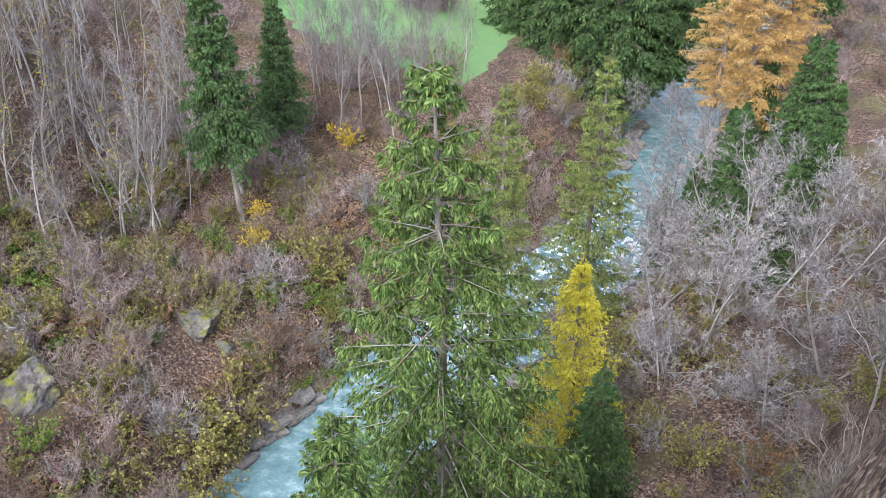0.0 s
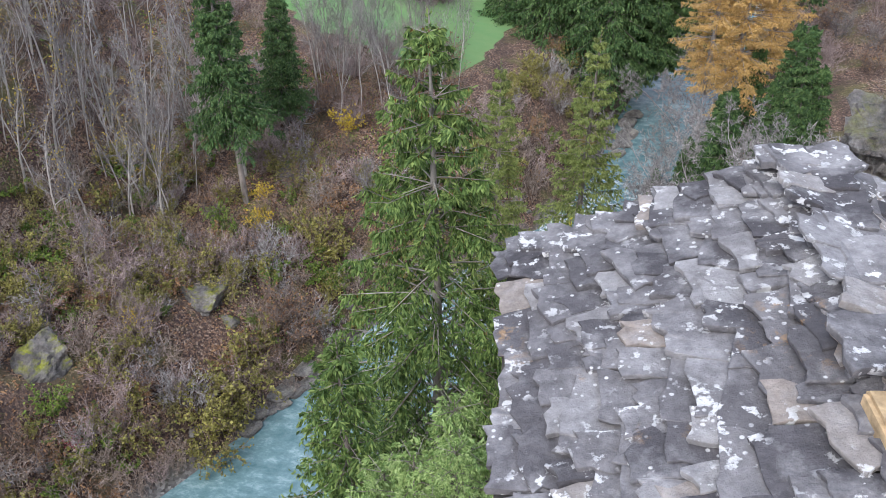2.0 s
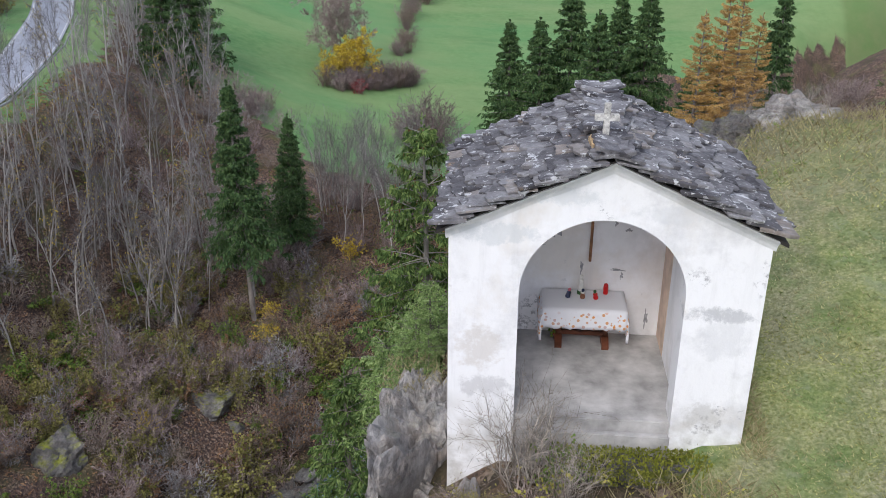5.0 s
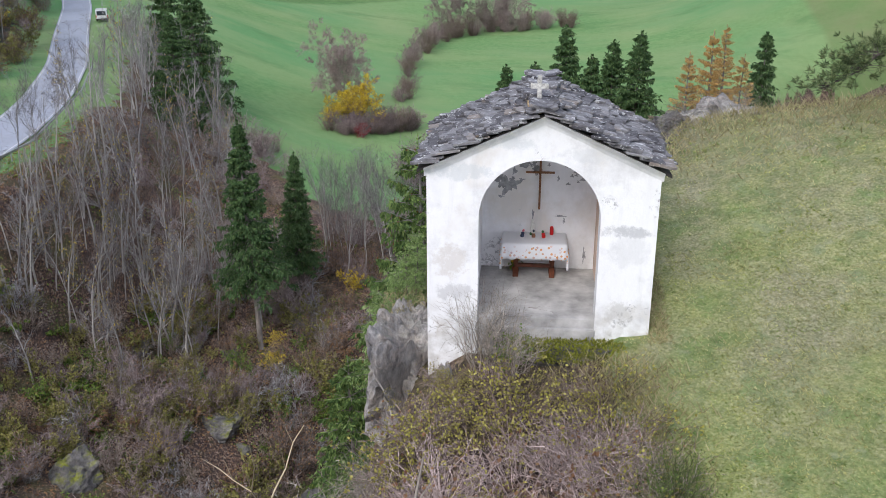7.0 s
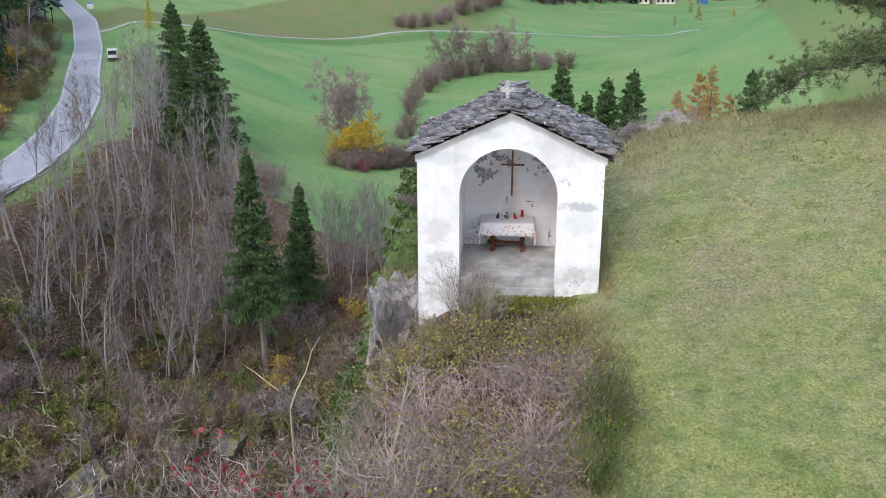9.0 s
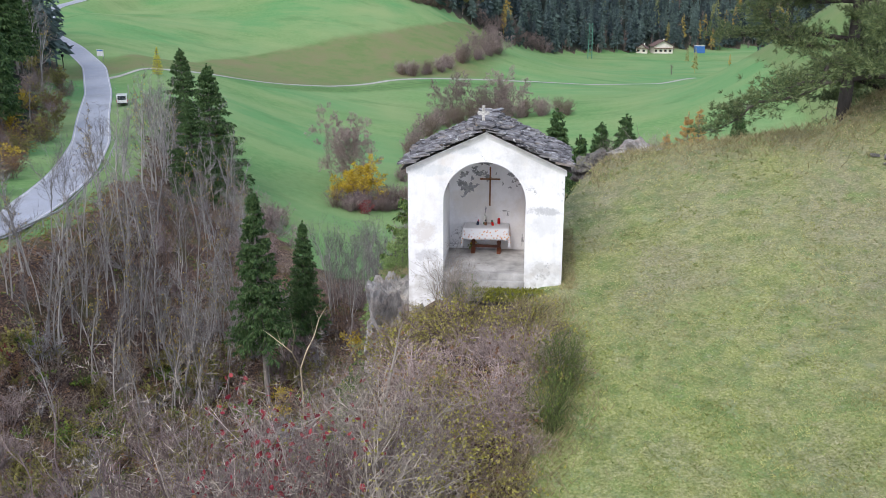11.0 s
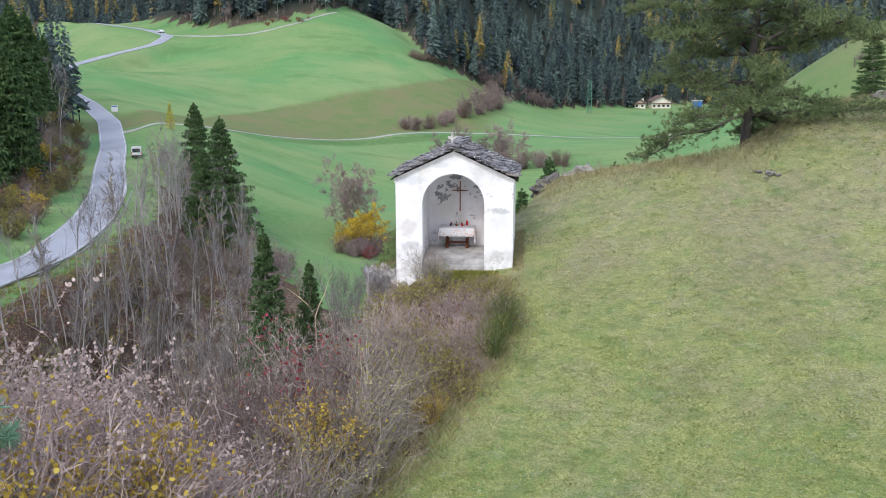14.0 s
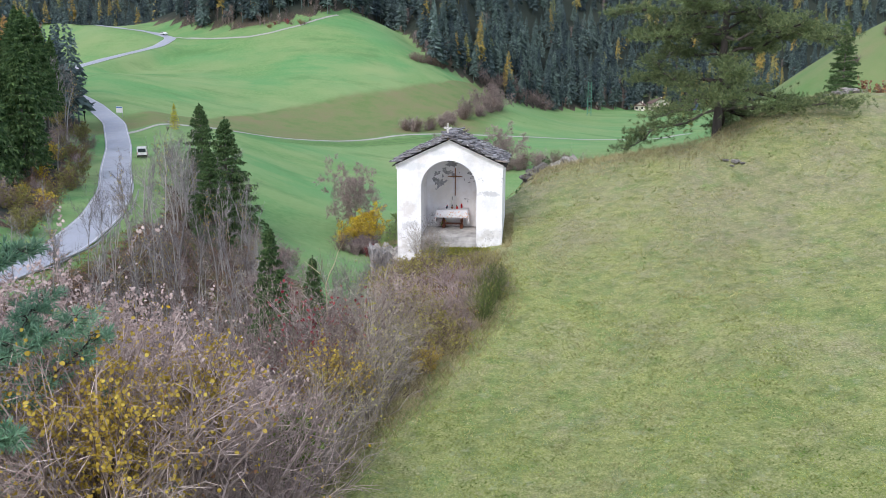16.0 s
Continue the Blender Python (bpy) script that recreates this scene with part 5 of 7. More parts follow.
def pine_meshes(tall, seed, mat, limbs=26, wide=4.0, tufts=26, low=0.1, length=0.17, needles=9, flat=0.3):
    """A Scots pine: stout trunk, crooked spreading limbs, tufts of long needles at the ends."""
    g = np.random.default_rng(seed)
    wood, limb, green = Growth(), Growth(), Growth()
    hs = np.linspace(0, 1, 8)
    trunk = np.stack([0.02 * tall * np.sin(3 * hs), 0.015 * tall * np.sin(2.2 * hs + 1), tall * hs], 1)
    wood.tube(trunk, 0.017 * tall * (1 - 0.85 * hs), 8)
    for k in range(limbs):
        f = low + (1 - low) * (k // 5 + 0.5 + g.uniform(-0.22, 0.22)) / (limbs / 5)
        az = k * 2.4 + g.uniform(-0.5, 0.5)
        ln = wide * (1 - 0.75 * f ** 2) * g.uniform(0.6, 1.1)
        base = np.array([np.interp(f, hs, trunk[:, i]) for i in range(3)])
        out = np.array([math.cos(az), math.sin(az), 0])
        s = np.linspace(0, 1, 7)
        wob = np.cumsum(g.normal(size=(7, 3)) * 0.05 * ln, axis=0)
        wob -= wob[0]
        tilt = g.uniform(-0.18, 0.2) + 0.25 * f
        pts = base + out * (ln * s)[:, None] + np.array([0, 0, 1]) * (ln * (tilt * s - flat * s ** 2 * (1 - f) + 0.22 * s ** 3))[:, None] + wob
        limb.tube(pts, 0.02 * ln * (1 - 0.85 * s) + 0.006, 4)
        m = int(tufts * (0.5 + ln / wide))
        t = g.uniform(0.12, 1.0, m) ** 0.8
        root = np.stack([np.interp(t, s, pts[:, i]) for i in range(3)], 1)
        d = unit(out * 0.45 + g.normal(size=(m, 3)) * np.array([0.75, 0.75, 0.2]) + np.array([0, 0, 0.12]))
        tip = root + d * (0.24 * ln * g.uniform(0.3, 1.0, m))[:, None]
        limb.twigs(root, tip, 0.008)
        for c in range(2):
            hub = root + (tip - root) * (1.0 if c == 0 else g.uniform(0.45, 0.8, (m, 1)))
            for _ in range(needles):
                nd = unit(d * 0.7 + g.normal(size=(m, 3)) * 0.6 + np.array([0, 0, 0.2]))
                green.blades(hub, hub + nd * (length * g.uniform(0.6, 1.15, m))[:, None], length * 0.06, g)
    wood.v += limb.v
    wood.f += [f + wood.n for f in limb.f]
    return [wood.mesh("trunk", M["bark_pine"], True), green.mesh("crown", mat)]


def plant(name, meshes, m, label, category="tree", group=""):
    ob = empty(name, m)
    tagged(ob, label, category, group)
    for me in meshes:
        mesh_part(me.name.split(".")[0], me, ob)
    return ob


def put_plant(name, meshes, x, y, size=1.0, label="", category="tree", group="", turn=None, sink=0.15, lean=0.0, z=None):
    zz = ground_at(x, y) if z is None else z
    a = turn if turn is not None else rng.uniform(0, 360)
    m = Matrix.Translation((x, y, zz - sink)) @ Matrix.Rotation(radians(a), 4, "Z") @ Matrix.Rotation(radians(lean), 4, "X") @ Matrix.Scale(size, 4)
    return plant(name, meshes, m, label, category, group)


def rock_mesh(seed, mat, cuts=4, flatten=0.7, jag=0.35, stretch=1.0):
    """A broken boulder: a ball cut by random planes and roughened."""
    g = np.random.default_rng(seed)
    bm = bmesh.new()
    bmesh.ops.create_icosphere(bm, subdivisions=cuts, radius=1.0)
    planes = [(unit(g.normal(size=3)), g.uniform(0.45, 0.85)) for _ in range(11)]
    off = Vector(g.uniform(-50, 50, 3))
    for v in bm.verts:
        p = np.array(v.co)
        for n, d in planes:
            t = p @ n - d
            if t > 0:
                p = p - n * t * 0.92
        q = Vector(p)
        w = Vector((q.x, q.y, q.z * stretch))
        k = noise.fractal(w * 1.9 + off, 0.8, 2.1, 5) * jag * 0.35 + abs(noise.noise(w * 3.1 + off)) * -jag * 0.25
        layer = 0.05 * jag * math.sin(q.z * 17 + 3 * noise.noise(q * 1.4 + off))
        crack = noise.fractal(w * 6.5 + off, 0.9, 2.2, 4) * jag * 0.07
        v.co = q * (1 + k + layer + crack)
        v.co.z *= flatten
    me = bpy.data.meshes.new("rock")
    bm.to_mesh(me)
    bm.free()
    me.materials.append(mat)
    return me


def fit_box(ob, x0, x1, y0, y1, z0, z1):
    """Scales and moves a mesh so that it fills a box."""
    v = np.array([q.co[:] for q in ob.data.vertices])
    lo, hi = v.min(0), v.max(0)
    s = (np.array([x1, y1, z1]) - np.array([x0, y0, z0])) / (hi - lo)
    ob.matrix_basis = Matrix.Translation(np.array([x0, y0, z0]) - lo * s) @ Matrix.Diagonal((*s, 1))


def stuff_from(name, items, label, category):
    """Joins many plants, each a list of meshes and a pose, into one object."""
    mats, vs, fs, ids, n = [], [], [], [], 0
    for meshes, m in items:
        r = np.array(m)
        for me in meshes:
            v = np.empty(len(me.vertices) * 3, dtype=np.float32)
            me.vertices.foreach_get("co", v)
            f = np.empty(len(me.loops), dtype=np.int32)
            me.loops.foreach_get("vertex_index", f)
            mat = me.materials[0]
            if mat not in mats:
                mats.append(mat)
            v = v.reshape(-1, 3) @ r[:3, :3].T + r[:3, 3]
            f = f.reshape(-1, 3) + n
            vs.append(v)
            fs.append(f)
            ids.append(np.full(len(f), mats.index(mat)))
            n += len(v)
    tagged(new(name, mesh_from(name, np.concatenate(vs), np.concatenate(fs), mats, np.concatenate(ids))), label, category, kind="stuff")


def pose_on(x, y, size, lean=0.0, sink=0.15):
    return Matrix.Translation((x, y, ground_at(x, y) - sink)) @ Matrix.Rotation(rng.uniform(0, 6.28), 4, "Z") @ Matrix.Rotation(radians(lean), 4, "X") @ Matrix.Scale(size, 4)

build_ledge()

# ---- plants: places ----
SPRUCE_BIG = spruce_meshes(29, 7.6, 1, 44, 6, 84, 9, M["spruce"], M["bark_pale_spruce"], low=0.12, width=0.044, droop=0.42, cones=3, full=0.8, bare=0.17, hang=0.5, stout=1.6, jitter=0.5)
SPRUCE_SLIM = spruce_meshes(18, 3.6, 3, 30, 6, 24, 5, M["spruce_dark"], M["bark_spruce"], low=0.08, width=0.09, droop=0.42, full=0.75, hang=0.3)
SPRUCE_THIN = spruce_meshes(24, 4.9, 4, 30, 6, 54, 8, M["spruce_light"], M["bark_spruce"], low=0.12, width=0.046, droop=0.3, ragged=0.4, full=0.8, bare=0.2, hang=0.35, stout=1.5, jitter=0.3)
SPRUCE_YOUNG = spruce_meshes(8, 2.1, 5, 22, 6, 34, 8, M["spruce"], M["bark_spruce"], low=0.06, width=0.028, droop=0.3, full=0.72, hang=0.3, jitter=0.3)
SPRUCE_FULL = spruce_meshes(20, 4.4, 13, 38, 7, 50, 8, M["spruce_dark"], M["bark_spruce"], low=0.1, width=0.048, droop=0.4, full=0.75, hang=0.3)
JUNIPER = spruce_meshes(3.6, 1.5, 6, 13, 6, 22, 7, M["juniper"], M["bark_spruce"], low=0.02, width=0.021, droop=0.1, ragged=0.55, full=0.55)
LARCH_YELLOW = spruce_meshes(15, 3.8, 7, 36, 7, 50, 7, M["larch_yellow"], M["bark_spruce"], low=0.1, width=0.028, droop=0.2)
LARCH_ORANGE = spruce_meshes(24, 4.9, 8, 42, 6, 64, 7, M["larch_orange"], M["bark_grey"], low=0.1, width=0.036, droop=0.15, ragged=0.55, full=0.7, bare=0.16, hang=0.25, stout=1.4)
SPRUCE_CLEAR = spruce_meshes(20, 5.0, 15, 42, 7, 38, 7, M["spruce_dark"], M["bark_spruce"], low=0.31, width=0.06, droop=0.4, full=0.95, ragged=0.3, hang=0.25)
SPRUCE_EDGE = spruce_meshes(20, 6.6, 16, 42, 7, 46, 6, M["spruce_dark"], M["bark_spruce"], low=0.08, width=0.07, droop=0.45, full=0.85, ragged=0.3, hang=0.2)
SPRUCE_WIDE = spruce_meshes(20, 6.2, 14, 40, 7, 40, 6, M["spruce_dark"], M["bark_spruce"], low=0.1, width=0.07, droop=0.45, full=0.9, ragged=0.3, hang=0.25)

put_plant("spruce", SPRUCE_BIG, -4.3, 22.0, 1.0, "tall green spruce with hanging cones rising from the gorge", turn=20, z=-31.4, sink=0)
put_plant("spruce", SPRUCE_THIN, 2.2, 46.9, 1.0, "thin yellow-green spruce above the river", turn=60, z=-36, sink=0)
put_plant("spruce", SPRUCE_THIN, -3.1, 47.6, 0.86, "sparse half-bare spruce above the river", turn=140, z=-35)
put_plant("spruce", SPRUCE_FULL, 1.7, 28.2, 0.8, "dense dark green spruce on the gorge side", turn=10, z=-34)
put_plant("spruce", SPRUCE_CLEAR, -22.7, 56.1, 1.02, "dark pointed spruce above a wooden post", turn=30, z=-30.4)
put_plant("spruce", SPRUCE_CLEAR, -21.4, 64.6, 0.8, "slim dark spruce by the meadow edge", turn=200, z=-30.8)
put_plant("spruce", SPRUCE_YOUNG, -5.9, 14.8, 1.45, "young bright green spruce below the chapel rock", z=-20)
put_plant("larch", LARCH_YELLOW, 0.85, 31.2, 1.15, "bright yellow autumn larch in the gorge", z=-32)
for x, y, s, top in ((4.5, 95.5, 1.35, -7.3), (9.3, 97, 1.3, -9.0), (11.8, 93, 1.3, -7.5), (1.0, 92, 1.2, -11), (7.0, 89, 1.25, -9.5), (-2.5, 96, 1.1, -12)):
    put_plant("spruce", SPRUCE_WIDE, x, y, s, "dark green spruce beside the far river bank", z=top - 20 * s, group="spruces on the river bank")
for x, y, s, top in ((16.2, 70, 1.0, -4.4), (18.75, 72, 0.8, -6.7), (13.6, 70, 0.82, -6.2)):
    put_plant("larch", LARCH_ORANGE, x, y, s, "tall orange autumn larch beyond the river", z=top - 24 * s, group="orange larches")
for x, y, s, top in ((22.5, 78, 0.85, -5.6), (14.6, 66, 0.72, -23.9), (17.5, 70, 0.8, -21), (11.2, 61, 0.62, -25.5), (19.5, 60, 0.7, -19), (16.5, 88, 0.9, -16), (12.8, 91, 0.8, -19), (20, 94, 0.9, -15), (15, 64.6, 0.5, -23), (17.2, 62, 0.62, -21), (19.5, 66, 0.7, -18), (11.45, 52, 0.66, -17.5), (8.8, 58, 0.5, -26.8), (18.6, 60, 0.75, -16.2), (13.4, 47, 0.5, -18.5), (16.5, 54, 0.6, -18)):
    put_plant("spruce", SPRUCE_SLIM, x, y, s, "green spruce on the steep river bank", z=top - 18 * s, group="spruces on the steep bank")
for x, y, s, top in ((-44.4, 105, 1.2, -2.7), (-51.0, 112, 1.15, -1.0), (-42.4, 92, 0.95, -5.8)):
    put_plant("spruce", SPRUCE_EDGE, x, y, s, "tall dark spruce at the edge of the wood", z=top - 20 * s, group="spruces at the wood's edge")
for x, y, s, top in ((-2.12, 2.75, 0.36, 0.62), (-2.3, 2.5, 0.32, 0.22), (-2.5, 2.3, 0.28, -0.12), (-2.1, 2.2, 0.24, 0.12), (-2.1, 3.4, 0.62, 0.0), (-2.6, 3.6, 0.6, -0.5), (-2.95, 4.0, 0.6, -1.1), (-2.3, 4.2, 0.6, -0.3)):
    put_plant("juniper_bush", JUNIPER, x, y, s, "light green juniper on the rock edge", "shrub", z=top - 3.6 * s, group="junipers on the rock")

PINE_AT = (9.4, 6.8)
PINE = pine_meshes(10.5, 11, M["pine"], limbs=55, wide=4.4, tufts=125, low=0.07, length=0.17, needles=14, flat=0.42)
put_plant("pine_tree", PINE, PINE_AT[0], PINE_AT[1], 1.0, "spreading dark green pine on the crest of the pasture", turn=40)
PINE_SMALL = pine_meshes(7.4, 12, M["pine_blue"], limbs=34, wide=2.1, tufts=60, low=0.1, length=0.15, needles=14, flat=0.1)
put_plant("pine_tree", PINE_SMALL, -4.2, -18.2, 1.0, "young blue-green pine among the brambles", turn=70, z=-2.9)
put_plant("spruce", SPRUCE_FULL, 18.1, 20.9, 0.29, "small lone spruce behind the grassy crest", z=2.2)

# bare woods on the far bank
BARE = [bare_meshes(13, 20 + k, M["bark_grey"], fine=0.006, levels=3, kids=3, twig_n=6, spread=0.5, crown=0.42) for k in range(3)]
BARE += [bare_meshes(14, 30 + k, M["bark_birch"], twig_mat=M["bark_wood"], fine=0.006, reach=0.34, levels=2, kids=7, twig_n=5, spread=0.46, crown=0.42, thick=0.0085, leaf=M["leaf_yellow"], leaf_n=140, leaf_size=0.12) for k in range(2)]
POLES = [bare_meshes(11, 40 + k, M["bark_birch"], twig_mat=M["bark_wood"], levels=2, kids=7, twig_n=5, spread=0.3, crown=0.5, thick=0.006) for k in range(2)]
ALDER = [bare_meshes(10, 50 + k, M["bark_grey"], fine=0.007, levels=3, kids=4, twig_n=8, spread=0.7, crown=0.25, stems=2, thick=0.012) for k in range(2)]
WOOD = [bare_meshes(14, 160 + k, M["bark_birch"] if k else M["bark_grey"], twig_mat=M["bark_grey"], fine=0.003, levels=2, kids=9, twig_n=6, spread=0.55, crown=0.28, thick=0.0085, lean=0.03, reach=0.32) for k in range(4)]
BARE_ROUND = [bare_meshes(11, 56 + k, M["bark_mauve"], fine=0.0045, levels=3, kids=5, twig_n=20, spread=0.75, crown=0.2, thick=0.009, stems=4) for k in range(2)]
gp = random.Random(3)


def wood_edge(y):
    """Where the wood on the far bank ends and the meadow starts."""
    return float(np.interp(y, [44, 60, 70, 80, 92, 105, 125, 150], [-24, -26, -27, -31, -37, -41, -52, -70]))


shrub_later = []
made = 0
while made < 140:
    y = gp.uniform(46, 116) if made > 30 else gp.uniform(46, 72)
    x = wood_edge(y) - gp.uniform(0.3, 26) * (0.7 if made < 45 else 1)
    d = float(line_distance(np.array([x]), np.array([y]), ROAD)[0][0])
    if d < 5.5 or (y > 95 and abs(x + 0.456 * y + 9.9) < 3):
        continue
    kind = gp.choice(WOOD + BARE[3:] + POLES)
    pale = kind in POLES or kind in BARE[3:]
    put_plant("bare_tree", kind, x, y, gp.uniform(0.7, 1.0), "slender pale-barked birch without leaves" if pale else "bare grey broadleaved tree in the wood", "tree", "bare trees of the wood", lean=gp.uniform(-3.5, 3.5))
    made += 1
made = 0
while made < 26:
    x, y = gp.uniform(-46, -29), gp.uniform(42, 62)
    if float(line_distance(np.array([x]), np.array([y]), ROAD)[0][0]) < 5.5:
        continue
    put_plant("bare_tree", gp.choice(POLES + WOOD), x, y, gp.uniform(0.5, 0.85), "thin bare tree below the road", "tree", "bare trees of the wood", lean=gp.uniform(-6, 6))
    made += 1
for x, y in ((-17, 66), (-15.5, 68), (-14, 70), (-12.5, 66.5), (-18, 70), (-10.5, 72), (-13, 74), (-9, 69), (-16.5, 73), (-19.5, 69), (-18.5, 74), (-14.5, 77), (-11, 77), (-7.5, 74), (-16, 79), (-20.5, 73), (-12.5, 80), (-8.5, 79), (-18, 78)):
    shrub_later.append((x + gp.uniform(-1, 1), y + gp.uniform(-1.5, 1.5)))
    put_plant("birch", POLES[int(x) % 2], x, y, gp.uniform(0.7, 1.0), "thin white birch without leaves by the meadow", "tree", "birches by the meadow")
for _ in range(30):
    x, y = gp.uniform(-21.5, -9.5), gp.uniform(69, 85)
    put_plant("birch", POLES[gp.randrange(2)], x, y, gp.uniform(0.55, 0.85), "thin white birch without leaves by the meadow", "tree", "birches by the meadow")
for x, y, s in ((8.5, 40, 1.0), (12, 44, 1.05), (15, 38, 1.1), (10.5, 33, 0.95), (17, 46, 1.0), (20, 40, 1.1), (13, 29, 1.0), (9, 53, 0.9), (12.5, 56, 0.9), (18, 33, 1.0), (7, 46, 0.8), (23, 52, 1.0), (16, 25, 0.6), (21, 29, 0.8), (9.0, 57, 0.85), (10.5, 61, 0.9), (12.0, 66, 1.0), (13.2, 71, 1.0), (7.0, 52, 0.8), (6.0, 36, 0.8), (14.5, 76, 1.1), (16, 82, 1.1)):
    put_plant("alder", ALDER[int(y) % 2], x, y, s, "bare grey alder with lichen-pale branches", "tree", "alders on the slope", lean=gp.uniform(-9, 9))

# shrubs: a few kinds, set out over the slopes
SHRUB = {
    "brown": (thicket_meshes(2.6, 3.0, 71, M["bark_brown"], stems=26, twig_n=15, leaf=M["leaf_rust"], leaf_n=260, leaf_size=0.09, fine=0.012), "bare brown shrub with a few rusty leaves"),
    "mauve": (thicket_meshes(2.5, 2.8, 72, M["bark_mauve"], stems=28, twig_n=18, fine=0.012), "leafless mauve-grey shrub on the slope"),
    "grey": (thicket_meshes(2.8, 2.8, 73, M["bark_wood"], stems=24, twig_n=16, fine=0.012), "leafless pale grey shrub on the slope"),
    "olive": (thicket_meshes(2.3, 2.7, 74, M["bark_brown"], stems=20, twig_n=10, leaf=M["leaf_olive"], leaf_n=1500, leaf_size=0.1, fine=0.011), "olive-yellow leafy shrub on the slope"),
    "green": (thicket_meshes(1.7, 2.1, 75, M["bark_brown"], stems=18, twig_n=8, leaf=M["leaf_green"], leaf_n=1300, leaf_size=0.1, fine=0.011), "low green leafy shrub on the slope"),
    "rust": (thicket_meshes(1.8, 2.3, 76, M["bark_brown"], stems=20, twig_n=10, leaf=M["leaf_rust"], leaf_n=1100, leaf_size=0.09, fine=0.011), "rust-brown shrub keeping its autumn leaves"),
    "yellow": (thicket_meshes(2.2, 2.2, 77, M["bark_brown"], stems=20, twig_n=8, leaf=M["leaf_yellow"], leaf_n=1100, leaf_size=0.1, fine=0.011), "golden yellow shrub in autumn leaf"),
    "red": (thicket_meshes(1.8, 2.0, 78, M["bark_mauve"], stems=20, twig_n=10, leaf=M["leaf_red"], leaf_n=900, leaf_size=0.09, fine=0.01), "dark red shrub in autumn leaf"),
}


def shrub(kind, x, y, s, group, **more):
    meshes, label = SHRUB[kind]
    put_plant("shrub", meshes, x, y, s, label, "shrub", group, **more)


for x, y in shrub_later:
    shrub(gp.choice(("mauve", "mauve", "brown")), x, y, gp.uniform(1.1, 1.7), "shrubs by the birches")
made = 0
extra = []
while made < 150:
    y = gp.uniform(27, 72)
    x = gp.uniform(-42, -6)
    river, _, bank = line_distance(np.array([x]), np.array([y]), RIVER)
    if bank[0] < 0 or river[0] < 6.5 or river[0] > 24 or y > 74 + 0.2 * x or math.hypot(x + 22.4, y - 43.6) < 2.6 or math.hypot(x + 29.4, y - 34.8) < 3.0:
        continue
    kind = gp.choices(["brown", "mauve", "grey", "olive", "green", "rust", "yellow", "red"], [26, 22, 8, 14, 14, 10, 2, 2])[0]
    if made < 130:
        shrub(kind, x, y, gp.uniform(0.65, 1.35), "shrubs on the far bank", lean=gp.uniform(-14, 14))
    else:
        extra.append((SHRUB[kind][0], pose_on(x, y, gp.uniform(0.65, 1.35), gp.uniform(-14, 14))))
    made += 1
shrub("yellow", -21.7, 57.0, 0.9, "shrubs on the far bank")
shrub("green", -20.2, 60.4, 1.1, "shrubs on the far bank")
for kind, x, y, size in (("green", -29.6, 53, 1.0), ("green", -24.0, 53, 1.3), ("green", -22.8, 52.2, 1.0), ("yellow", -21.1, 53.6, 1.0), ("green", -19.4, 57, 0.9), ("olive", -24.0, 34.6, 1.5), ("olive", -26.2, 37.5, 1.3), ("olive", -23.8, 46.8, 1.2), ("green", -28.2, 33.4, 1.4), ("olive", -31.0, 41.4, 1.3), ("mauve", -27.6, 43.0, 1.6), ("mauve", -30.2, 45.6, 1.5), ("brown", -16.9, 46.2, 1.7), ("brown", -18.6, 46.0, 1.6), ("mauve", -25.4, 39.8, 1.5), ("rust", -20.4, 41.6, 1.2)):
    shrub(kind, x, y, size, "shrubs on the far bank")
shrub("olive", -19.6, 38.3, 1.7, "shrubs on the far bank")
shrub("olive", -19.2, 40.2, 2.2, "shrubs on the far bank")
shrub("olive", -20.6, 37.6, 2.0, "shrubs on the far bank")
shrub("olive", -19.9, 35.6, 1.6, "shrubs on the far bank")
shrub("brown", -17.6, 44.5, 1.9, "shrubs on the far bank")
made = 0
while made < 95:
    x, y = gp.uniform(1.0, 26), gp.uniform(8, 60)
    river, _, bank = line_distance(np.array([x]), np.array([y]), RIVER)
    if bank[0] > 0 or river[0] < 7 or y < float(north_edge(x)) + 1.5:
        continue
    kind = gp.choices(["brown", "mauve", "grey", "olive", "rust", "red"], [24, 18, 14, 30, 6, 2])[0]
    shrub(kind, x, y, gp.uniform(0.8, 1.5), "shrubs below the crest", lean=gp.uniform(-14, 14))
    made += 1
for _ in range(34):
    x = gp.uniform(6, 24)
    y = gp.uniform(58, 104)
    river, _, bank = line_distance(np.array([x]), np.array([y]), RIVER)
    if 4.5 < river[0] < 14:
        shrub(gp.choice(("grey", "mauve", "brown", "rust", "olive")), x, y, gp.uniform(1.0, 1.9), "shrubs at the river bend", lean=gp.uniform(-10, 10))
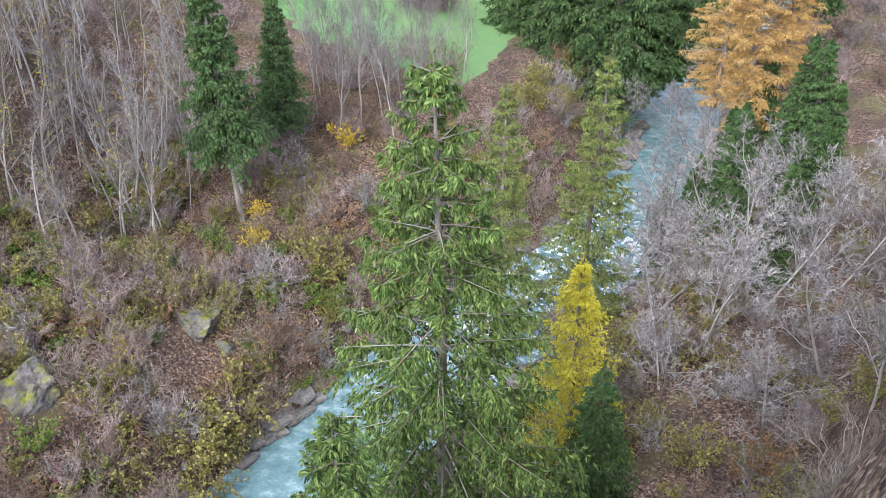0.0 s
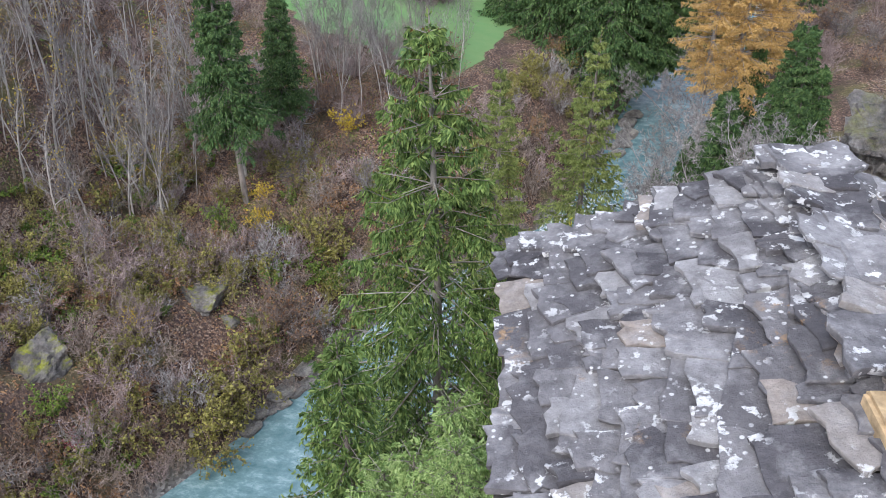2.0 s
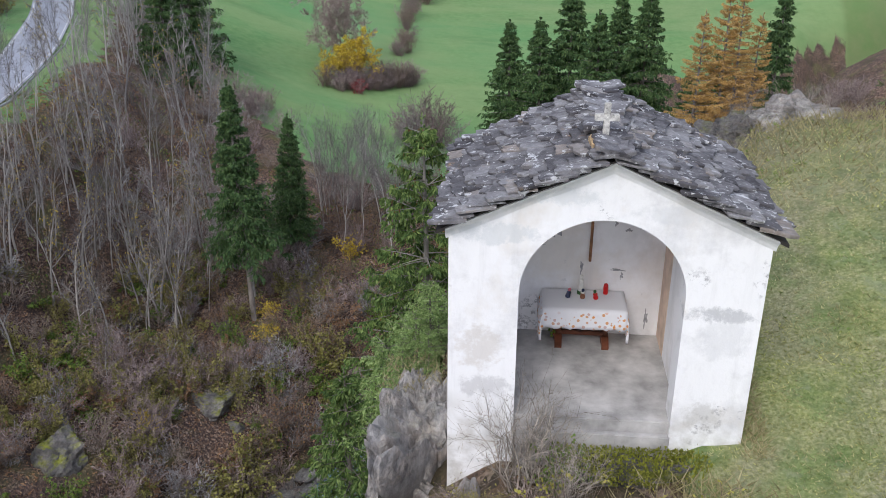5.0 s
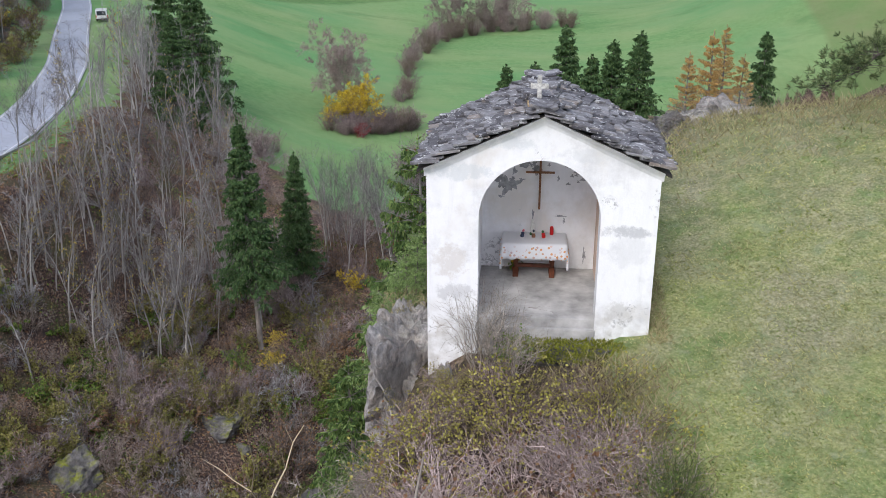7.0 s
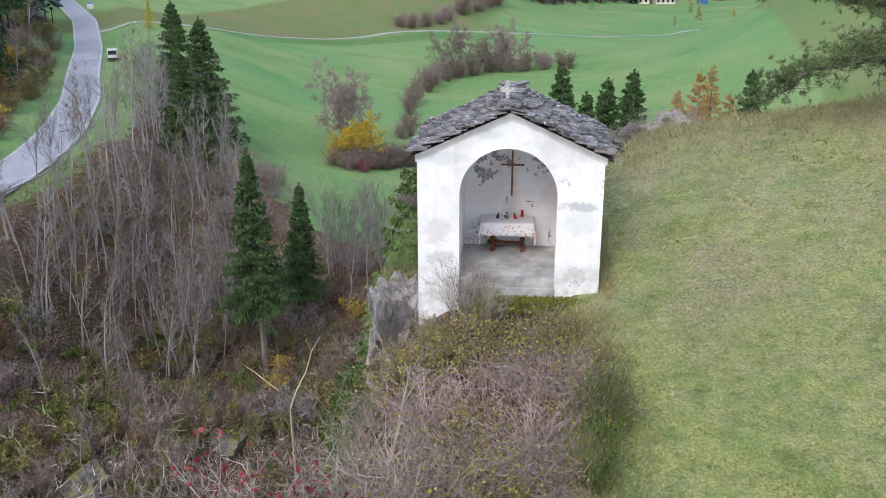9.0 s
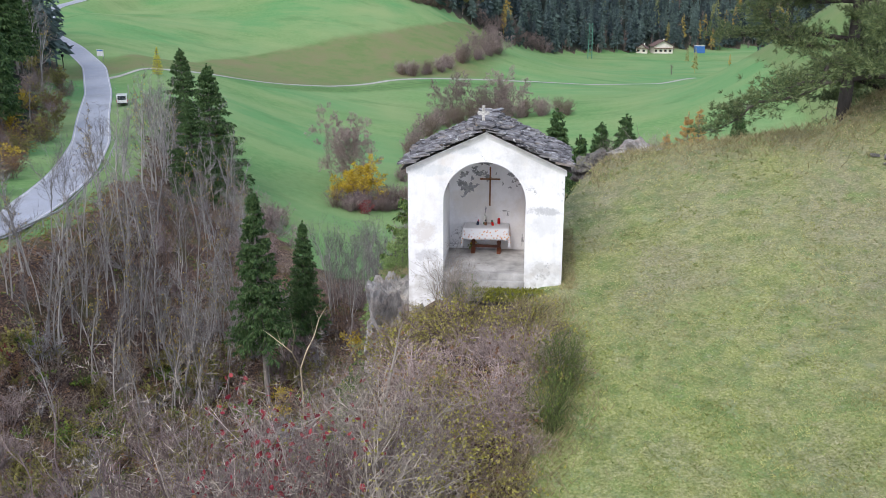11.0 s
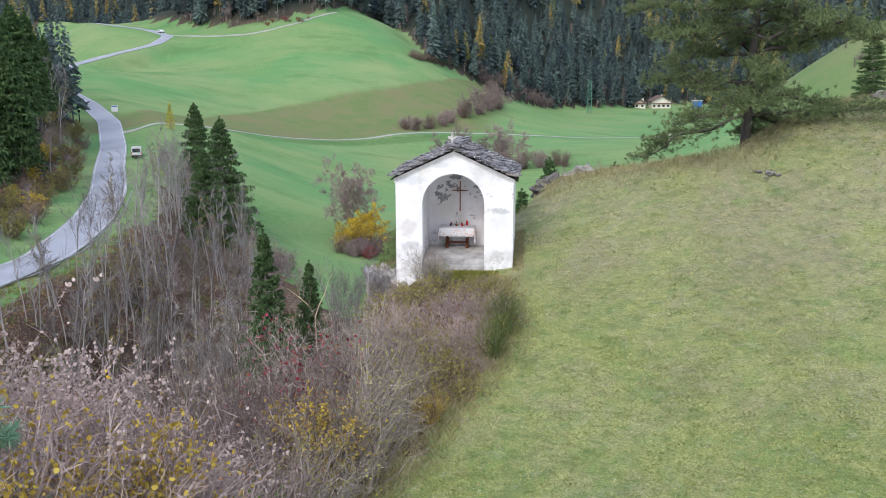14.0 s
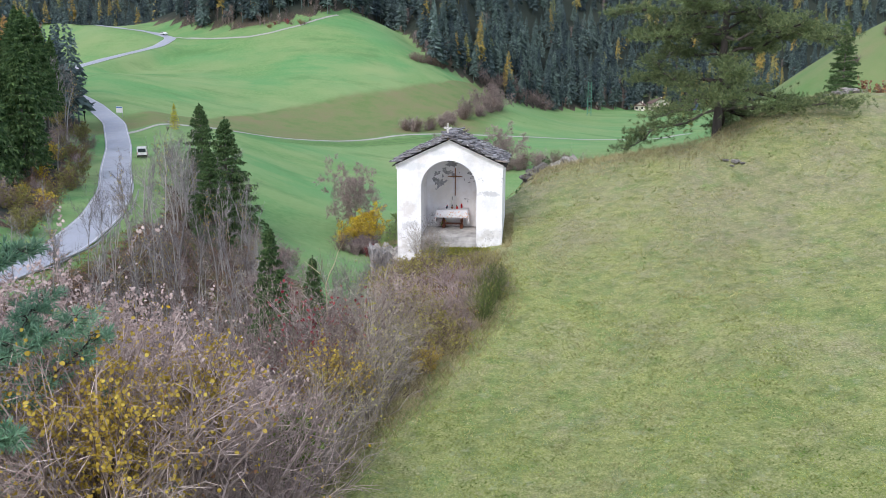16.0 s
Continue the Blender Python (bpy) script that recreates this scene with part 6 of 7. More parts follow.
# undergrowth inside the wood
for _ in range(20):
    y = gp.uniform(50, 100)
    x = wood_edge(y) - gp.uniform(-1, 20)
    if float(line_distance(np.array([x]), np.array([y]), ROAD)[0][0]) > 8:
        extra.append((SHRUB[gp.choices(["brown", "mauve", "grey", "rust"], [30, 40, 20, 8])[0]][0], pose_on(x, y, gp.uniform(1.0, 1.9))))
UNDER = {
    "tan": thicket_meshes(2.2, 2.8, 181, M["bark_tan"], stems=18, twig_n=16, fine=0.014),
    "grey": thicket_meshes(2.4, 2.6, 182, M["bark_grey"], stems=16, twig_n=14, fine=0.014),
    "mauve": thicket_meshes(2.2, 2.8, 183, M["bark_mauve"], stems=18, twig_n=16, fine=0.014),
    "rust": thicket_meshes(1.8, 2.4, 184, M["bark_tan"], stems=14, twig_n=10, leaf=M["leaf_rust"], leaf_n=500, leaf_size=0.11, fine=0.013),
    "olive": thicket_meshes(1.8, 2.4, 185, M["bark_tan"], stems=14, twig_n=8, leaf=M["leaf_olive"], leaf_n=900, leaf_size=0.12, fine=0.013),
    "green": thicket_meshes(1.0, 2.0, 186, M["bark_tan"], stems=12, twig_n=7, leaf=M["leaf_green"], leaf_n=700, leaf_size=0.12, fine=0.013),
    "yellow": thicket_meshes(1.4, 1.6, 187, M["bark_tan"], stems=12, twig_n=7, leaf=M["leaf_yellow"], leaf_n=500, leaf_size=0.11, fine=0.013),
}
made = 0
while made < 540:
    y = gp.uniform(28, 94)
    x = gp.uniform(-44, 8)
    river, _, bank = line_distance(np.array([x]), np.array([y]), RIVER)
    if bank[0] < 0 or river[0] < 5 or river[0] > (26 if y < 62 else 13):
        continue
    if -26 < x < -17.5 and 51 < y < 60 or math.hypot(x + 22.4, y - 43.6) < 2.4 or math.hypot(x + 29.4, y - 34.8) < 2.6:
        continue
    patch = float(rough(x, y, 7.0, 61))
    kinds = ["olive", "green", "green", "olive", "olive", "tan", "grey"] if patch > 0.02 else ["tan", "mauve", "grey", "tan", "olive", "rust", "green"]
    extra.append((UNDER[gp.choice(kinds)], pose_on(x, y, gp.uniform(0.65, 1.55), gp.uniform(-14, 14))))
    made += 1
for _ in range(150):
    x, y = gp.uniform(4, 26), gp.uniform(22, 66)
    river, _, bank = line_distance(np.array([x]), np.array([y]), RIVER)
    if bank[0] < 0 and river[0] > 5 and y > float(north_edge(x)) + 6:
        extra.append((UNDER[gp.choice(["tan", "mauve", "grey", "grey", "olive"])], pose_on(x, y, gp.uniform(0.6, 1.2), gp.uniform(-14, 14))))
for _ in range(46):
    y = gp.uniform(60, 96)
    x = wood_edge(y) + gp.uniform(-3, 7)
    extra.append((UNDER[gp.choice(["tan", "mauve", "mauve", "grey"])], pose_on(x, y, gp.uniform(1.2, 2.1))))
stuff_from("undergrowth", extra, "tangled brown undergrowth covering the far bank", "undergrowth")

# brambles and shrubs on the slope in front of the chapel, seen close
NEAR = {
    "bramble": (thicket_meshes(1.5, 2.2, 81, M["bark_pale"], stems=46, twig_n=14, arch=0.95, leaf=M["leaf_lime"], leaf_n=500, leaf_size=0.034, fine=0.0032, stem=1.5, twig_len=0.42), "tangled pale brambles with small olive leaves"),
    "hazel": (thicket_meshes(3.4, 3.2, 82, M["bark_rosy"], stems=56, twig_n=31, arch=0.5, leaf=M["leaf_yellow"], leaf_n=170, leaf_size=0.048, fine=0.0043, stem=1.5, twig_len=0.34), "tall bare hazel with scattered yellow leaves"),
    "clematis": (thicket_meshes(3.4, 3.0, 83, M["bark_rosy"], stems=44, twig_n=22, arch=0.6, leaf=M["fluff"], leaf_n=14000, leaf_size=0.042, fine=0.0043, stem=1.5), "tall shrub draped in pinkish old man's beard"),
    "twiggy": (thicket_meshes(2.4, 2.4, 84, M["bark_pale"], stems=34, twig_n=18, arch=0.4, fine=0.0043, stem=1.5, twig_len=0.38), "dry pale shrub without leaves"),
    "leafy": (thicket_meshes(1.3, 1.5, 85, M["bark_brown"], stems=36, twig_n=14, arch=0.6, leaf=M["leaf_gold"], leaf_n=3000, leaf_size=0.04, fine=0.0031, stem=1.5), "yellow-green leafy bramble bush"),
    "broom": (thicket_meshes(1.5, 1.6, 86, M["bark_olive"], stems=40, twig_n=14, arch=0.05, leaf=M["leaf_green"], leaf_n=700, leaf_size=0.035, fine=0.0037, stem=1.5, twig_len=0.3), "upright dark green broom bush"),
    "rosehip": (thicket_meshes(1.5, 1.5, 87, M["bark_rosy"], stems=30, twig_n=16, arch=0.7, leaf=M["leaf_red"], leaf_n=600, leaf_size=0.045, fine=0.0028, stem=1.5), "low shrub with crimson leaves"),
    "yellowleaf": (thicket_meshes(2.4, 2.6, 88, M["bark_rosy"], stems=48, twig_n=24, arch=0.7, leaf=M["leaf_gold"], leaf_n=1200, leaf_size=0.046, fine=0.0041, stem=1.5), "shrub with rounded yellow leaves"),
    "orangeleaf": (thicket_meshes(2.4, 2.4, 90, M["bark_rosy"], stems=44, twig_n=22, arch=0.6, leaf=M["leaf_rust"], leaf_n=260, leaf_size=0.05, fine=0.0045, stem=1.5), "bare shrub with a few orange leaves"),
    "thorn": (thicket_meshes(3.4, 3.2, 194, M["bark_hedge"], stems=50, twig_n=24, arch=0.5, leaf=M["leaf_rust"], leaf_n=200, leaf_size=0.05, fine=0.0034, stem=1.5, twig_len=0.34), "tall dark thorn shrub with a few rusty leaves"),
    "tangle": (thicket_meshes(0.6, 1.9, 191, M["bark_rosy"], stems=44, twig_n=7, arch=0.95, leaf=M["leaf_lime"], leaf_n=200, leaf_size=0.034, fine=0.0034, stem=1.5, twig_len=0.5), "low tangle of pale bramble canes"),
    "tangle_leafy": (thicket_meshes(0.55, 1.6, 192, M["bark_brown"], stems=36, twig_n=7, arch=0.9, leaf=M["leaf_lime"], leaf_n=850, leaf_size=0.036, fine=0.0034, stem=1.5, twig_len=0.45), "low tangle of brambles with yellow-green leaves"),
    "tangle_mauve": (thicket_meshes(0.6, 1.6, 193, M["bark_rosy"], stems=44, twig_n=10, arch=0.6, leaf=M["leaf_rust"], leaf_n=90, leaf_size=0.05, fine=0.0034, stem=1.5, twig_len=0.45), "low tangle of bare mauve stems"),
    "canes": (bare_meshes(2.6, 195, M["bark_pale"], levels=3, kids=3, twig_n=3, spread=0.95, crown=0.12, stems=6, thick=0.009, fine=0.0018), "pale crooked branches arching out of the brambles"),
    "green": (thicket_meshes(0.8, 0.9, 89, M["bark_brown"], stems=22, twig_n=12, arch=0.7, leaf=M["leaf_green"], leaf_n=900, leaf_size=0.05, fine=0.0025, stem=1.5), "low bramble with fresh green leaves"),
}


def near_bush(kind, x, y, s=1.0, **more):
    meshes, label = NEAR[kind]
    put_plant("bush", meshes, x, y, s, label, "bush", "bushes on the slope", **more)


def bush_top(x, y):
    """How high the scrub reaches over the slope in front of the chapel."""
    front = float(np.interp(y, [-17, -15.5, -13.6, -11, -8, -5, -2.5, -0.5], [1.9, 1.5, -0.4, -0.8, -0.1, 0.0, 0.0, 0.05]))
    back = float(np.interp(y, [-17, -15, -13, -11.5, -8, -4.6, -1.5], [1.8, 2.0, 1.5, 0.0, -1.0, -0.9, -2.6]))
    t = max(0.0, min(1.0, (-2.6 - x) / 2.5))
    return front + (back - front) * t


TALL = {"bramble": 1.5, "hazel": 3.4, "clematis": 3.4, "twiggy": 2.4, "leafy": 1.3, "broom": 1.5, "rosehip": 1.5, "yellowleaf": 2.4, "green": 0.8, "orangeleaf": 2.4, "thorn": 3.4, "tangle": 0.6, "tangle_leafy": 0.55, "tangle_mauve": 0.6, "canes": 2.3}


def scrub(kind, x, y, top=None, low=0.35, high=1.45):
    top = bush_top(x, y) if top is None else top
    s = max(low, min(high, (top - ground_at(x, y)) / (0.85 * TALL[kind])))
    near_bush(kind, x, y, s, z=top - 0.85 * TALL[kind] * s, sink=0)


# low tangle right in front of the chapel
for k in range(74):
    y = gp.uniform(-6.4, -0.7)
    x = gp.uniform(-1.7 if y > -5.2 else -2.1, float(np.interp(y, GRASS_EDGE_Y, GRASS_EDGE_X)) - 0.1)
    kind = gp.choices(["tangle", "tangle_leafy", "tangle_mauve"], [8, 6, 5])[0]
    if y > -1.0 and x > -0.5:
        continue
    scrub(kind, x, y, ground_at(x, y) + gp.uniform(0.3, 0.62) * (0.4 if y > -1.4 else 1), low=0.4, high=1.2)
for kind, x, y, top in (("twiggy", -0.8, -0.4, 0.75), ("green", -0.35, -0.5, 0.12), ("twiggy", -0.35, -0.7, 0.45), ("broom", 1.5, -3.9, 0.15), ("broom", 1.35, -4.7, -0.1), ("broom", 1.6, -3.3, 0.08),
                        ("rosehip", -2.4, -6.8, -0.5), ("rosehip", -2.9, -6.2, -0.5), ("leafy", 0.2, -7.3, -1.0), ("bramble", -0.5, -6.6, -0.6), ("bramble", -0.3, -7.8, -1.2), ("canes", -3.2, -6.8, 0.3), ("canes", -2.5, -7.2, 0.5), ("canes", -3.5, -7.6, 0.2), ("canes", -1.9, -6.9, 0.3)):
    scrub(kind, x, y, top, low=0.25, high=2.2)
# taller scrub down the slope
for kind, x, y in (
        ("bramble", -1.3, -5.6), ("hazel", -1.4, -6.6), ("hazel", -3.5, -7.0), ("bramble", -1.2, -8.4), ("hazel", -2.3, -8.4), ("bramble", -0.9, -9.4),
        ("hazel", -3.6, -9.2), ("bramble", -1.6, -10.4), ("hazel", -2.7, -10.6), ("hazel", -4.6, -8.2), ("hazel", -4.4, -11.2), ("hazel", -2.2, -12.2), ("bramble", -1.5, -11.8), ("hazel", -3.3, -12.6),
        ("clematis", -4.6, -13.0), ("hazel", -2.6, -13.8), ("hazel", -3.6, -14.2), ("clematis", -4.4, -14.9), ("yellowleaf", -3.3, -15.3), ("clematis", -5.6, -13.8), ("clematis", -5.3, -16.0), ("yellowleaf", -3.9, -16.6), ("yellowleaf", -3.0, -16.9),
        ("orangeleaf", -2.9, -9.6), ("orangeleaf", -2.0, -10.9), ("green", -1.5, -13.2), ("leafy", -1.7, -9.6), ("leafy", -2.3, -15.4), ("orangeleaf", -3.2, -11.4), ("leafy", -2.6, -17.6), ("hazel", -5.8, -9.8), ("hazel", -6.4, -11.6), ("clematis", -6.8, -14.6), ("clematis", -6.4, -17.0), ("hazel", -6.0, -7.2), ("hazel", -2.0, -14.8), ("clematis", -3.4, -13.4), ("clematis", -4.2, -15.8), ("orangeleaf", -2.3, -16.2), ("yellowleaf", -2.9, -17.6)):
    if kind == "hazel" and y > -12.4:
        kind = "thorn"
    scrub(kind, x, y, low=0.5)
for k in range(34):
    x, y = gp.uniform(2.0, 9), gp.uniform(7.5, 18)
    if y > float(north_edge(x)) + 1.0:
        near_bush(gp.choice(("twiggy", "bramble", "twiggy")), x, y, gp.uniform(0.6, 0.9))
for kind, x, y, s, top in (("twiggy", -2.2, -0.9, 0.6, -1.5), ("twiggy", -2.5, -0.3, 0.6, -2.2), ("bramble", -1.9, -1.9, 0.8, -0.8), ("twiggy", -2.1, -2.4, 0.7, -0.9), ("bramble", -1.6, -1.1, 0.6, -0.75)):
    near_bush(kind, x, y, s, z=top - {"twiggy": 2.4, "bramble": 1.5}[kind] * s)
for x, y in ((26, 80), (28, 84), (30, 88), (25, 86), (32, 84), (29, 92), (34, 90), (24, 78), (27, 90), (31, 80), (35, 86), (33, 94)):
    shrub(gp.choice(("grey", "mauve", "brown")), x, y, gp.uniform(1.4, 2.2), "shrubs beyond the crest")
snag = Growth()
snag.tube([(-2.72, -5.0, -3.2), (-2.74, -4.9, -1.6), (-2.78, -4.85, -0.6), (-2.81, -4.8, -0.08)], [0.025, 0.021, 0.017, 0.014], 6)
snag.tube([(-2.81, -4.8, -0.1), (-2.68, -4.85, 0.25), (-2.55, -4.8, 0.51), (-2.46, -4.75, 0.82), (-2.31, -4.8, 1.08)], [0.013, 0.011, 0.009, 0.006, 0.003], 5)
snag.tube([(-2.81, -4.8, -0.12), (-2.94, -4.85, 0.22), (-2.9, -4.8, 0.5), (-2.97, -4.75, 0.94)], [0.012, 0.009, 0.006, 0.002], 5)
snag.tube([(-2.94, -4.85, 0.22), (-3.12, -4.9, 0.4), (-3.28, -4.85, 0.5), (-3.46, -4.9, 0.66)], [0.008, 0.006, 0.005, 0.001], 5)
snag.twigs([(-2.55, -4.8, 0.5), (-2.46, -4.75, 0.8), (-3.12, -4.9, 0.4), (-2.9, -4.8, 0.5), (-2.68, -4.85, 0.25)],
           [(-2.58, -4.9, 0.98), (-2.55, -4.8, 1.12), (-3.18, -5.0, 0.8), (-2.8, -4.9, 0.86), (-2.4, -5.0, 0.3)], 0.006)
plant("dead_tree", [snag.mesh("trunk", M["bark_dead"], True)], pose(-0.2, 0.65, -0.3), "forked pale yellowish dead tree among the brambles")

lean = Growth()
lean.tube([(-1.75, -5.3, -2.6), (-1.6, -4.9, -1.6), (-1.42, -4.4, -0.6), (-1.25, -4.0, 0.35)], [0.036, 0.033, 0.027, 0.012], 6)
lean.twigs([(-1.5, -4.6, -1.0), (-1.35, -4.2, -0.2)], [(-1.9, -4.4, -0.2), (-1.0, -4.1, 0.4)], 0.018)
plant("dead_tree", [lean.mesh("trunk", M["bark_pale"], True)], Matrix.Identity(4), "pale dead tree leaning out of the brambles")

# ---- rocks ----
ROCKS = [rock_mesh(90 + k, M["rock"], cuts=5, jag=0.75) for k in range(3)]
BOULDERS = [rock_mesh(95 + k, M["boulder"], cuts=3, flatten=0.6) for k in range(3)]


def rock(me, x, y, z, sx, sy, sz, turn, label, group=""):
    ob = new("rock", me)
    ob.matrix_basis = Matrix.Translation((x, y, z)) @ Matrix.Rotation(radians(turn), 4, "Z") @ Matrix.Diagonal((sx, sy, sz, 1))
    tagged(ob, label, "rock", group)


cliff = new("rock", rock_mesh(97, M["rock_buff"], cuts=6, flatten=1.0, jag=0.9, stretch=2.4))
fit_box(cliff, -3.05, -0.6, -1.0, 4.0, -5.2, -0.02)
tagged(cliff, "grey and buff cliff that carries the chapel", "rock")
cliff = new("rock", rock_mesh(98, M["rock_buff"], cuts=6, flatten=1.0, jag=0.9, stretch=2.0))
fit_box(cliff, -2.5, -0.3, -1.8, 0.9, -4.2, -0.38)
tagged(cliff, "pale grey rock step below the chapel corner", "rock")
cliff = new("rock", rock_mesh(99, M["rock_buff"], cuts=5, flatten=1.0, jag=0.8, stretch=1.5))
fit_box(cliff, -2.9, -1.4, 0.2, 2.5, -3.4, -0.28)
tagged(cliff, "grassy pale rock shoulder beside the chapel wall", "rock")
crag = new("rock", rock_mesh(131, M["rock"], cuts=5, flatten=1.0, jag=1.0))
fit_box(crag, 2.0, 3.3, 6.5, 8.3, 0.2, 1.8)
tagged(crag, "dark layered crag behind the chapel", "rock", "outcrops on the crest")
crag = new("rock", rock_mesh(133, M["rock_buff"], cuts=5, flatten=1.0, jag=1.0))
fit_box(crag, 2.8, 4.9, 6.9, 8.8, 0.4, 2.0)
tagged(crag, "pale buff crag grown over with grass behind the chapel", "rock", "outcrops on the crest")
BUFF = [rock_mesh(120 + k, M["rock_buff"], cuts=4, jag=0.8) for k in range(2)]
for x, y, s, t in ((14.5, 8.8, 0.5, 20), (14.0, 8.4, 0.3, 70), (14.9, 9.2, 0.35, 130), (13.6, 8.3, 0.2, 10), (9.3, 3.2, 0.22, 40), (9.0, 3.4, 0.14, 90), (9.5, 3.05, 0.12, 10), (9.15, 3.0, 0.1, 60)):
    rock(BUFF[int(t) % 2 if t != 30 else 1], x, y, ground_at(x, y) + 0.1 * s, s, s * 0.8, s * 0.7, t, "weathered buff stones in the grass", "stones in the pasture")
rock(ROCKS[0], 14.2, 10.2, 3.9, 0.9, 0.6, 0.5, 10, "weathered stones on the grassy knoll", "outcrops on the crest")
MOSSY = [rock_mesh(110 + k, M["rock_mossy"], cuts=5, jag=0.4) for k in range(2)]
rock(MOSSY[0], -22.9, 45.6, -31.6, 2.3, 1.9, 1.9, 30, "grey mossy rock face showing on the far bank", "outcrops on the far bank")
rock(MOSSY[1], -30.3, 36.8, -30.6, 2.8, 2.6, 3.4, 80, "mossy grey cliff on the far bank", "outcrops on the far bank")
rock(MOSSY[0], -31.9, 39.4, -29.6, 2.0, 1.7, 1.9, 150, "mossy grey cliff on the far bank", "outcrops on the far bank")
rock(MOSSY[1], -21.2, 44.4, -33.2, 1.2, 1.1, 1.2, 200, "mossy grey cliff on the far bank", "outcrops on the far bank")
for k in range(46):
    ln = lengths(RIVER)
    s = gp.uniform(30, 130) if k > 25 else gp.uniform(44, 56)
    px, py = float(np.interp(s, ln, [p[0] for p in RIVER])), float(np.interp(s, ln, [p[1] for p in RIVER]))
    off = gp.choice((-1, 1)) * gp.uniform(4.6, 8.5)
    sz = gp.uniform(0.25, 0.8) * (1.5 if k % 9 == 0 else 1)
    bx, by = px - off * 0.75, py + off * 0.66
    rock(BOULDERS[k % 3], bx, by, max(ground_at(bx, by), -37.2) + 0.2 * sz, sz, sz * gp.uniform(0.7, 1.1), sz, gp.uniform(0, 360), "pale grey boulder at the river's edge", "river boulders")


for x, y, s in ((-17.0, 41.2, 0.7), (-16.4, 42.4, 0.9), (-15.6, 43.4, 0.6), (-16.9, 42.9, 0.5), (-15.2, 44.6, 0.7), (-17.6, 40.3, 0.5), (-18.3, 39.8, 0.8), (-16.2, 44.0, 1.1), (-17.2, 41.9, 1.0), (-15.9, 43.1, 0.8), (-18.6, 38.6, 0.9), (9.4, 84, 1.3), (8.9, 81.5, 1.1), (9.7, 86.5, 1.2), (8.2, 79.4, 0.9), (10.6, 88.5, 1.1), (8.3, 83, 0.8), (7.6, 81, 0.7)):
    rock(BOULDERS[int(10 * s) % 3], x, y, max(ground_at(x, y), -37.1) + 0.12 * s, s * 1.2, s, s * 0.6, 40 * s, "pale grey slab at the river's edge", "river boulders")

# ---- grass ----
def build_grass():
    g = np.random.default_rng(12)
    n = 110000
    # denser towards the open slope that is seen from close by
    x = np.concatenate([g.uniform(-1.5, 14, n), g.uniform(-1.5, 9, n)])
    y = np.concatenate([g.uniform(-19, 12, n), g.uniform(-19, 2, n)])
    ok = (x > np.interp(y, GRASS_EDGE_Y, GRASS_EDGE_X) - 0.3) & (y < north_edge(x) + 0.2) & ~((np.abs(x) < 1.7) & (y > -0.05) & (y < 2.6))
    x, y = x[ok], y[ok]
    m = len(x)
    clump = rough(x, y, 0.34, 51) + 0.7 * rough(x, y, 1.6, 52)
    p = np.stack([x, y, height(x, y) - 0.012], 1)
    a = g.uniform(0, 6.28, m)
    tall = (0.03 + 0.035 * g.random(m)) * (1 + 0.4 * np.clip(clump, -0.6, 1.2))
    d = np.stack([np.cos(a) * 0.9, np.sin(a) * 0.9, 0.75 + 0 * a], 1) * tall[:, None]
    gr = Growth()
    gr.spikes(p, p + d, 0.007 + 0.009 * g.random(m), g)
    tagged(new("pasture_grass", gr.mesh("pasture_grass", M["grass"])), "short green pasture grass on the hill", "grass", kind="stuff")
    # tussocks of longer blades, in drifts
    k = 4200
    x, y = g.uniform(-1.5, 14, k), g.uniform(-19, 12, k)
    ok = (x > np.interp(y, GRASS_EDGE_Y, GRASS_EDGE_X) + 0.1) & (y < north_edge(x)) & ~((np.abs(x) < 1.8) & (y > -0.1) & (y < 2.6)) & (rough(x, y, 1.3, 53) > -0.2)
    x, y = np.repeat(x[ok], 9), np.repeat(y[ok], 9)
    x, y = x + g.normal(size=len(x)) * 0.035, y + g.normal(size=len(x)) * 0.035
    p = np.stack([x, y, height(x, y) - 0.012], 1)
    a = g.uniform(0, 6.28, len(x))
    ln = g.uniform(0.045, 0.095, len(x))
    tf = Growth()
    tf.spikes(p, p + np.stack([np.cos(a) * 0.8, np.sin(a) * 0.8, 0.6 + 0 * a], 1) * ln[:, None], 0.008 + 0.006 * g.random(len(x)), g)
    tagged(new("tussock_grass", tf.mesh("tussock_grass", M["tussock"])), "darker tussocks of longer grass in the pasture", "grass", kind="stuff")
    # longer straw along the edge of the bushes, round the chapel and on the crest
    n = 26000
    t = g.uniform(-16, -0.5, n)
    x = np.interp(t, GRASS_EDGE_Y, GRASS_EDGE_X) + g.normal(size=n) * 0.4 - 0.1
    y = t
    k = n // 4
    x[:k // 3], y[:k // 3] = g.uniform(1.66, 1.95, k // 3), g.uniform(-0.25, 2.6, k // 3)
    x[k // 3:k], y[k // 3:k] = g.uniform(0.9, 13, k - k // 3), g.uniform(-14, 9, k - k // 3)
    h = k // 12
    x[:h], y[:h] = g.uniform(-2.7, -1.68, h), g.uniform(1.3, 2.5, h)
    x[k:2 * k] = g.uniform(2.5, 16, k)
    y[k:2 * k] = north_edge(x[k:2 * k]) + g.normal(size=k) * 0.9 - 0.8
    z = np.where(x < -1.6, np.where((y > 0.3) & (y < 3.5), -0.3 + 0.3 * (x + 1.8), height(x, y)), height(x, y))
    p = np.stack([x, y, z - 0.02], 1)
    a = g.uniform(0, 6.28, n)
    ln = g.uniform(0.1, 0.34, n)
    ln[k // 3:k] *= 0.4
    ln[:k // 3] *= 0.55
    ln[:h] *= 0.6
    d = np.stack([np.cos(a) * 0.6, np.sin(a) * 0.6, 0.75 + 0 * a], 1) * ln[:, None]
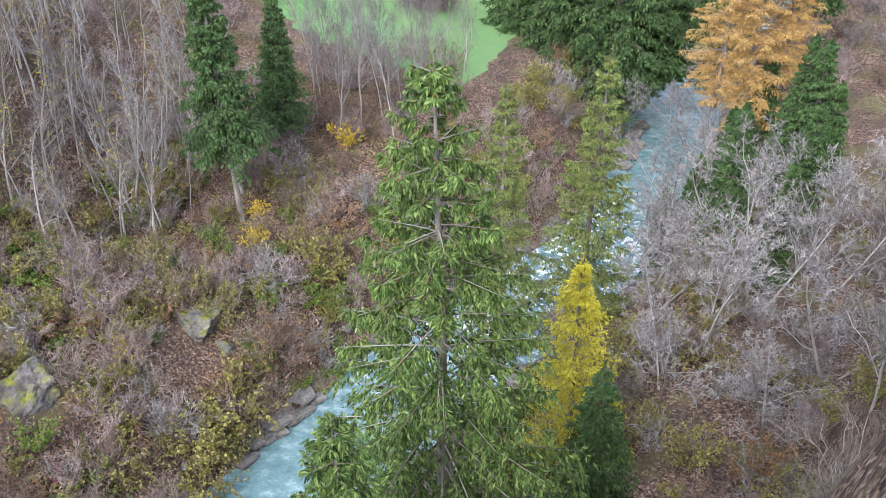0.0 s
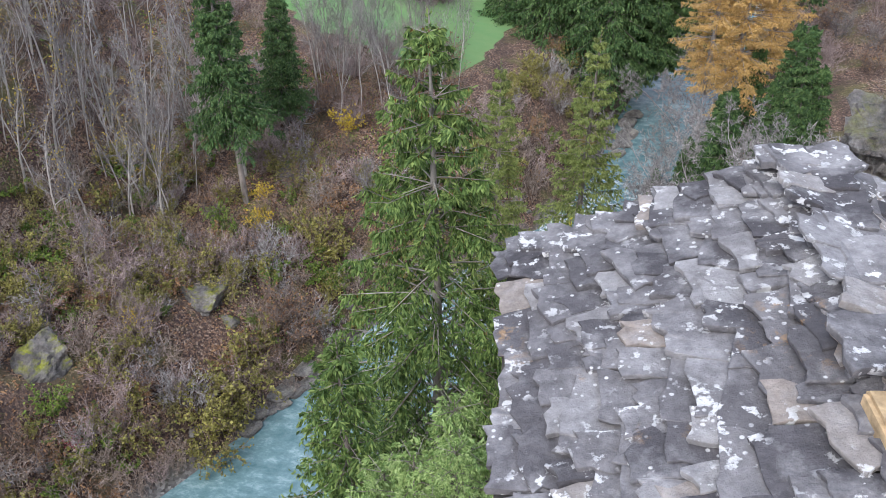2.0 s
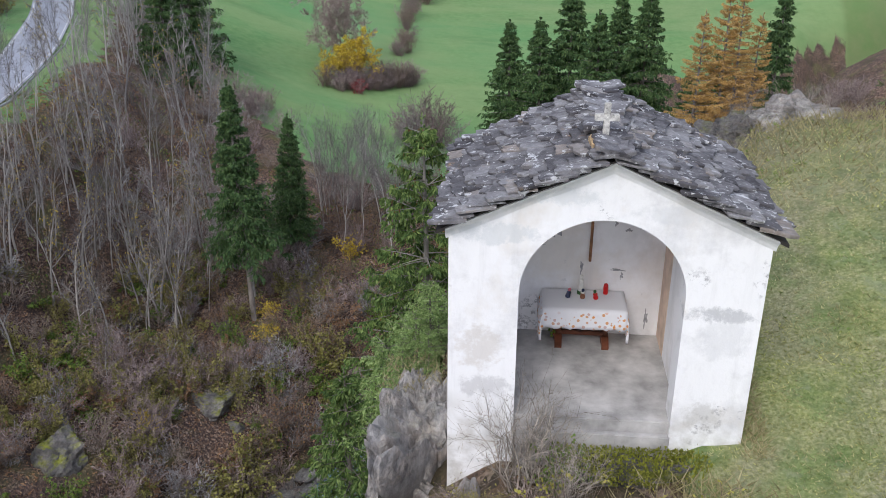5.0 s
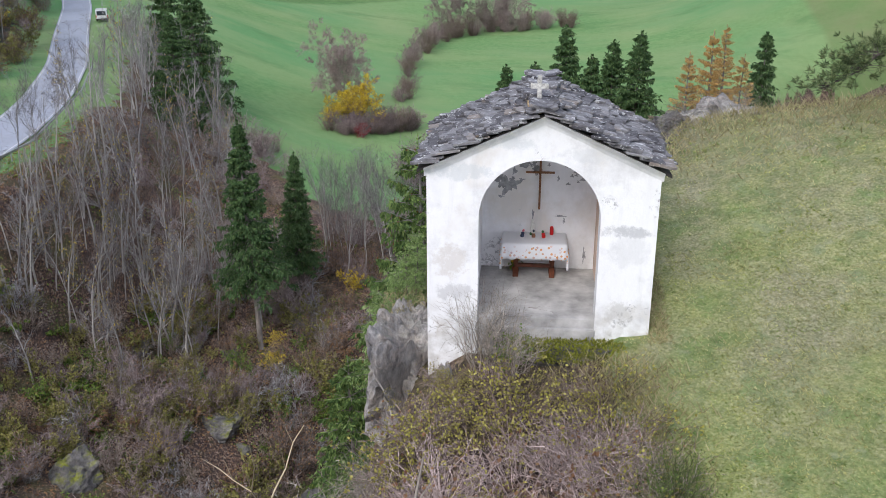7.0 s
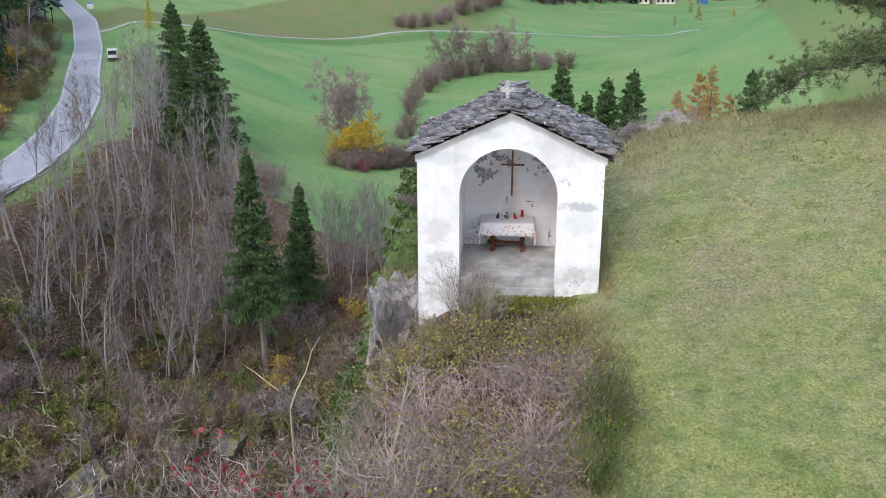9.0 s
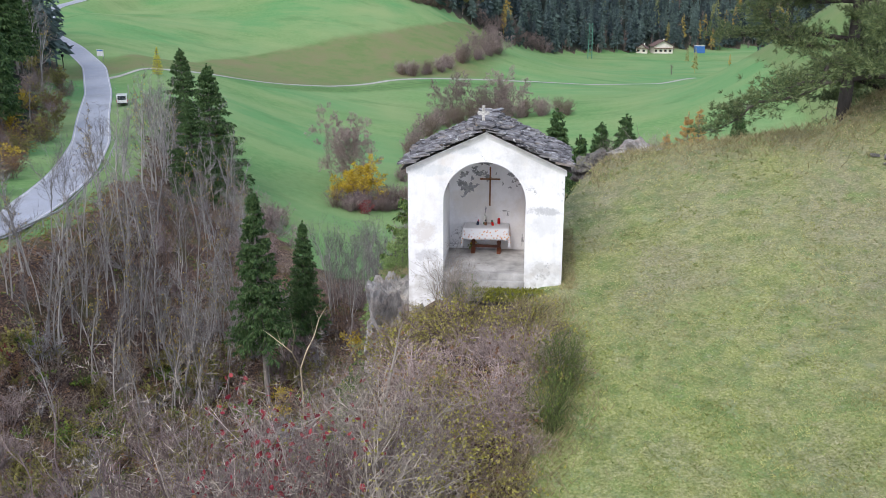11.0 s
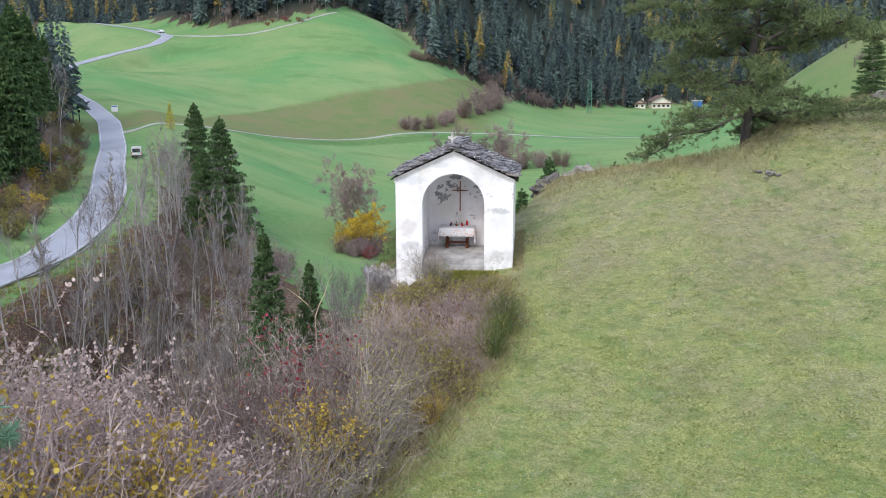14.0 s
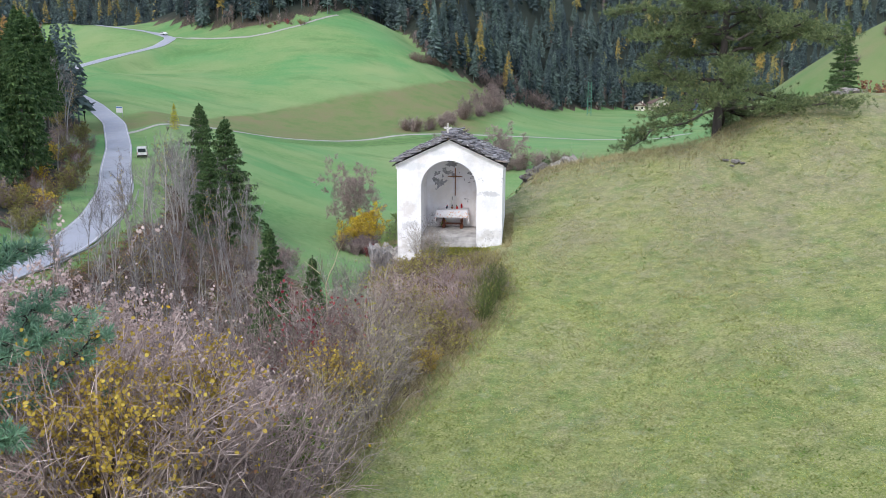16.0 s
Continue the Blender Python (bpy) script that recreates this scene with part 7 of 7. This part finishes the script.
    hy = Growth()
    hy.spikes(p, p + d, 0.009, g)
    tagged(new("dry_grass", hy.mesh("dry_grass", M["hay"])), "long dry grass along the edges of the pasture", "grass", kind="stuff")
    # fallen leaves under the wood and shrubs
    n = 70000
    x, y = g.uniform(-46, -4, n), g.uniform(26, 84, n)
    river, _, bank = line_distance(x, y, RIVER)
    ok = (bank > 0) & (river > 7) & (x < np.interp(y, [60, 66, 78, 84], [20, -4, -24, -30]))
    x, y = x[ok], y[ok]
    p = np.stack([x, y, height(x, y) + 0.03], 1)
    pick = g.random(len(p))
    for lo, hi, mat, label in ((0.0, 0.6, "leaf_rust", "rusty fallen leaves covering the gorge slope"), (0.6, 0.85, "leaf_green", "green bramble leaves trailing over the gorge slope"), (0.85, 1.0, "leaf_olive", "yellow-olive leaves scattered over the gorge slope")):
        patch = (pick >= lo) & (pick < hi) & ((mat == "leaf_rust") | (rough(p[:, 0], p[:, 1], 3.5, 31) > 0.05))
        q = p[patch]
        lv = Growth()
        lv.rounds(q + np.array([0, 0, 0.25 if mat != "leaf_rust" else 0.0]) * g.random((len(q), 1)), q + g.normal(size=q.shape) * np.array([0.13, 0.13, 0.04]), 0.055, g)
        tagged(new("fallen_leaves", lv.mesh("fallen_leaves", M[mat])), label, "leaves", kind="stuff")


build_grass()

# ---- the far side of the valley ----


def tiers(tall, wide, seed, rows=20, per=7, thin=0.17, low=0.16, full=0.8):
    """A conifer seen from far away: a trunk and many hanging boughs."""
    g = np.random.default_rng(seed)
    gr = Growth()
    gr.twigs([[0, 0, -0.5]], [[0, 0, tall * 0.97]], 0.011 * tall)
    n = rows * per
    f = low + (0.98 - low) * (np.arange(n) + g.random(n)) / n
    a = g.uniform(0, 6.28, n)
    ln = wide * (1.02 - f) ** full * g.uniform(0.6, 1.1, n)
    p0 = np.stack([0 * f, 0 * f, f * tall + 0.2 * ln], 1)
    p1 = np.stack([np.cos(a) * ln, np.sin(a) * ln, f * tall - g.uniform(0.1, 0.35, n) * ln], 1)
    gr.blades(p0 + (p1 - p0) * 0.12, p1, thin * ln + 0.08, g)
    mid = p0 + (p1 - p0) * g.uniform(0.4, 0.75, (n, 1))
    side = np.stack([-np.sin(a), np.cos(a), -0.4 + 0 * a], 1) * (0.45 * ln * g.choice([-1, 1], n))[:, None] + (p1 - p0) * 0.2
    gr.blades(mid, mid + side, 0.11 * ln + 0.05, g)
    return np.concatenate(gr.v), np.concatenate(gr.f)


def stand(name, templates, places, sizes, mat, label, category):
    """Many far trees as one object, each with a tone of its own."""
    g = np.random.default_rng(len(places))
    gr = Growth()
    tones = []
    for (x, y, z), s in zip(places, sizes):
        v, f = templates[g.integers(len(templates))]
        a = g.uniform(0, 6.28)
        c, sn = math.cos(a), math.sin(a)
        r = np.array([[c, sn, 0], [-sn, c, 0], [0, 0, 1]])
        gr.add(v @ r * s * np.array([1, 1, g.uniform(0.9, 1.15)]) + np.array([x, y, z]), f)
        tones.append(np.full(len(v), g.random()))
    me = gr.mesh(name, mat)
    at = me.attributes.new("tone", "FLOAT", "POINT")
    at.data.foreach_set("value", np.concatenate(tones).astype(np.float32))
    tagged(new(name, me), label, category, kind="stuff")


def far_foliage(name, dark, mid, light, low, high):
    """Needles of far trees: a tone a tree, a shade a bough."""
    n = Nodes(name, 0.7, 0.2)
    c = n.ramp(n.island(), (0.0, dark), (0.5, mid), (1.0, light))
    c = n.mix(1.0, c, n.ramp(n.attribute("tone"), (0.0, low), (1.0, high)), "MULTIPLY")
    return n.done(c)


# random tone per tree sets crowns apart; blue needle tint stands in for haze
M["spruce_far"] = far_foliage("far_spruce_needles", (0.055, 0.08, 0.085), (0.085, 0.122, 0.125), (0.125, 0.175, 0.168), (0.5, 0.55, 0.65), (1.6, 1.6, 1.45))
M["bare_far"] = far_foliage("far_bare_twigs", (0.14, 0.11, 0.105), (0.25, 0.205, 0.195), (0.37, 0.31, 0.29), (0.7, 0.72, 0.75), (1.3, 1.2, 1.15))
M["larch_far"] = far_foliage("far_larch_needles", (0.24, 0.21, 0.09), (0.38, 0.33, 0.14), (0.52, 0.45, 0.21), (0.75, 0.95, 0.9), (1.25, 1.0, 0.6))


def build_forest():
    g = np.random.default_rng(44)
    conifers = [tiers(21, 4.6, k, 18) for k in range(4)] + [tiers(24, 4.2, 5, 16, low=0.35), tiers(19, 4.8, 6, 18, low=0.1)]
    slim = [tiers(20, 3.8, 10 + k, 18, 7, thin=0.1, full=0.6, low=0.2) for k in range(3)]
    places, sizes = {"spruce": [], "larch": [], "bare": []}, {"spruce": [], "larch": [], "bare": []}
    foot_x, foot_y = [p[0] for p in FOOT], [p[1] for p in FOOT]
    count = 0
    while count < 2500:
        x = g.uniform(-450, 345)
        d = 230 * g.random() ** 1.6
        y = float(np.interp(x, foot_x, foot_y)) + d - 1
        road, _, rs = line_distance(np.array([x]), np.array([y]), ROAD)
        if road[0] < 7 or (-260 < x < -178 and d < 26):
            continue
        edge = d < 14
        kind = "bare" if g.random() < (0.55 if edge else 0.08) else ("larch" if g.random() < 0.05 + 0.09 * (rough(x, y, 60, 21) > 0) else "spruce")
        places[kind].append((x, y, ground_at(x, y) - 0.3))
        sizes[kind].append(g.uniform(0.65, 1.25) * (0.6 if edge and kind == "bare" else 1) * (1.1 if kind == "larch" else 1))
        count += 1
    # closed front rows of the forest
    for _ in range(420):
        x = g.uniform(-185, -75) if g.random() < 0.45 else g.uniform(-60, 130)
        y = float(np.interp(x, foot_x, foot_y)) + g.uniform(3, 38)
        if float(line_distance(np.array([x]), np.array([y]), ROAD)[0][0]) < 8:
            continue
        kind = "bare" if g.random() < 0.24 else ("larch" if g.random() < 0.08 else "spruce")
        places[kind].append((x, y, ground_at(x, y) - 0.3))
        sizes[kind].append(g.uniform(0.6, 1.05))
    # small trees on the slope beyond the crest
    for _ in range(30):
        x, y = g.uniform(78, 140), g.uniform(165, 228)
        kind = g.choice(["bare", "bare", "larch", "spruce"])
        places[kind].append((x, y, ground_at(x, y) - 0.3))
        sizes[kind].append(g.uniform(0.2, 0.42))
    # the wood on the slope above the road
    for _ in range(260):
        y = g.uniform(150, 330)
        rx = float(np.interp(y, [p[1] for p in ROAD[1:13]], [p[0] for p in ROAD[1:13]]))
        x = rx - 9 - 90 * g.random() ** 1.5
        kind = "bare" if g.random() < 0.3 else ("larch" if g.random() < 0.08 else "spruce")
        places[kind].append((x, y, ground_at(x, y) - 0.3))
        sizes[kind].append(g.uniform(0.7, 1.15))
    # scattered trees on the hillside beyond the crest
    for _ in range(110):
        x, y = g.uniform(60, 260), g.uniform(270, 480)
        if g.random() < 0.5 and rough(x, y, 30, 22) < 0:
            continue
        kind = g.choice(["spruce", "bare", "bare", "larch"])
        places[kind].append((x, y, ground_at(x, y) - 0.3))
        sizes[kind].append(g.uniform(0.3, 0.7))
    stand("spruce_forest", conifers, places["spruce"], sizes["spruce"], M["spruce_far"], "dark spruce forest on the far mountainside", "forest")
    stand("larch_forest", slim, places["larch"], sizes["larch"], M["larch_far"], "golden larches scattered through the forest", "forest")
    bare = []
    for k in range(3):
        gg = np.random.default_rng(60 + k)
        gr = Growth()
        gr.twigs([[0, 0, -0.3]], [[0, 0, 9]], 0.14)
        n = 110
        p0 = np.stack([gg.normal(size=n) * 0.25, gg.normal(size=n) * 0.25, gg.uniform(0.8, 8, n)], 1)
        a = gg.uniform(0, 6.28, n)
        ln = gg.uniform(0.9, 2.6, n)
        gr.twigs(p0, p0 + np.stack([np.cos(a) * ln, np.sin(a) * ln, ln * gg.uniform(0.5, 1.3, n)], 1), 0.06)
        bare.append((np.concatenate(gr.v), np.concatenate(gr.f)))
    stand("bare_forest", bare, places["bare"], sizes["bare"], M["bare_far"], "leafless broadleaved trees along the forest edge", "forest")


build_forest()
SPRUCE_FAR = spruce_meshes(22, 4.8, 9, 36, 6, 16, 3, M["spruce_dark"], M["bark_spruce"], low=0.22, width=0.15, droop=0.4, full=0.8)
gf = random.Random(21)
for k in range(40):
    y = gf.uniform(84, 190)
    rx = float(np.interp(y, [p[1] for p in ROAD[1:9]], [p[0] for p in ROAD[1:9]]))
    x = rx - 14 - 26 * gf.random() ** 1.2
    put_plant("spruce", SPRUCE_FAR, x, y, gf.uniform(0.75, 1.1), "dark spruce on the slope above the road", "tree", "spruces above the road")
for x, y, s in ((-117, 170, 1.0), (-122, 190, 0.9)):
    put_plant("larch", LARCH_ORANGE, x, y, s, "golden larch on the slope above the road", "tree", "larches above the road")
far_items = []
for k in range(10):
    y = gf.uniform(110, 190)
    rx = float(np.interp(y, [p[1] for p in ROAD[1:9]], [p[0] for p in ROAD[1:9]]))
    put_plant("bare_tree", BARE[k % 5], rx - gf.uniform(9, 20), y, gf.uniform(0.8, 1.3), "pale bare tree on the slope above the road", "tree", "bare trees above the road")
for k in range(56):
    y = gf.uniform(68, 160)
    rx = float(np.interp(y, [p[1] for p in ROAD[1:9]], [p[0] for p in ROAD[1:9]]))
    far_items.append((SHRUB[gf.choices(["brown", "olive", "rust", "yellow", "mauve"], [4, 5, 2, 2, 3])[0]][0], pose_on(rx - gf.uniform(6.0, 14), y, gf.uniform(0.9, 2.0))))

# hedges and thickets across the meadow, in coarser growth
HEDGE_KIND = {k: thicket_meshes(2.5, 2.9, sd, M[bk], stems=30, twig_n=22, fine=0.013) for k, sd, bk in (("mauve", 171, "bark_hedge"), ("brown", 172, "bark_brown"), ("grey", 173, "bark_mauve"))}
YELLOW_TREE = bare_meshes(6.6, 58, M["bark_brown"], levels=2, kids=7, twig_n=7, spread=0.95, crown=0.25, stems=3, leaf=M["leaf_yellow"], leaf_n=5200, leaf_size=0.2, fine=0.008)

HEDGE = [(-28.3, 117), (-26.8, 117.8), (-25.2, 119), (-23.6, 120.5), (-22, 122), (-20.4, 123.6), (-18.8, 125.2), (-17.6, 126.4), (-26, 121.5), (-22.5, 124.5), (-22.5, 142), (-21.8, 146), (-22, 152), (-22.4, 160), (-24.5, 170), (-24.5, 180), (-24, 190), (-23, 200), (-21, 208), (-18, 213), (-14, 218), (-10, 221), (-6, 223), (-2, 224), (3, 226),
         (12, 104), (18, 108), (24, 112), (30, 108), (20, 84), (27, 88), (33, 96), (4, 100), (-2, 104), (38, 104), (9, 227), (-43, 284), (-39, 285), (-35, 290), (-32, 298), (-29, 305), (-25, 314), (-20, 325), (-16, 338), (-14, 348)]
for k, (x, y) in enumerate(HEDGE):
    big = 1.5 if y > 185 else 1.0
    for _ in range(3 if k < 10 or y > 200 else 2):
        far_items.append((HEDGE_KIND[gf.choices(["mauve", "brown", "grey"], [5, 2, 1] if k < 10 else [1, 3, 4])[0]], pose_on(x + gf.uniform(-1.2, 1.2), y + gf.uniform(-2.5, 2.5) * (0.4 if k < 10 else 1), (big * gf.uniform(0.9, 1.7) if k > 9 else gf.uniform(0.9, 1.75)))))
shrub("red", -24.6, 117.2, 1.5, "hedge across the meadow")
for x, y, sc in ((-12.6, 95.2, 2.5), (-14.4, 96.4, 2.1), (-11.0, 96.6, 2.2), (-12.8, 98.0, 2.7)):
    far_items.append((HEDGE_KIND["mauve"], pose_on(x, y, sc)))
put_plant("maple", YELLOW_TREE, -26.0, 123.4, 1.2, "small golden yellow maple above the hedge", "tree")
put_plant("maple", YELLOW_TREE, -28.6, 123.0, 0.95, "small golden yellow maple above the hedge", "tree")
shrub("yellow", -30.4, 121.5, 1.3, "hedge across the meadow")
put_plant("bare_tree", BARE_ROUND[0], -30.0, 131.0, 1.3, "bare round-crowned tree standing in the meadow", "tree")
for k, (x, y, sc) in enumerate(((-21, 219, 1.15), (-14, 222, 0.9), (-5, 226, 1.2), (-9, 224, 0.8), (-24, 172, 0.55), (-23.5, 196, 0.6), (-19, 330, 1.0), (-15, 345, 1.1), (-25, 316, 0.8), (-12, 352, 0.9))):
    put_plant("bare_tree", BARE_ROUND[k % 2], x, y, sc, "bare mauve-grey tree in the hedge line", "tree", "trees of the hedge")
for k in range(16):
    t = k / 15
    far_items.append((HEDGE_KIND["brown"], pose_on(-53 + 14 * t, 372 + 26 * t + gf.uniform(-3, 3), gf.uniform(1.2, 2.0))))
for k in range(16):
    t = k / 15
    far_items.append((HEDGE_KIND["mauve"], pose_on(-28 + 36 * t, 418 + 70 * t + gf.uniform(-4, 4), gf.uniform(2.2, 3.8))))
for k in range(30):
    x, y = gf.uniform(70, 135), gf.uniform(150, 232)
    if rough(x, y, 14, 23) > 0.0:
        far_items.append((HEDGE_KIND[gf.choice(("mauve", "brown", "grey"))], pose_on(x, y, gf.uniform(0.8, 1.6))))
for k in range(14):
    far_items.append((SHRUB[gf.choice(("rust", "brown", "red"))][0], pose_on(gf.uniform(-128, -104), gf.uniform(391, 397), gf.uniform(0.8, 1.5))))
stuff_from("hedge", far_items, "bare brown hedges and thickets across the valley", "hedge")
put_plant("larch", LARCH_YELLOW, -80.5, 173.5, 0.42, "small yellow larch beside the lane", "tree")
put_plant("larch", LARCH_ORANGE, 17.0, 69.5, 0.55, "small orange larch behind the crest", "tree", z=-17)


# ---- road furniture, vehicles, buildings ----
def road_point(along, offset):
    ln = lengths(ROAD)
    x, y = float(np.interp(along, ln, [p[0] for p in ROAD])), float(np.interp(along, ln, [p[1] for p in ROAD]))
    x2, y2 = float(np.interp(along + 2, ln, [p[0] for p in ROAD])), float(np.interp(along + 2, ln, [p[1] for p in ROAD]))
    d = math.hypot(x2 - x, y2 - y)
    nx, ny = -(y2 - y) / d, (x2 - x) / d
    return x + nx * offset, y + ny * offset, float(np.interp(along, ln, ROAD_Z)) + 0.14, math.degrees(math.atan2(y2 - y, x2 - x))


def build_guard_rail():
    rail = tagged(empty("guard_rail"), "galvanised steel guard rail beside the road", "guard rail")
    pts = [road_point(30 + 2.0 * k, -3.7) for k in range(40)]
    gr = Growth()
    for dz in (0.62, 0.72):
        gr.tube([(p[0], p[1], p[2] + dz) for p in pts], [0.07] * len(pts), 5)
    mesh_part("rail", gr.mesh("rail", M["steel"]), rail)
    post = bpy.data.meshes.new("post")
    bm = box(-0.05, 0.05, -0.05, 0.05, -0.5, 0.72)
    bm.to_mesh(post)
    bm.free()
    post.materials.append(M["steel"])
    for p in pts[::2]:
        ob = new("post", post)
        ob.parent = rail
        ob.matrix_basis = Matrix.Translation(p[:3])


def build_car(name, m, label, tall=1.95, long=4.6, wide=1.85):
    car = tagged(empty(name, m), label, "car")
    side = [(-long / 2, 0.35), (long / 2, 0.35), (long / 2, 0.8), (long / 2 - 0.9, 1.0), (long / 2 - 1.6, tall), (-long / 2 + 0.15, tall), (-long / 2, 1.0)]
    part("body", prism(side, -wide / 2, wide / 2), M["car_white"], car, bevel=0.05)
    for s in (-1, 1):
        y0, y1 = sorted((s * wide / 2, s * (wide / 2 + 0.012)))
        part("side_window", prism([(-long / 2 + 0.4, 1.1), (long / 2 - 1.25, 1.1), (long / 2 - 1.7, tall - 0.14), (-long / 2 + 0.4, tall - 0.14)], y0, y1), M["car_glass"], car)
        part("tail_lamp", box(-long / 2 - 0.03, -long / 2 + 0.05, s * wide / 2 - 0.12, s * wide / 2 + 0.02, 0.75, 1.15), M["lamp_red"], car)
        for x in (-long / 2 + 0.85, long / 2 - 0.85):
            w = lathe([(0.2, -0.1), (0.33, -0.09), (0.34, 0.0), (0.33, 0.09), (0.2, 0.1)], 16)
            for v in w.verts:
                v.co = Vector((x + v.co.x, s * (wide / 2 - 0.08) + v.co.z, 0.34 + v.co.y))
            part("wheel", w, M["tyre"], car)
    part("rear_window", box(-long / 2 - 0.0, -long / 2 + 0.1, -wide / 2 + 0.2, wide / 2 - 0.2, 1.12, tall - 0.2), M["car_glass"], car)
    part("bumper", box(-long / 2 - 0.1, -long / 2 + 0.1, -wide / 2, wide / 2, 0.35, 0.6), M["tyre"], car, bevel=0.03)


def build_mast():
    mast = tagged(empty("power_mast", pose(31, 489, ground_at(31, 489) - 0.2)), "green lattice power mast in the meadow", "mast")
    for sx in (-1, 1):
        for sy in (-1, 1):
            g = Growth()
            g.tube([(sx * 1.1, sy * 1.1, 0), (sx * 0.8, sy * 0.8, 19)], [0.16, 0.12], 4)
            mesh_part("leg", g.mesh("leg", M["mast_green"]), mast)
    for k in range(9):
        z = 1.5 + 2.0 * k
        g = Growth()
        w = 1.1 - 0.3 * z / 19
        g.tube([(-w, -w, z), (w, -w, z + 1.0), (w, w, z), (-w, w, z + 1.0), (-w, -w, z)], [0.09] * 5, 4)
        mesh_part("brace", g.mesh("brace", M["mast_green"]), mast)


def build_house(x, y, w, d, h, rise, turn, label, openings):
    house = tagged(empty("house", pose(x, y, ground_at(x, y), 0, 0, turn)), label, "house")
    wall = part("wall", prism([(-w / 2, -1), (w / 2, -1), (w / 2, h), (0, h + rise), (-w / 2, h)], -d / 2, d / 2), M["house_wall"], house)
    part("roof", prism([(-w / 2 - 0.9, h - 0.3), (0, h + rise + 0.15), (w / 2 + 0.9, h - 0.3), (w / 2 + 0.9, h), (0, h + rise + 0.5), (-w / 2 - 0.9, h)], -d / 2 - 1.2, d / 2 + 0.8), M["house_roof"], house, "brown tiled gable roof")
    for k in range(openings):
        cx = -w / 2 + w * (k + 0.5) / openings
        for z in (1.0, 3.6):
            if z + 1.4 < h + 0.5:
                win = part("window", box(cx - 0.55, cx + 0.55, -d / 2 - 0.04, -d / 2 + 0.05, z, z + 1.3), M["car_glass"], house)
                part("shutter", box(cx - 0.95, cx - 0.58, -d / 2 - 0.08, -d / 2 - 0.01, z, z + 1.3), M["wood"], win)
    part("balcony", box(-w / 2, w / 2, -d / 2 - 1.0, -d / 2 - 0.002, 3.0, 3.3), M["wood"], house)
    part("chimney", box(1, 1.7, 0, 0.7, h + rise * 0.3, h + rise + 1.0), M["house_wall"], house)


def build_sign():
    x, y = -106.2, 200
    z = ground_at(x, y)
    sign = tagged(empty("notice_board", pose(x, y, z, 0, 0, -25)), "white notice board on two posts by the junction", "sign")
    part("board", box(-1.2, 1.2, -0.06, 0.06, 1.0, 2.6), M["car_white"], sign, bevel=0.02)
    part("header", box(-1.1, 1.1, -0.075, -0.061, 2.2, 2.5), M["blue_tarp"], sign)
    for s in (-1, 1):
        part("post", box(s * 1.0 - 0.06, s * 1.0 + 0.06, -0.05, 0.05, -0.4, 1.0), M["steel"], sign)
    marker = tagged(empty("road_marker", pose(-107, 183, ground_at(-107, 183))), "thin dark marker post beside the road", "post")
    part("pole", box(-0.08, 0.08, -0.08, 0.08, -0.3, 2.6), M["dark"], marker)
    part("head", box(-0.3, 0.3, -0.1, 0.1, 2.6, 3.2), M["dark"], marker)


build_guard_rail()
build_car("van", pose(-75.4, 144.2, ground_at(-75.4, 144.2) + 0.12, 0, 0, 112), "white van parked on the roadside verge", 2.05)
ln = lengths(ROAD)
x, y, z, turn = road_point(float(ln[15]) + 12, -1.4)
build_car("car", pose(x, y, z, 0, 0, turn + 180), "white car driving down the far bend", 1.5, 4.3)
build_mast()
build_house(78, 556, 11.5, 10, 4.4, 3.0, 8, "cream rendered farmhouse with a brown roof", 4)
build_house(66, 552, 6.5, 7, 2.8, 2.2, -12, "small cream outbuilding with a brown roof", 2)
shed = tagged(empty("blue_container", pose(101, 556, ground_at(101, 556))), "blue storage container beside the farmhouse", "container")
part("shell", box(-3, 3, -1.5, 1.5, 0, 4.2), M["blue_tarp"], shed, bevel=0.08)
part("lid", box(-3.1, 3.1, -1.6, 1.6, 4.2, 4.5), M["car_white"], shed)
build_sign()


def build_post():
    post = tagged(empty("wooden_post", pose(-23.5, 58.95, ground_at(-23.5, 58.95) - 0.3, 0, -3, 0)), "pale weathered wooden post at the wood's edge", "post")
    part("shaft", lathe([(0.24, 0), (0.22, 0.4), (0.2, 2.5), (0.17, 4.4), (0.1, 4.6)], 10), M["wood_grey"], post)


build_post()
